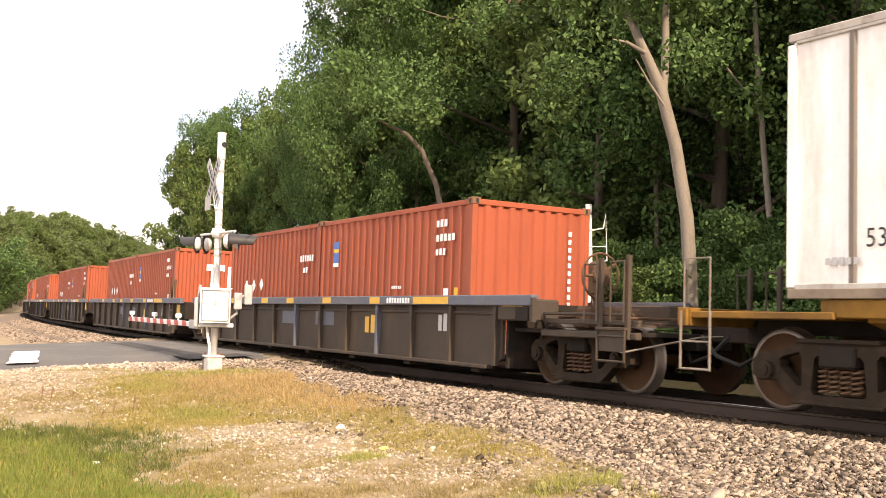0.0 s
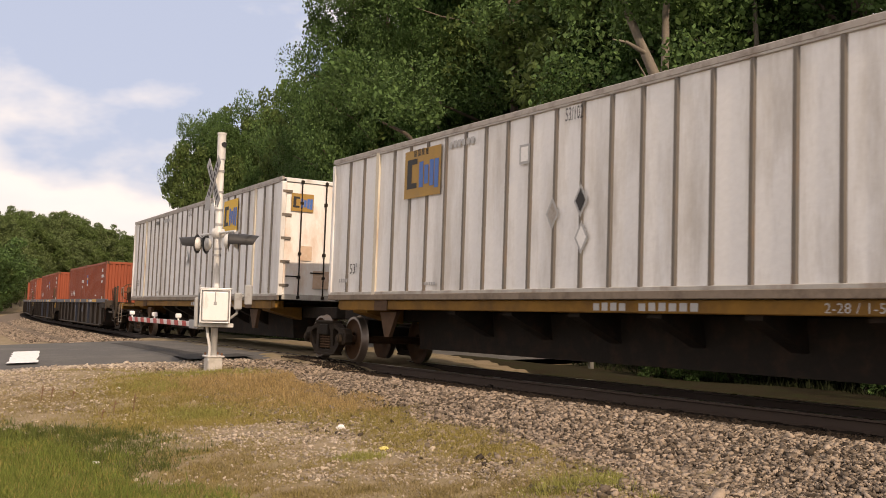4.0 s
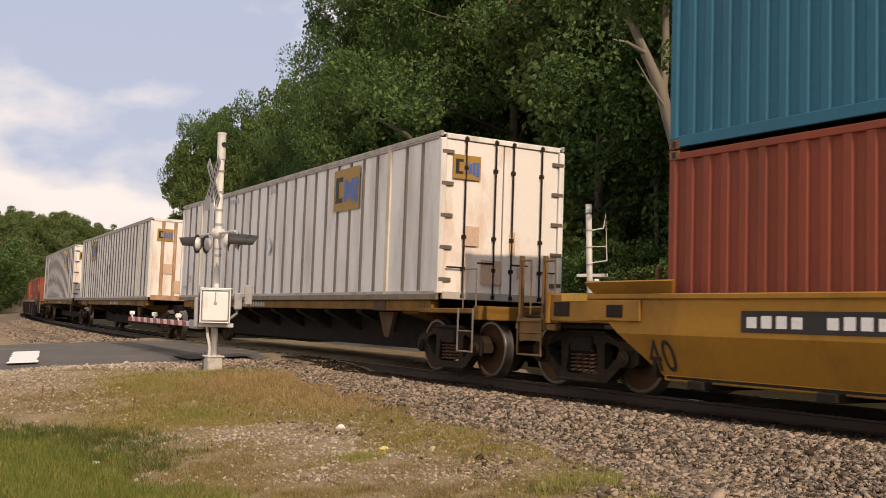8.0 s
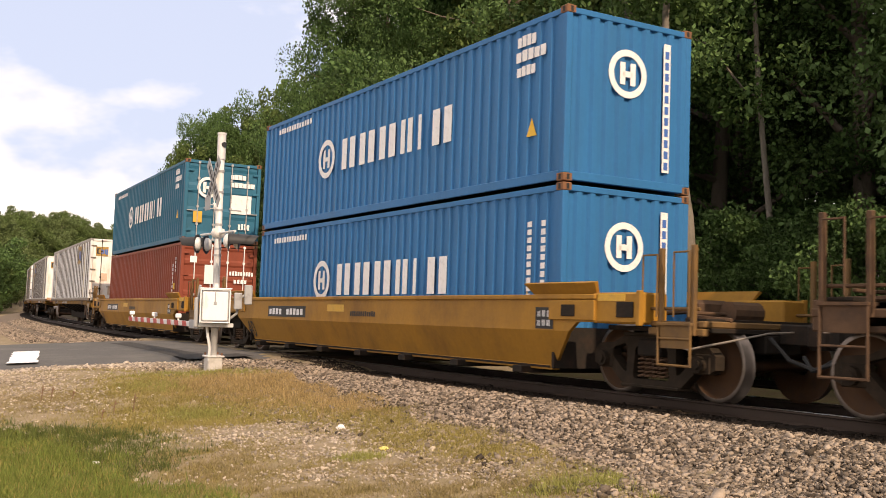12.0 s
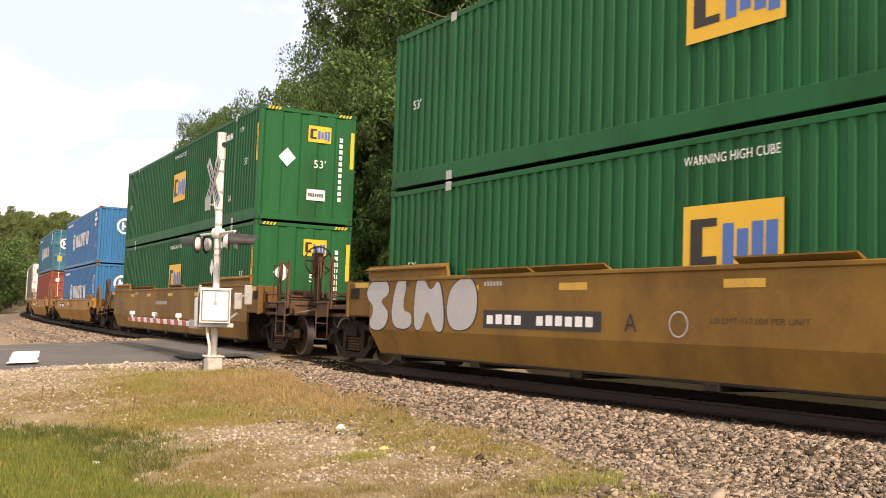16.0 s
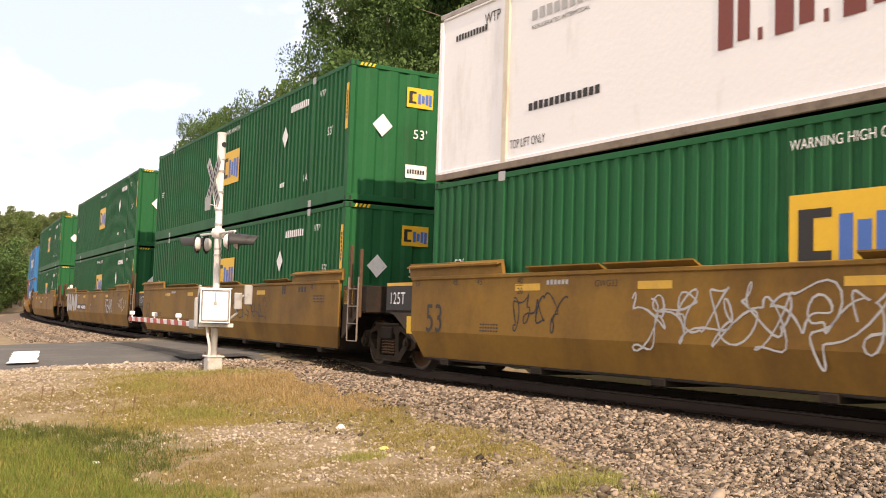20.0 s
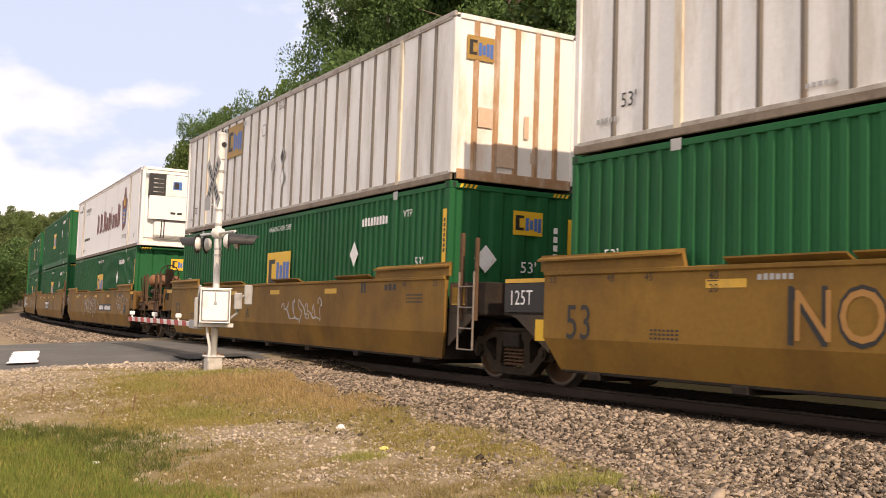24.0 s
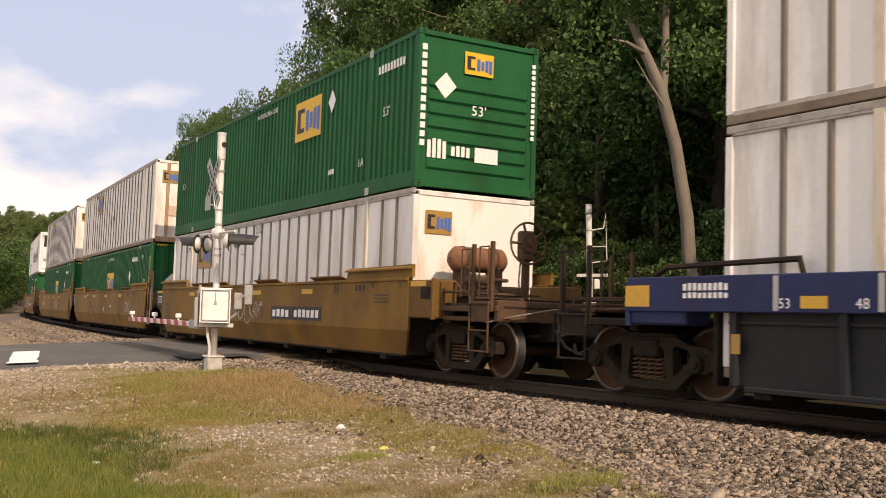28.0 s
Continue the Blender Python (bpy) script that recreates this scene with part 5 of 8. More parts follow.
def mark_green(box, L, H, late=False):
    s, r = faces_of(box, L, 2.591, H)
    la, lz = (10.15, 1.58) if late else (7.45, 1.12)
    logo_panel(s, la, lz, 1.52, 0.90)
    s.text("WARNING HIGH CUBE", 0.12, 7.45, H - 0.38, "white_mark", 0.82)
    s.bars(14.5 if late else 12.75, 2.32, 1.15, 0.17, 9)
    s.diamond(12.25 if late else 12.42, 2.2 if late else 1.80, 0.25)
    s.text("53'", 0.18, 14.75 if late else 15.0, 1.47)
    if not late:
        s.text("VTP", 0.14, 14.5, 2.38, squeeze=1.0)
    s.text("53'", 0.17, 0.7, H - 1.5)
    s.bars(12.2, 0.62, 0.32, 0.11, 3)
    s.text("1A", 0.17, 13.68, 0.62)
    for x in (L / 2 - 6.08, L / 2 + 6.08):
        s.bar(x - 0.09, H - 0.16, 0.18, 0.15, "grey_mark", "lifting_casting", 0.01)
        s.bar(x - 0.09, 0.01, 0.18, 0.15, "grey_mark", "lifting_casting", 0.01)
    if late:
        logo_panel(r, 0.95, H - 0.72, 0.62, 0.42)
        r.diamond(0.56, H - 1.0, 0.24, squeeze=0.95)
        r.text("53'", 0.19, 1.12, 1.42)
        r.bars(0.06, 0.75, 0.1, 1.9, 12, upright=True)
        r.bars(2.44, 1.1, 0.08, 1.5, 14, upright=True)
        r.bars(0.22, 0.55, 0.42, 0.36, 4); r.bars(0.72, 0.62, 0.42, 0.2, 4)
        r.bar(1.22, 0.55, 0.5, 0.28, "white_mark", "notice_plate")
        return
    s.bar(L - 0.2, H - 1.42, 0.13, 0.95, "yellow_mark")
    s.bars(L - 0.165, H - 1.2, 0.06, 0.6, 7, "black_mark", upright=True, lift=0.009)
    logo_panel(r, 1.28, H - 0.82, 0.62, 0.42)
    r.diamond(0.74, H - 1.28, 0.24, squeeze=0.95)
    r.text("53'", 0.2, 1.45, 1.42)
    r.bars(2.14, 0.6, 0.09, 1.7, 11, upright=True)
    r.bar(1.3, 0.58, 0.5, 0.28, "white_mark", "notice_plate")
    r.bars(1.34, 0.67, 0.42, 0.1, 7, "black_mark", lift=0.009)
    r.bar(2.45, H - 1.42, 0.1, 0.95, "yellow_mark")
    for a in (0.18, 2.1):
        b = Build()
        for k in range(4):
            b.add([(k * 0.09, 0, 0), (k * 0.09 + 0.05, 0, 0), (k * 0.09 + 0.09, 0.07, 0), (k * 0.09 + 0.04, 0.07, 0)], [(0, 1, 2, 3)])
        r.put("marking", b.mesh("marking", M["yellow_mark"]), a, H - 0.10, 0.008)


def mark_white(box, L, H, logo=11.0, reverse=False, worn=True):
    s, r = faces_of(box, L, 2.591, H)
    lift = 0.004
    logo_panel(s, logo, 1.82, 1.26, 0.86, worn)
    s.bars(3.4, 2.56, 0.55, 0.13, 4, "black_mark", lift=lift)
    s.bars(4.6, 2.56, 0.8, 0.12, 6, "grey_mark", lift=lift)
    s.text("53/102", 0.2, 7.75, 2.55, "black_mark", 0.5, lift=lift)
    s.text("53'", 0.2, 0.97, 0.52, "black_mark", 0.9, lift=lift)
    s.bars(0.5, 0.35, 0.42, 0.08, 5, "grey_mark", lift=lift)
    s.bars(3.9, 0.25, 0.4, 0.06, 5, "grey_mark", lift=lift)
    diamond = [(0, 0), (0.15, 0.24), (0, 0.48), (-0.15, 0.24)]
    for a, z in ((7.5, 1.0), (8.14, 1.14), (8.17, 0.62)) if logo < 5 else ((7.84, 1.04),):
        s.shape("placard", diamond, a, z, "grey_mark", lift)
        s.shape("placard", [(0.72 * x, 0.067 + 0.72 * y) for x, y in diamond], a, z, "white_mark" if a > 8.15 or logo > 5 else "black_mark" if a > 8 else "rail_dirty", lift + 0.003)
    if logo < 5:
        s.bar(6.65, 2.05, 0.26, 0.3, "grey_mark", "notice_plate", lift)
        s.bar(6.69, 2.09, 0.18, 0.22, "white_mark", "notice_plate", lift + 0.003)
    logo_panel(r, 0.24, H - 0.80, 0.55, 0.42, True)
    for a, z, w, h in ((0.5, 0.95, 0.3, 0.34), (0.85, 0.3, 0.42, 0.42), (1.6, 0.42, 0.14, 0.2), (1.45, 0.85, 0.1, 0.4)):
        r.bar(a, z, w, h, "rust_patch", "stain", 0.002)


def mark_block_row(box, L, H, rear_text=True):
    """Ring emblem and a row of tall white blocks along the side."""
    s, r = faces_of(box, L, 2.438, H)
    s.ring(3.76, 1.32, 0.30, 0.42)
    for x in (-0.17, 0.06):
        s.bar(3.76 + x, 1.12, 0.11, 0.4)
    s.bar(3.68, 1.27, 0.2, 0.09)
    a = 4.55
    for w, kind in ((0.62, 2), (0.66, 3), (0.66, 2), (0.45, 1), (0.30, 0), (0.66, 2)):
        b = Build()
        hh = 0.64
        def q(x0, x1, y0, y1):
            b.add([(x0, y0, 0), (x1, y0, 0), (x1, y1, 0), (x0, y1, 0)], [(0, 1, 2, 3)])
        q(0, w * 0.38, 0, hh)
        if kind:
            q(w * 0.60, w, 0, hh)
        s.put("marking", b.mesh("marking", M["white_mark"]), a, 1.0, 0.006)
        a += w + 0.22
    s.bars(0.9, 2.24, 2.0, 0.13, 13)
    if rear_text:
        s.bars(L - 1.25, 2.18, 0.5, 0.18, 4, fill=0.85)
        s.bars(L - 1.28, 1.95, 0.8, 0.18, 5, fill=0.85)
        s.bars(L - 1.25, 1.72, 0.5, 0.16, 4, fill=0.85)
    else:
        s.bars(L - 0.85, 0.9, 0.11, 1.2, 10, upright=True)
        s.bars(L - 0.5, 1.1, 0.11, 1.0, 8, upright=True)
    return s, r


# ---- the train, from its head to its tail ----
L40, L53, HC = 40 * FT, 53 * FT, 2.896
FLOOR = 0.345


def load(box, n_end, L, z):
    box.location.z = z
    return rides(box, n_end, L)


def red_pair(n_end, first):
    car = well_car("grey", L40, "joint", "coupler" if first else "joint", "dark grimy well car with side ribs and faded sill panels", truck_rear=2.75 if first else 2.95)
    rides(car, n_end, L40)
    s = Face(car, SIDE, (L40 / 2, 1.53, 0))
    rng = random.Random(int(n_end * 10) + 900)
    for a in (1.0, 3.4, 5.0, 7.0, 9.2, 10.9):
        s.bar(a, 1.16, 0.42 if a < 10 else 1.2, 0.12, "orange_mark", "sill_panel", 0.004)
    s.bars(9.9, 1.17, 0.9, 0.10, 9, "white_mark", lift=0.004)
    s2 = Face(car, SIDE, (L40 / 2, 1.41, 0))
    for a, w in ((4.5, 0.9), (6.4, 0.95)):
        s2.bar(a, 0.72, w, 0.28, "sill_blue", "side_panel_patch")
    s2.bars(8.8, 0.62, 0.5, 0.34, 2, "orange_mark")
    s2.bars(11.6, 0.72, 0.5, 0.3, 3, "grey_mark")
    single = (not first) and rng.random() < 0.4
    if single:
        box = steel_container("orange_red", L40, 2.591, "orange-red corrugated steel container in a well car", "plain")
        load(box, n_end, L40, FLOOR)
        boxes = [(box, L40)]
    else:
        boxes = []
        for k in (0, 1):
            box = steel_container("orange_red", 6.06, 2.591, "short orange-red corrugated steel container in a well car", "plain")
            load(box, n_end + k * (L40 - 6.06), 6.06, FLOOR)
            boxes.append((box, 6.06))
    for i, (box, L) in enumerate(boxes):
        s, r = faces_of(box, L, 2.438, 2.591)
        if i == 0 and L < 7:
            s.bar(0.65, 1.66, 0.26, 0.44, "blue_mark", "emblem")
            s.bar(0.65, 1.88, 0.26, 0.07, "yellow_mark", "emblem", 0.009)
            s.bar(0.65, 1.58, 0.26, 0.08, "white_mark", "emblem", 0.009)
            s.bars(4.9, 2.15, 0.4, 0.13, 3); s.bars(4.9, 1.9, 0.66, 0.13, 5); s.bars(4.9, 1.66, 0.36, 0.12, 3)
            s.bar(5.2, 0.85, 0.16, 0.24); s.bar(5.55, 0.88, 0.12, 0.22, "yellow_mark"); s.bars(2.2, 0.45, 0.3, 0.07, 4); s.bars(3.3, 1.1, 0.4, 0.06, 5)
        else:
            for x, z in ((1.2, 1.1), (1.75, 1.1), (2.3, 1.12), (1.4, 0.65), (1.95, 0.65)):
                s.diamond(x + 0.15, z + 0.16, 0.16, squeeze=0.9); s.bar(x + 0.1, z + 0.05, 0.1, 0.24)
            s.bars(L - 1.1, 1.75, 0.8, 0.15, 6); s.bars(L - 0.9, 1.5, 0.3, 0.13, 2); s.bars(1.0, 0.2, 1.3, 0.18, 5)
        if i == 0:
            r.bars(1.97, 0.3, 0.06, 1.9, 14, upright=True, fill=0.6)
            if not first:
                r.bar(1.15, 1.3, 0.3, 0.75); r.bar(1.0, 1.9, 0.6, 0.2); r.bar(1.7, 1.3, 0.2, 0.75)


def make_train():
    for i, n_end in enumerate((2.26, 20.35, 38.4, 56.5, 74.6, 92.7, 110.8)):
        red_pair(n_end, i == 0)
    whites = [(-20.31, True, False, 2.46), (-39.31, False, False, 2.2), (-60.0, False, True, 0.1)]
    for k, (n_end, a, z, off) in enumerate(whites):
        car = spine_car(L53, a, z, off, "weathered yellow and black spine car with outriggers")
        rides(car, n_end, L53)
        s = Face(car, SIDE, (L53 / 2, 1.24, 0))
        s.text("2-28 / 1-57", 0.11, 12.15 if k != 2 else 2.4, 1.09, "grey_mark", 1.15, lift=0.005)
        s.bars(8.4 if k != 2 else 5.6, 1.09, 0.7, 0.11, 4, "grey_mark"); s.bars(9.3 if k != 2 else 6.5, 1.09, 1.1, 0.11, 6, "grey_mark")
        box = smooth_container("white ribbed container with rust-stained end posts on a spine car", "ribs") if k == 1 else smooth_container("white ribbed container with rusty rear doors on a spine car")
        load(box, n_end, L53, 1.24)
        mark_white(box, L53, HC, logo=(11.5, 3.08, 11.62)[k], worn=k > 0)
    # two yellow cars with stacked 40 ft boxes
    for n_end, low, high, hh in ((-77.5, "rust_red", "teal", 2.591), (-97.25, "blue", "blue", 2.591)):
        car = well_car("forty", L40, "coupler", "coupler", "bright yellow well car with a dark number plate")
        rides(car, n_end, L40)
        s = Face(car, SIDE, (L40 / 2 + 1.15, 1.50, 0))
        Face(car, SIDE @ Matrix.Rotation(math.atan(0.46), 4, "X"), (L40 / 2 + 1.15, 1.50 - 0.44 * 0.46, 0.36)).text("40", 0.44, 1.02, 0.0, "black_mark", 0.75, lift=0.008)
        s.bar(2.58, 0.86, 2.2, 0.24, "black_mark", "number_plate", 0.004)
        s.bars(2.66, 0.91, 0.8, 0.14, 4); s.bars(3.7, 0.91, 0.98, 0.14, 5)
        s.bar(5.9, 1.0, 0.8, 0.14, "orange_mark")
        s.bars(7.0, 0.92, 1.1, 0.1, 12, "black_mark")
        s.bar(13.15, 0.82, 0.42, 0.3, "black_mark", "stencil_plate")
        s.bars(13.19, 0.86, 0.34, 0.09, 3); s.bars(13.19, 0.99, 0.34, 0.09, 3)
        b1 = load(steel_container(low, L40, 2.591 if low == "blue" else 2.75, f"{'blue' if low == 'blue' else 'rust red'} corrugated steel container in a yellow well car", "doors" if low != "blue" else "plain"), n_end, L40, FLOOR)
        z = FLOOR + (2.591 if low == "blue" else 2.75) + 0.02
        b2 = load(steel_container(high, L40, 2.591, f"{'bright blue' if high == 'blue' else 'teal blue'} corrugated steel container stacked on another", "doors" if high == "teal" else "plain"), n_end, L40, z)
        for b, which in ((b1, low), (b2, high)):
            if which == "rust_red":
                s, r = faces_of(b, L40, 2.438, 2.75)
                s.bars(L40 - 1.05, 0.5, 0.12, 1.6, 12, upright=True)
                s.bars(L40 - 0.7, 1.8, 0.1, 0.5, 4, upright=True)
                s.bar(L40 - 0.85, 1.25, 0.2, 0.2, "yellow_mark"); s.bar(L40 - 0.85, 0.85, 0.2, 0.3); s.shape("placard", [(0, 0), (0.24, 0), (0.12, 0.24)], L40 - 0.86, 0.5, "yellow_mark")
                r.bar(0.75, 1.45, 0.5, 0.6, "white_mark", "notice_plate"); r.bar(0.28, 2.1, 0.22, 0.2)
                r.bars(1.55, 1.75, 0.8, 0.14, 9); r.bars(1.7, 1.5, 0.45, 0.13, 4)
                for z in (1.15, 0.95, 0.75, 0.55):
                    r.bars(1.5, z, 0.3, 0.08, 4); r.bars(1.95, z, 0.35, 0.08, 4)
                continue
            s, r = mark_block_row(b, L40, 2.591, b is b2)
            rz = 1.72
            r.ring(0.72 if which == "teal" else 1.15, rz, 0.24 if which == "teal" else 0.27, 0.33 if which == "teal" else 0.37)
            c = 0.72 if which == "teal" else 1.15
            for x in (-0.15, 0.05):
                r.bar(c + x, rz - 0.17, 0.1, 0.34)
            r.bar(c - 0.1, rz - 0.05, 0.2, 0.09)
            if which == "teal":
                r.bars(1.45, 2.05, 0.5, 0.16, 4, fill=0.9); r.bars(1.45, 1.8, 0.8, 0.16, 6, fill=0.9); r.bar(1.5, 0.95, 0.65, 0.6, "white_mark", "notice_plate")
                r.shape("placard", [(0, 0.2), (0.2, 0.2), (0.1, 0)], 0.9, 1.05, "white_mark"); r.bars(1.75, 0.45, 0.4, 0.2, 4)
                r.bar(0.3, 0.6, 0.28, 0.35, "orange_mark", "notice_plate")
            else:
                r.bar(1.86, 0.3, 0.14, 2.0, "white_mark", "stencil_strip", 0.004); r.bars(1.89, 0.34, 0.08, 1.9, 11, "blue_mark", upright=True, lift=0.008)
            s.shape("placard", [(0, 0), (0.26, 0), (0.13, 0.28)], L40 - 0.95, 0.75, "yellow_mark")
    # long cars
    longs = [(-120.75, "coupler", "coupler", "green", "green"), (-144.2, "coupler", "joint", "green", "green"), (-163.75, "joint", "joint", "green", "green"), (-183.4, "joint", "coupler", "green", "reefer"),
             (-206.7, "coupler", "joint", "green", "white"), (-226.05, "joint", "joint", "green", "white"), (-245.52, "joint", "coupler", "white", "greenbeam")]
    for k, (n_end, fr, re, low, high) in enumerate(longs):
        car = well_car("fifty", L53, fr, re, "weathered ochre long well car scrawled with graffiti" if k else "weathered ochre well car for long containers", tank=k in (3, 6), truck_rear=1.38 if re == "coupler" else None)
        rides(car, n_end, L53)
        mark_long(car, k)
        for which, z in ((low, FLOOR), (high, FLOOR + HC + 0.02)):
            if which == "green":
                b = steel_container("green", L53, HC, "green corrugated steel container with an orange logo panel", "plain", rib=0.236)
                mark_green(b, L53, HC)
            elif which == "greenbeam":
                b = steel_container("green", L53, HC, "green corrugated container with horizontal beams across its end", "beams", rib=0.236)
                mark_green(b, L53, HC, True)
            elif which == "white":
                b = smooth_container("white ribbed container with grey side posts and rust-stained end", "ribs" if k < 6 else "plain", step=0.61)
                mark_white(b, L53, HC, logo=3.85 if k < 6 else 2.75)
                if k == 6:
                    faces_of(b, L53, 2.591, HC)[0].text("WTP", 0.17, 1.5, 2.3, "black_mark", 0.8, lift=0.004)
            else:
                b = reefer()
            load(b, n_end, L53, z)
    n_end = -268.9
    car = well_car("navy", L53, "coupler", "coupler", "dark blue well car with grey ribbed sides and white stencils", truck_front=1.45)
    rides(car, n_end, L53)
    s = Face(car, SIDE, (L53 / 2 + 1.35, 1.53, 0))
    s.bar(-0.02, 1.14, 0.42, 0.26, "orange_mark", "sill_panel"); s.bars(0.95, 1.33, 0.7, 0.09, 9); s.bars(0.95, 1.24, 0.7, 0.07, 9)
    for a, tx in ((2.32, "53"), (3.25, "48"), (3.85, "45"), (4.72, "40/20")):
        s.text(tx, 0.11, a, 1.13)
    for a in (2.25, 3.5, 4.35, 5.5):
        s.bar(a, 1.10, 0.07, 0.38, "grey_mark")
    s.bar(2.6, 1.13, 0.33, 0.13, "orange_mark"); s.bar(4.5, 1.27, 0.7, 0.14, "orange_mark")
    s2 = Face(car, SIDE, (L53 / 2 + 1.35, 1.505, 0))
    s2.text("A", 0.28, 5.75, 0.75); s2.bar(1.66, 0.62, 0.13, 0.22, "logo_worn"); s2.bars(4.0, 0.8, 0.5, 0.05, 5, "grey_mark")
    for z in (FLOOR, FLOOR + HC + 0.02):
        b = smooth_container("white ribbed container with dented grey lower sheets", "plain")
        logo_panel(faces_of(b, L53, 2.591, HC)[0], 12.5, 1.82, 1.26, 0.86, True)
        load(b, n_end, L53, z)


def reefer():
    L, H = L53, HC
    b = smooth_container("white insulated container with a cooling unit at its end", "plain", mat="reefer", posts="reefer", step=40.0)
    s, r = faces_of(b, L, 2.591, H)
    s.text("WTP", 0.18, 1.35, H - 0.45, "black_mark", 0.8, lift=-0.02)
    s.text("TOP LIFT ONLY", 0.14, 2.14, 0.3, "black_mark", 0.62, lift=-0.02)
    s.text("TOP LIFT ONLY", 0.16, 12.75, 0.42, "black_mark", 0.62, lift=-0.02)
    s.text("REFRIGERATED INTERMODAL", 0.07, 2.63, 2.06, "black_mark", 1.0, lift=-0.02)
    s.bars(2.63, 2.2, 1.6, 0.18, 9, "grey_mark", lift=-0.02)
    s.bars(0.5, 2.34, 0.95, 0.11, 11, "black_mark", lift=-0.02)
    s.bars(2.6, 0.82, 1.65, 0.13, 13, "black_mark", fill=0.75, lift=-0.02)
    a = 6.36
    for w, h in ((0.42, 0.72), (0.12, 0.12), (0.46, 0.72), (0.12, 0.12), (0.50, 0.75), (0.42, 0.5), (0.42, 0.62), (0.2, 0.78), (0.42, 0.5), (0.42, 0.5), (0.46, 0.8)):
        w *= 1.2
        h *= 1.22
        s.bar(a, 0.95, w * 0.46, h, "maroon_mark", "marking", -0.02)
        if w > 0.3:
            s.bar(a + w * 0.60, 1.0, w * 0.36, h * 0.86, "maroon_mark", "marking", -0.02)
        a += w + 0.10
    s.shape("emblem", [(1.25 * x, 1.15 * y) for x, y in ((0, 0), (0.45, 0.18), (0.55, 0.75), (0.62, 1.05), (0.4, 1.12), (0.28, 1.5), (0.1, 1.5), (-0.05, 1.12), (-0.28, 1.05), (-0.2, 0.75), (-0.1, 0.18))], 12.85, 0.72, "maroon_mark", -0.02)
    s.shape("emblem", [(0.05, 0), (0.46, 0.05), (0.50, 0.62), (-0.02, 0.62), (0.0, 0.05)], 12.86, 0.98, "blue_mark", -0.014)
    for z in (1.02, 1.17, 1.32):
        s.bar(12.98, z + 0.06, 0.24, 0.09, "yellow_mark", "emblem", -0.010)
    s.bar(12.95, 1.72, 0.26, 0.28, "yellow_mark", "emblem", -0.014)
    s.text("53'", 0.15, 15.2, 0.35, "black_mark", 0.9, lift=-0.02)
    # the cooling unit, set in an open white frame
    hx = L / 2
    unit = part("cooling_unit", Build().soft_box(-hx - 0.02, -hx + 0.06, -1.1, 1.1, 0.3, H - 0.12, 0.02), M["reefer"], b, "white cooling unit with black grilles in a frame")
    part("unit_housing", Build().prism([(0.95, -hx), (0.98, -hx - 0.22), (0.7, -hx - 0.34), (-0.7, -hx - 0.34), (-0.98, -hx - 0.22), (-0.95, -hx)], "z", 1.0, 1.86).mesh("unit_housing", M["reefer"]), None, unit, at=Matrix(((0, 1, 0, 0), (1, 0, 0, 0), (0, 0, 1, 0), (0, 0, 0, 1))))
    part("unit_top", Build().prism([(0.98, -hx), (1.0, -hx - 0.20), (0.72, -hx - 0.31), (-0.72, -hx - 0.31), (-1.0, -hx - 0.20), (-0.98, -hx)], "z", 1.86, 2.68).mesh("unit_top", M["hood"]), None, unit, at=Matrix(((0, 1, 0, 0), (1, 0, 0, 0), (0, 0, 1, 0), (0, 0, 0, 1))))
    part("front_panel", Build().soft_box(-hx - 0.345, -hx - 0.30, -0.42, 0.42, 1.86, 2.66, 0.02), M["reefer"], unit)
    part("badge", Build().box(-hx - 0.352, -hx - 0.346, -0.16, 0.16, 2.12, 2.42), M["blue_mark"], unit)
    part("badge", Build().box(-hx - 0.356, -hx - 0.353, -0.05, 0.12, 2.16, 2.38), M["black_mark"], unit)
    for sy in (1, -1):
        for z in (1.98, 2.14, 2.30, 2.46):
            part("slat", Build().soft_box(-hx - 0.31, -hx - 0.27, *sorted((sy * 0.48, sy * 0.86)), z, z + 0.045, 0.01), M["grey_paint"], unit)
    for y in (0.12, -0.12):
        part("vent", Build().soft_box(-hx - 0.35, -hx - 0.335, y - 0.09, y + 0.09, 1.2, 1.28, 0.01), M["hood"], unit)
    part("fuel_tank", Build().soft_box(-hx - 0.26, -hx, -0.75, 0.75, 0.34, 0.94, 0.08), M["reefer"], unit)
    for y in (0.5, 0.4, -0.5, -0.6):
        part("strap", Build().soft_box(-hx - 0.275, -hx, y - 0.02, y + 0.02, 0.33, 0.95, 0.01), M["hood"], unit)
    for sy in (1, -1):
        part("frame_post", Build().soft_box(-hx - 0.42, -hx - 0.30, *sorted((sy * 1.29, sy * 1.17)), 0.0, H, 0.015), M["reefer"], unit)
        part("frame_foot", Build().soft_box(-hx - 0.42, -hx + 0.02, *sorted((sy * 1.29, sy * 1.19)), 0.0, 0.14, 0.015), M["reefer"], unit)
        part("frame_head", Build().soft_box(-hx - 0.42, -hx + 0.02, *sorted((sy * 1.29, sy * 1.19)), H - 0.14, H, 0.015), M["reefer"], unit)
        part("frame_brace", Build().pipe([(-hx - 0.34, sy * 1.22, 0.15), (-hx - 0.05, sy * 1.22, 1.3), (-hx - 0.34, sy * 1.22, 1.4), (-hx - 0.05, sy * 1.22, 2.6)], 0.028, 6), M["reefer"], unit)
    part("frame_beam", Build().soft_box(-hx - 0.42, -hx - 0.30, -1.17, 1.17, 0.0, 0.13, 0.015), M["reefer"], unit)
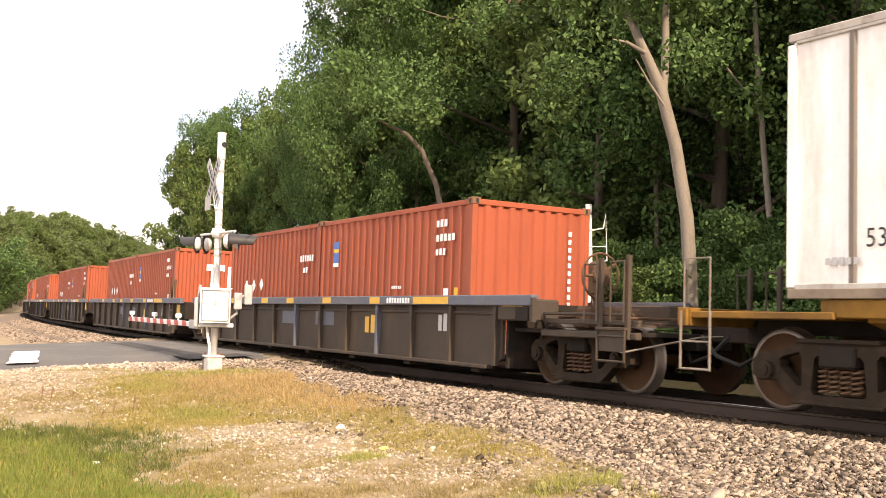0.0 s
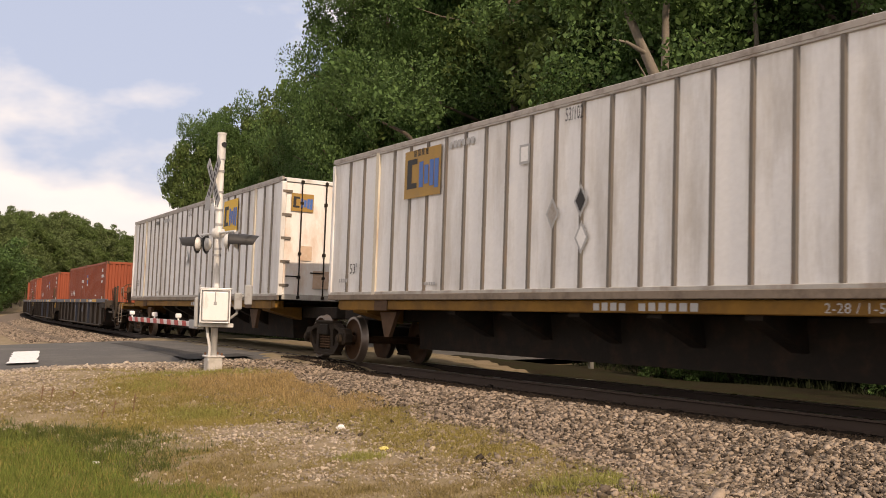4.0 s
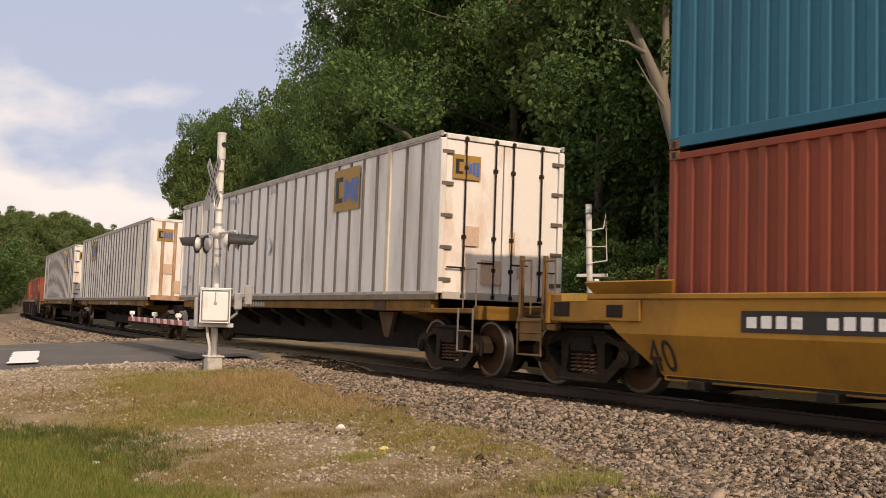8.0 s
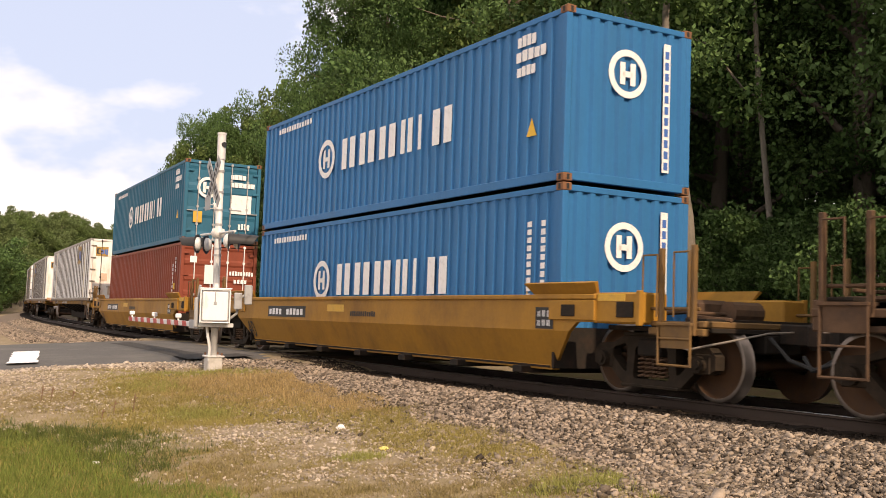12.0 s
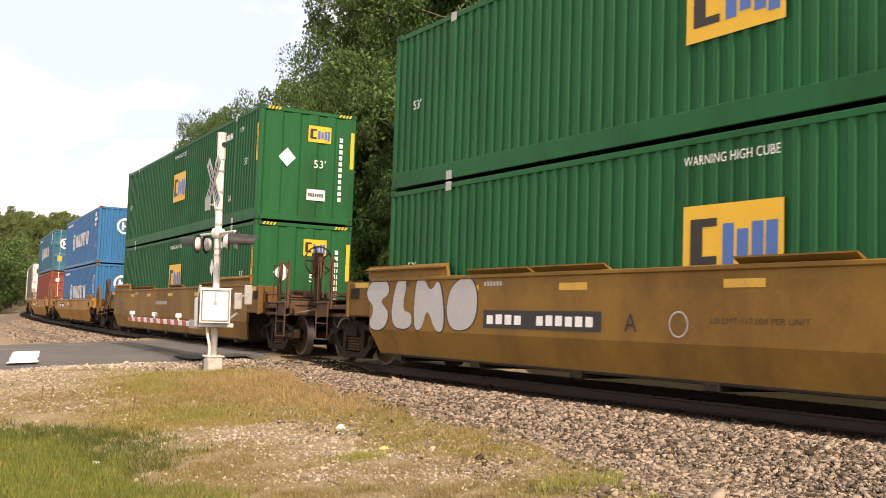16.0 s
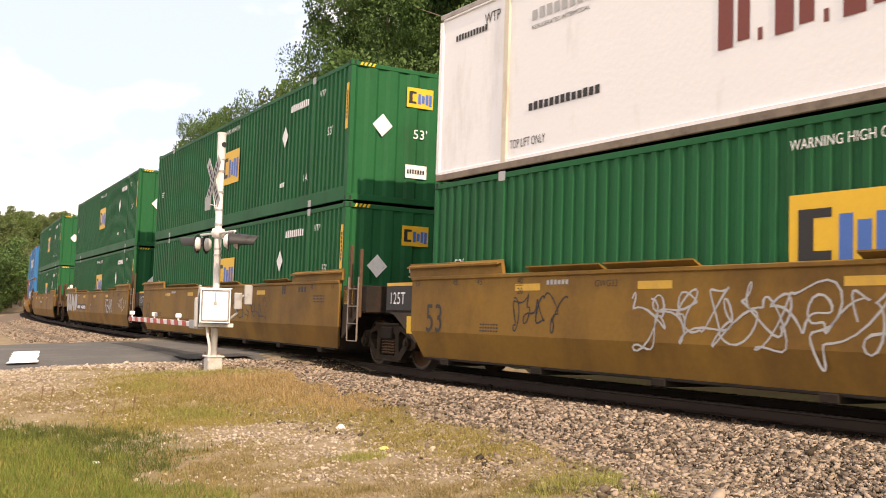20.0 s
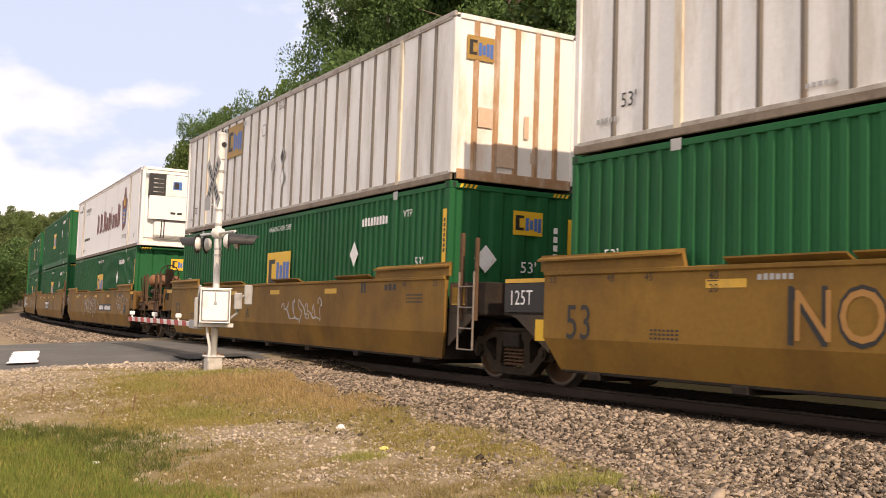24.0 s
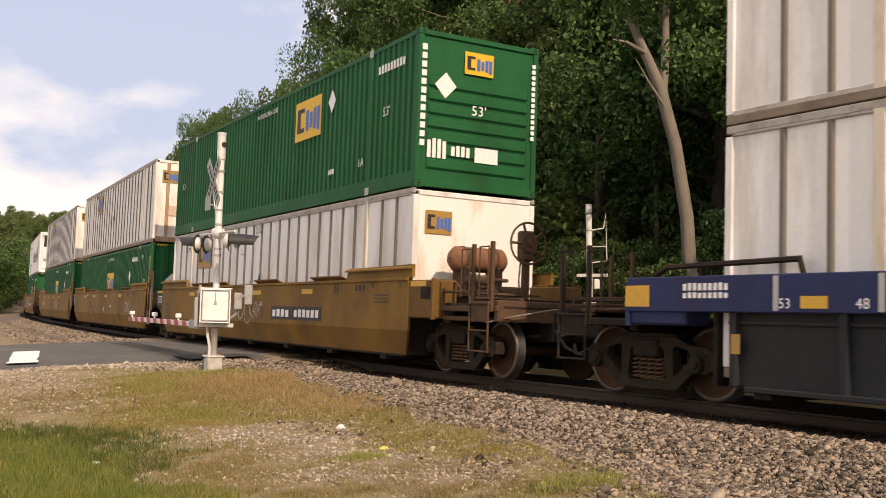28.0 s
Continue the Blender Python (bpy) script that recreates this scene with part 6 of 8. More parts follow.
    part("frame_beam", Build().soft_box(-hx - 0.42, -hx - 0.30, -1.17, 1.17, H - 0.11, H, 0.015), M["reefer"], unit)
    return b


def scrawl(face, a, z, w, h, n, mat, seed):
    """A loose line of spray paint."""
    r = random.Random(seed)
    pts = []
    for i in range(n * 26 + 1):
        u = i / (n * 26)
        ph = u * n * 2 * math.pi
        pts.append((u * w + 0.38 * w / n * math.sin(ph + seed) + 0.2 * w / n * math.sin(2.3 * ph), h / 2 + h * (0.36 + 0.14 * math.sin(seed + u * 9)) * math.cos(ph * 1.02 + 0.9 * math.sin(u * 11 + seed)) + 0.1 * h * math.sin(3.1 * ph)))
    b = Build()
    t = 0.013
    for i, (x0, y0) in enumerate(pts):
        xa, ya = pts[max(0, i - 1)]
        xb, yb = pts[min(len(pts) - 1, i + 1)]
        nn = Vector((-(yb - ya), xb - xa)).normalized() * t * r.uniform(0.7, 1.3)
        b.v += [(x0 - nn.x, y0 - nn.y, 0), (x0 + nn.x, y0 + nn.y, 0)]
    b.f = [(2 * i, 2 * i + 2, 2 * i + 3, 2 * i + 1) for i in range(len(pts) - 1)]
    face.put("graffiti", b.mesh("graffiti", M[mat]), a, z, 0.006)


def mark_long(car, k):
    s = Face(car, SIDE, (L53 / 2 + 0.30, 1.50, 0))
    W = L53 + 0.6
    for a in (3.0, 5.6, 8.6, 11.8):
        s.bar(a, 1.36, 0.6, 0.10, "orange_mark", "sill_panel", 0.004)
    s.bars(W - 3.2, 1.36, 0.25, 0.22, 2, "black_mark"); s.bars(W - 2.2, 1.40, 0.5, 0.12, 3, "black_mark")
    if k in (0, 2, 3, 4, 5, 6):
        s.text("53", 0.48, 0.48 if k != 0 else 1.1, 0.70, "black_mark", 0.8)
        for z in (0.74, 0.79, 0.84):
            s.bars(2.1, z, 0.5, 0.025, 7, "black_mark", lift=0.004)
    s.text("20", 0.10, 3.05, 1.31, "black_mark")
    s.bar(3.02, 1.435, 0.17, 0.012, "black_mark")
    s.bars(3.75, 1.44, 0.5, 0.07, 6, "grey_mark")
    for z in (1.18, 1.24, 1.30):
        s.bars(W - 1.35, z, 0.62, 0.03, 8, "black_mark", lift=0.004)
    for a, tx in ((0.12, "53"), (1.3, "48"), (2.0, "45"), (3.05, "40"), (W - 0.4, "53"), (W - 1.5, "48")):
        s.text(tx, 0.10, a, 1.46, "black_mark")
    if k == 0:
        s.bars(7.0, 1.1, 1.6, 0.12, 12, "grey_mark")
    if k == 1:
        for x, w, out in ((-0.15, 0.95, [(0.1, 0), (0.75, -0.05), (1, 0.35), (0.55, 0.6), (1, 0.75), (0.8, 1.1), (0.2, 1.05), (-0.02, 0.7), (0.4, 0.45)]), (0.78, 0.85, [(0, 0.05), (0.9, 0), (0.95, 0.35), (0.5, 0.4), (0.75, 1.05), (0.25, 1.1)]), (1.62, 1.0, [(0, 0.02), (0.3, 0.0), (0.45, 0.5), (0.75, -0.05), (1.05, 0.05), (0.85, 1.1), (0.55, 0.75), (0.3, 1.1), (0.05, 1.05)]), (2.66, 0.95, [(0.2, 0), (0.9, 0.1), (1, 0.75), (0.7, 1.1), (0.15, 0.9), (0, 0.4)])):
            pts = [(px * w, py * 0.84) for px, py in out]
            for _ in range(3):
                pts = [q for p0, p1 in zip(pts, pts[1:] + pts[:1]) for q in ((0.75 * p0[0] + 0.25 * p1[0], 0.75 * p0[1] + 0.25 * p1[1]), (0.25 * p0[0] + 0.75 * p1[0], 0.25 * p0[1] + 0.75 * p1[1]))]
            s.shape("graffiti", [(px * 1.06 - 0.03, py * 1.05 - 0.02) for px, py in pts], x, 0.71, "black_mark", 0.005)
            s.shape("graffiti", pts, x, 0.71, "grey_mark", 0.009)
        s.bar(3.75, 0.80, 2.75, 0.27, "black_mark", "number_plate", 0.004); s.bars(3.85, 0.86, 0.95, 0.15, 4); s.bars(5.1, 0.86, 1.3, 0.15, 6)
        s.text("FEAR", 0.62, 11.8, 0.72, "black_mark", 0.86, lift=0.005); s.text("FEAR", 0.57, 11.85, 0.745, "grey_mark", 0.9, lift=0.008)
        scrawl(s, 14.8, 0.85, 1.6, 0.5, 4, "grey_mark", 3); scrawl(s, 11.8, 0.74, 1.8, 0.5, 5, "black_mark", 33)
    if k == 2:
        s.bar(7.04, 0.72, 2.3, 0.5, "black_mark", "logo_panel", 0.004)
        for x, w in ((0.15, 0.55), (0.8, 0.55), (1.5, 0.65)):
            s.bar(7.04 + x, 1.02, w, 0.12, lift=0.008)
            s.bar(7.04 + x + w * 0.34, 0.78, w * 0.32, 0.22, lift=0.008)
        scrawl(s, 10.0, 0.75, 2.6, 0.5, 6, "black_mark", 5)
    if k == 3:
        s.text("GWG33", 0.09, 4.78, 1.40, "black_mark")
        scrawl(s, 2.9, 0.78, 1.2, 0.55, 4, "black_mark", 7); scrawl(s, 5.6, 0.55, 3.9, 0.85, 6, "grey_mark", 8)
        s.bar(9.95, 0.80, 3.0, 0.29, "black_mark", "number_plate", 0.004); s.bars(10.05, 0.86, 1.1, 0.17, 4); s.bars(11.4, 0.86, 1.45, 0.17, 6)
        scrawl(s, 14.2, 0.78, 2.0, 0.7, 4, "grey_mark", 9); scrawl(s, 5.6, 0.75, 3.2, 0.65, 7, "grey_mark", 10)
        s.bar(15.7, 0.75, 0.42, 0.3, "black_mark", "stencil_plate", 0.006)
    if k == 4:
        scrawl(s, 9.5, 0.75, 2.2, 0.5, 6, "grey_mark", 11); s.bars(3.0, 0.95, 0.5, 0.2, 3, "white_mark")
    if k == 5:
        s.text("NOPE", 0.66, 4.1, 0.74, "black_mark", 0.85, lift=0.005); s.text("NOPE", 0.56, 4.2, 0.79, "sill_tan", 0.90, lift=0.008)
        scrawl(s, 10.8, 0.75, 0.5, 0.7, 2, "black_mark", 12); scrawl(s, 13.3, 0.76, 0.9, 0.45, 4, "grey_mark", 13)
        s.bar(8.4, 0.8, 0.22, 0.17, "grey_mark"); s.bar(9.9, 0.95, 0.4, 0.1, "grey_mark")
    if k == 6:
        s.text("B", 0.24, 9.25, 0.82, "black_mark"); s.bar(9.95, 0.80, 3.0, 0.29, "black_mark", "number_plate", 0.004); s.bars(10.05, 0.86, 1.1, 0.17, 4); s.bars(11.4, 0.86, 1.45, 0.17, 6)
        scrawl(s, 4.5, 0.8, 1.4, 0.4, 4, "grey_mark", 15); scrawl(s, 7.0, 0.7, 2.2, 0.6, 6, "grey_mark", 16)
    if k in (1, 4):
        s.text("A", 0.24, 6.95, 0.82, "black_mark")
    if k == 1:
        s.text("LD LMT 117,000 PER UNIT", 0.07, 8.4, 0.95, "black_mark", 1.2)
        s.ring(7.9, 0.93, 0.14, 0.16, "grey_mark")
    if k in (2, 3, 5, 6):
        f = Face(car, SIDE, (L53 / 2 + 1.40, 1.40, 0))
        f.bar(0.05, 1.05, 0.95, 0.42, "black_mark", "number_plate", 0.012); f.text("125T", 0.22, 0.16, 1.16, "white_mark", 0.85, lift=0.016); f.bar(0.05, 1.48, 0.95, 0.06, "orange_mark", "sill_panel", 0.012)


make_train()


# ---- crossing signal beside the road ----


def make_mast():
    base = rail_point(8.55, 3.35)
    base.z -= 0.215
    yaw = rail_heading(8.5)
    # X across the rails away from the camera, Y along the line
    root = empty("crossing_signal", "white aluminium crossing signal mast with flashing lights and lowered gate", "crossing signal", at=Matrix.Translation(base) @ Matrix.Rotation(yaw, 4, "Z") @ pose(0, 0, 0, 0, 1.6, 0))
    part("foundation", Build().soft_box(-0.15, 0.15, -0.16, 0.16, -0.40, 0.36, 0.025), M["concrete"], root, "pale concrete footing")
    flange = part("base_flange", Build().soft_box(-0.18, 0.18, -0.18, 0.18, 0.36, 0.40, 0.01), M["mast"], root)
    for sx in (1, -1):
        for sy in (1, -1):
            part("bolt", Build().cyl((sx * 0.13, sy * 0.13, 0.40), (sx * 0.13, sy * 0.13, 0.45), 0.018, 6), M["rust"], flange)
    pole = part("pole", Build().cyl((0, 0, 0.3), (0, 0, 4.80), 0.070, 18), M["mast"], root, smooth=True)
    for z in (0.95, 2.42, 2.55, 3.05, 3.35, 3.72, 4.15, 4.42):
        part("band", Build().cyl((0, 0, z), (0, 0, z + 0.045), 0.079, 18), M["grey_paint"], pole)
    part("bell_cap", Build().cyl((0, 0, 4.42), (0, 0, 4.93), 0.086, 18).cyl((0, 0, 4.93), (0, 0, 4.97), 0.095, 18), M["mast"], root)
    part("cap_opening", Build().cyl((0.02, -0.06, 4.72), (0.03, -0.093, 4.72), 0.055, 14), M["hood"], root)
    # crossed boards, facing along the road; the grey puts their back's shade into colour
    for k, a in enumerate((48, -48)):
        m = pose(-0.11 - 0.015 * k, 0.10, 3.95, a, 0, 0)
        board = part("crossbuck_board", Build().soft_box(-0.006, 0.006, -0.61, 0.61, -0.115, 0.115, 0.002), M["grey_paint"], root, "weathered crossbuck board, its back greyed for shade", at=m)
        f = Build()
        for j in range(8):
            y = -0.48 + j * 0.125
            f.add([(-0.009, y, -0.06), (-0.009, y + 0.075, -0.06), (-0.009, y + 0.075, 0.06), (-0.009, y, 0.06)], [(0, 1, 2, 3)])
        part("marking", f, M["black_mark"], board)
    part("crossbuck_bracket", Build().soft_box(-0.12, -0.05, -0.02, 0.16, 3.9, 4.05, 0.01), M["mast"], root)
    part("track_sign", Build().soft_box(-0.135, -0.125, 0.2, 0.56, 3.38, 3.66, 0.003), M["grey_paint"], root, "small grey sign under the crossbuck")
    part("sign_strut", Build().pipe([(-0.05, 0, 3.45), (-0.12, 0.25, 3.5)], 0.012, 6).pipe([(-0.05, 0, 3.2), (-0.12, 0.2, 3.95)], 0.012, 6), M["mast"], root)
    # light arm and four lamps
    z = 2.78
    part("light_arm", Build().cyl((0, -1.06, z + 0.12), (0, 1.18, z + 0.12), 0.026, 10), M["mast"], root)
    part("junction_box", Build().revolve([(-0.1, 0.02), (-0.09, 0.12), (0.0, 0.15), (0.09, 0.12), (0.1, 0.02)], "z", 14, (0, 0, z + 0.12)), M["mast"], root, smooth=True)
    n = 14
    for y, turn in ((1.12, 140), (-1.0, -20)):
        part("lamp_hanger", Build().cyl((0, y, z + 0.12), (0, y, z + 0.02), 0.02, 8).soft_box(-0.16, 0.16, y - 0.02, y + 0.02, z + 0.0, z + 0.05, 0.006), M["mast"], root)
        for x in (-0.10, 0.10):
            lamp = part("flashing_light", Build().revolve([(0.0, 0.15), (-0.04, 0.145), (-0.09, 0.10), (-0.11, 0.02)], "x", 22), M["mast"], root, "round flashing light with a black hood", at=pose(x, y, z - 0.08, 0, 0, turn), smooth=True)
            part("background_disc", Build().revolve([(0.004, 0.0), (0.004, 0.20), (-0.004, 0.205), (-0.012, 0.15)], "x", 24), M["hood"], lamp)
            part("lens", Build().revolve([(0.045, 0.0), (0.03, 0.08), (0.008, 0.14)], "x", 20), M["lens"], lamp, smooth=True)
            hb = Build()
            for j in range(n + 1):
                a = radians(-20 + 220 * j / n)
                reach = 0.42 - 0.14 * abs(j - n / 2) / (n / 2)
                for q in (0.01, reach):
                    rr = 0.16 - 0.03 * (q > 0.1)
                    hb.v.append((q, rr * math.cos(a), rr * math.sin(a)))
            hb.f = [(2 * j, 2 * j + 1, 2 * j + 3, 2 * j + 2) for j in range(n)]
            part("hood", hb, M["hood"], lamp, smooth=True)
    # gate mechanism
    mech = part("gate_mechanism", Build().soft_box(-0.29, 0.29, -0.2, 0.2, 0.0, 0.68, 0.035), M["grey_paint"], root, "white painted gate mechanism case with a hinged door", at=pose(-0.06, -0.22, 1.07, 0, 0, -math.degrees(yaw) + 9))
    part("case_door", Build().soft_box(-0.25, 0.25, -0.235, -0.195, 0.045, 0.625, 0.02), M["case"], mech)
    part("rim", Build().soft_box(-0.30, -0.275, -0.225, -0.19, 0.0, 0.68, 0.008).soft_box(0.275, 0.30, -0.225, -0.19, 0.0, 0.68, 0.008).soft_box(-0.275, 0.275, -0.225, -0.19, 0.655, 0.68, 0.008).soft_box(-0.275, 0.275, -0.225, -0.19, 0.0, 0.025, 0.008), M["case"], mech)
    part("hasp", Build().soft_box(-0.012, 0.012, -0.24, -0.22, 0.42, 0.62, 0.004).soft_box(-0.03, 0.03, -0.25, -0.22, 0.36, 0.43, 0.01), M["grey_paint"], mech)
    part("case_lid", Build().soft_box(-0.31, 0.31, -0.23, 0.22, 0.675, 0.705, 0.01), M["case"], mech)
    part("shaft_arm", Build().soft_box(-0.42, -0.34, -0.1, 0.12, -0.1, 0.5, 0.02), M["grey_paint"], mech)
    part("counterweight", Build().soft_box(0.36, 0.52, -0.16, 0.0, 0.28, 0.62, 0.02), M["grey_paint"], mech, "grey steel counterweight plate")
    part("counterweight", Build().soft_box(0.56, 0.72, -0.1, 0.04, 0.38, 0.78, 0.02), M["grey_paint"], mech, "grey steel counterweight plate")
    part("counterweight_arm", Build().pipe([(0.3, 0.0, 0.1), (0.42, -0.02, 0.2), (0.46, -0.05, 0.5), (0.62, -0.02, 0.6)], 0.028, 8), M["grey_paint"], mech)
    part("bracket", Build().soft_box(-0.42, 0.36, -0.06, 0.1, -0.09, -0.01, 0.01), M["mast"], mech)
    part("conduit", Build().pipe([(-0.18, -0.05, 1.0), (-0.16, -0.08, 0.8), (-0.12, -0.12, 0.55), (-0.14, -0.12, 0.3)], 0.03, 8), M["mast"], root)
    # the lowered arm across the road
    zz = 0.92
    arm = part("gate_arm", Build().soft_box(-0.32, -0.28, 0.35, 6.1, zz - 0.055, zz + 0.055, 0.01), M["mast"], root, "white gate arm with red stripes", at=pose(0, 0, 0.10, -1.0))
    for k in range(9):
        y = 0.9 + k * 0.6
        part("stripe", Build().prism([(y, zz - 0.056), (y + 0.3, zz - 0.056), (y + 0.36, zz + 0.056), (y + 0.06, zz + 0.056)], "x", -0.324, -0.3205), M["red_mark"], arm)
    for y in (1.6, 3.6, 5.8):
        part("arm_lamp", Build().cyl((-0.3, y, zz + 0.055), (-0.3, y, zz + 0.12), 0.02, 8).soft_box(-0.36, -0.24, y - 0.05, y + 0.05, zz + 0.1, zz + 0.2, 0.02), M["case"], arm)
    part("arm_mount", Build().soft_box(-0.36, -0.25, -0.1, 0.6, zz - 0.09, zz + 0.09, 0.015), M["grey_paint"], arm)
    part("push_rod", Build().pipe([(-0.3, 0.3, zz + 0.3), (-0.3, 0.1, zz + 0.9)], 0.03, 8), M["grey_paint"], root)


def make_far_pole():
    p = rail_point(8.05, -6.0)
    p.z = float(ground_level([p.x], [p.y])[0])
    root = empty("signal_pole", "slender white pole with brackets and a wire loop beyond the track", "pole", at=Matrix.Translation(p) @ pose(0, 0, 0, 0, -0.9, 0))
    top = rail_point(8.05).z + 3.62 - p.z
    part("pole", Build().cyl((0, 0, -0.2), (0, 0, top), 0.075, 14), M["mast"], root, smooth=True)
    for k in range(5):
        part("band", Build().cyl((0, 0, top - 0.25 - k * 0.42), (0, 0, top - 0.21 - k * 0.42), 0.082, 14), M["grey_paint"], root)
    part("bracket", Build().soft_box(-0.32, 0.45, -0.03, 0.03, top - 1.80, top - 1.72, 0.01), M["mast"], root)
    part("wire_loop", Build().pipe([(0.05, 0, top - 0.65), (0.36, 0, top - 0.6), (0.42, 0, top - 0.25), (0.43, 0, top - 1.4), (0.05, 0, top - 1.45)], 0.018, 6).pipe([(0.05, 0, top - 1.05), (0.42, 0, top - 1.05)], 0.014, 6), M["mast"], root)
    part("meter_box", Build().soft_box(0.10, 0.24, -0.08, 0.06, top - 2.1, top - 1.85, 0.02), M["case"], root)
    part("lower_box", Build().soft_box(-0.2, 0.14, -0.14, 0.1, top - 2.9, top - 2.35, 0.02), M["case"], root)


make_mast()
make_far_pole()

# ---- trees ----


def tube(verts, faces, pts, radii, n=8):
    """Adds a bending, tapering limb."""
    base = len(verts)
    for i, (p, r) in enumerate(zip(pts, radii)):
        d = (pts[min(i + 1, len(pts) - 1)] - pts[max(i - 1, 0)])
        d = d / (np.linalg.norm(d) + 1e-9)
        a = np.cross(d, [0.3, 0.9, 0.1])
        a /= np.linalg.norm(a) + 1e-9
        b = np.cross(d, a)
        for k in range(n):
            t = 2 * math.pi * k / n
            verts.append(p + r * (math.cos(t) * a + math.sin(t) * b))
    for i in range(len(pts) - 1):
        for k in range(n):
            faces.append((base + i * n + k, base + i * n + (k + 1) % n, base + (i + 1) * n + (k + 1) % n, base + (i + 1) * n + k))


def leaf_cloud(centres, radii, per, size, rng, flat=0.8):
    """Leaves round clump centres: small bent rhombs."""
    n = len(centres) * per
    c = np.repeat(centres, per, 0)
    r = np.repeat(radii, per)
    d = rng.normal(size=(n, 3))
    d /= np.linalg.norm(d, axis=1)[:, None]
    rad = r * rng.uniform(0.25, 1.0, n) ** 0.5
    p = c + d * rad[:, None] * np.array([1, 1, flat])
    u = rng.normal(size=(n, 3)) + d * 0.3
    u[:, 2] -= 0.25
    u /= np.linalg.norm(u, axis=1)[:, None]
    w = np.cross(u, rng.normal(size=(n, 3)) + np.array([0, 0, 1.0]))
    w /= np.linalg.norm(w, axis=1)[:, None] + 1e-9
    s = size * rng.uniform(0.6, 1.35, n)[:, None]
    v = np.stack([p - u * s * 0.6, p + w * s * 0.36, p + u * s * 0.6, p - w * s * 0.36], 1).reshape(-1, 3)
    f = np.arange(n * 4).reshape(n, 4)
    return v, f


def tree_model(name, seed, height, spread, low, clumps, per, size, leaf, bark="bark", trunk_r=0.22, label="", narrow=1.0):
    """A tapered trunk with limbs, and a crown of leaf clumps at the limbs' ends and along them."""
    rng = np.random.default_rng(seed)
    root = empty(name, label, "tree", "trees of the wood")
    verts, faces = [], []
    lean = rng.normal(0, 0.03, 2)
    hs = np.linspace(-0.3, height * 0.92, 9)
    wob = np.cumsum(rng.normal(0, 0.10, (9, 2)), 0)
    pts = np.stack([lean[0] * hs + wob[:, 0], lean[1] * hs + wob[:, 1], hs], 1)
    tube(verts, faces, pts, trunk_r * np.linspace(1.15, 0.12, 9), 10)
    ends, rr = [], []
    nl = 16
    for i in range(nl):
        u = (i + 0.5) / nl
        z0 = height * (low + (0.9 - low) * u)
        p0 = np.array([np.interp(z0, hs, pts[:, 0]), np.interp(z0, hs, pts[:, 1]), z0])
        a = 2.4 * i + rng.uniform(-.4, .4)
        reach = spread * (0.55 + 0.6 * math.sin(math.pi * min(1, 0.15 + 0.85 * u)) ** 0.8) * rng.uniform(0.7, 1.1) * (1 - 0.35 * u)
        rise = reach * rng.uniform(0.15, 0.7)
        q = np.array([math.cos(a) * reach, math.sin(a) * reach, rise])
        bend = rng.normal(0, 0.12 * reach, 3)
        lp = np.stack([p0, p0 + 0.35 * q + bend * 0.6, p0 + 0.7 * q + bend, p0 + q + bend * 0.5])
        tube(verts, faces, lp, trunk_r * (0.42 - 0.2 * u) * np.array([1, 0.7, 0.45, 0.12]), 6)
        for t in (0.45, 0.7, 0.95, 1.1):
            ends.append(p0 + t * q + bend * 0.6 + rng.normal(0, 0.12 * spread, 3))
            rr.append(rng.uniform(0.16, 0.30) * spread)
    while len(ends) < clumps:
        u = rng.uniform(0, 1)
        a = rng.uniform(0, 2 * math.pi)
        ra = spread * rng.uniform(0.3, 1.0) * (0.65 + 0.45 * math.sin(math.pi * min(1, 0.1 + 0.9 * u)))
        ra *= 1 - 0.45 * max(0, u - 0.6) / 0.4
        ends.append(np.array([math.cos(a) * ra, math.sin(a) * ra, height * (low * 0.7 + (1.02 - low * 0.7) * u)]))
        rr.append(rng.uniform(0.13, 0.27) * spread)
    ends, rr = np.array(ends), np.array(rr)
    v, f = leaf_cloud(ends, rr, per, size, rng)
    tr = new("trunk", big_mesh("trunk", np.array(verts), np.array(faces), M[bark], True))
    tr.parent = root
    cr = new("crown", big_mesh("crown", v, f, leaf))
    cr.parent = root
    return root


def place_tree(model, x, y, turn, k, wide=1.0):
    z = float(ground_level([x], [y])[0]) - 0.05
    m = Matrix.Translation((x, y, z)) @ Matrix.Rotation(turn, 4, "Z")
    ob = copy_thing(model, m)
    ob.scale = (k * wide, k * wide, k)
    return ob


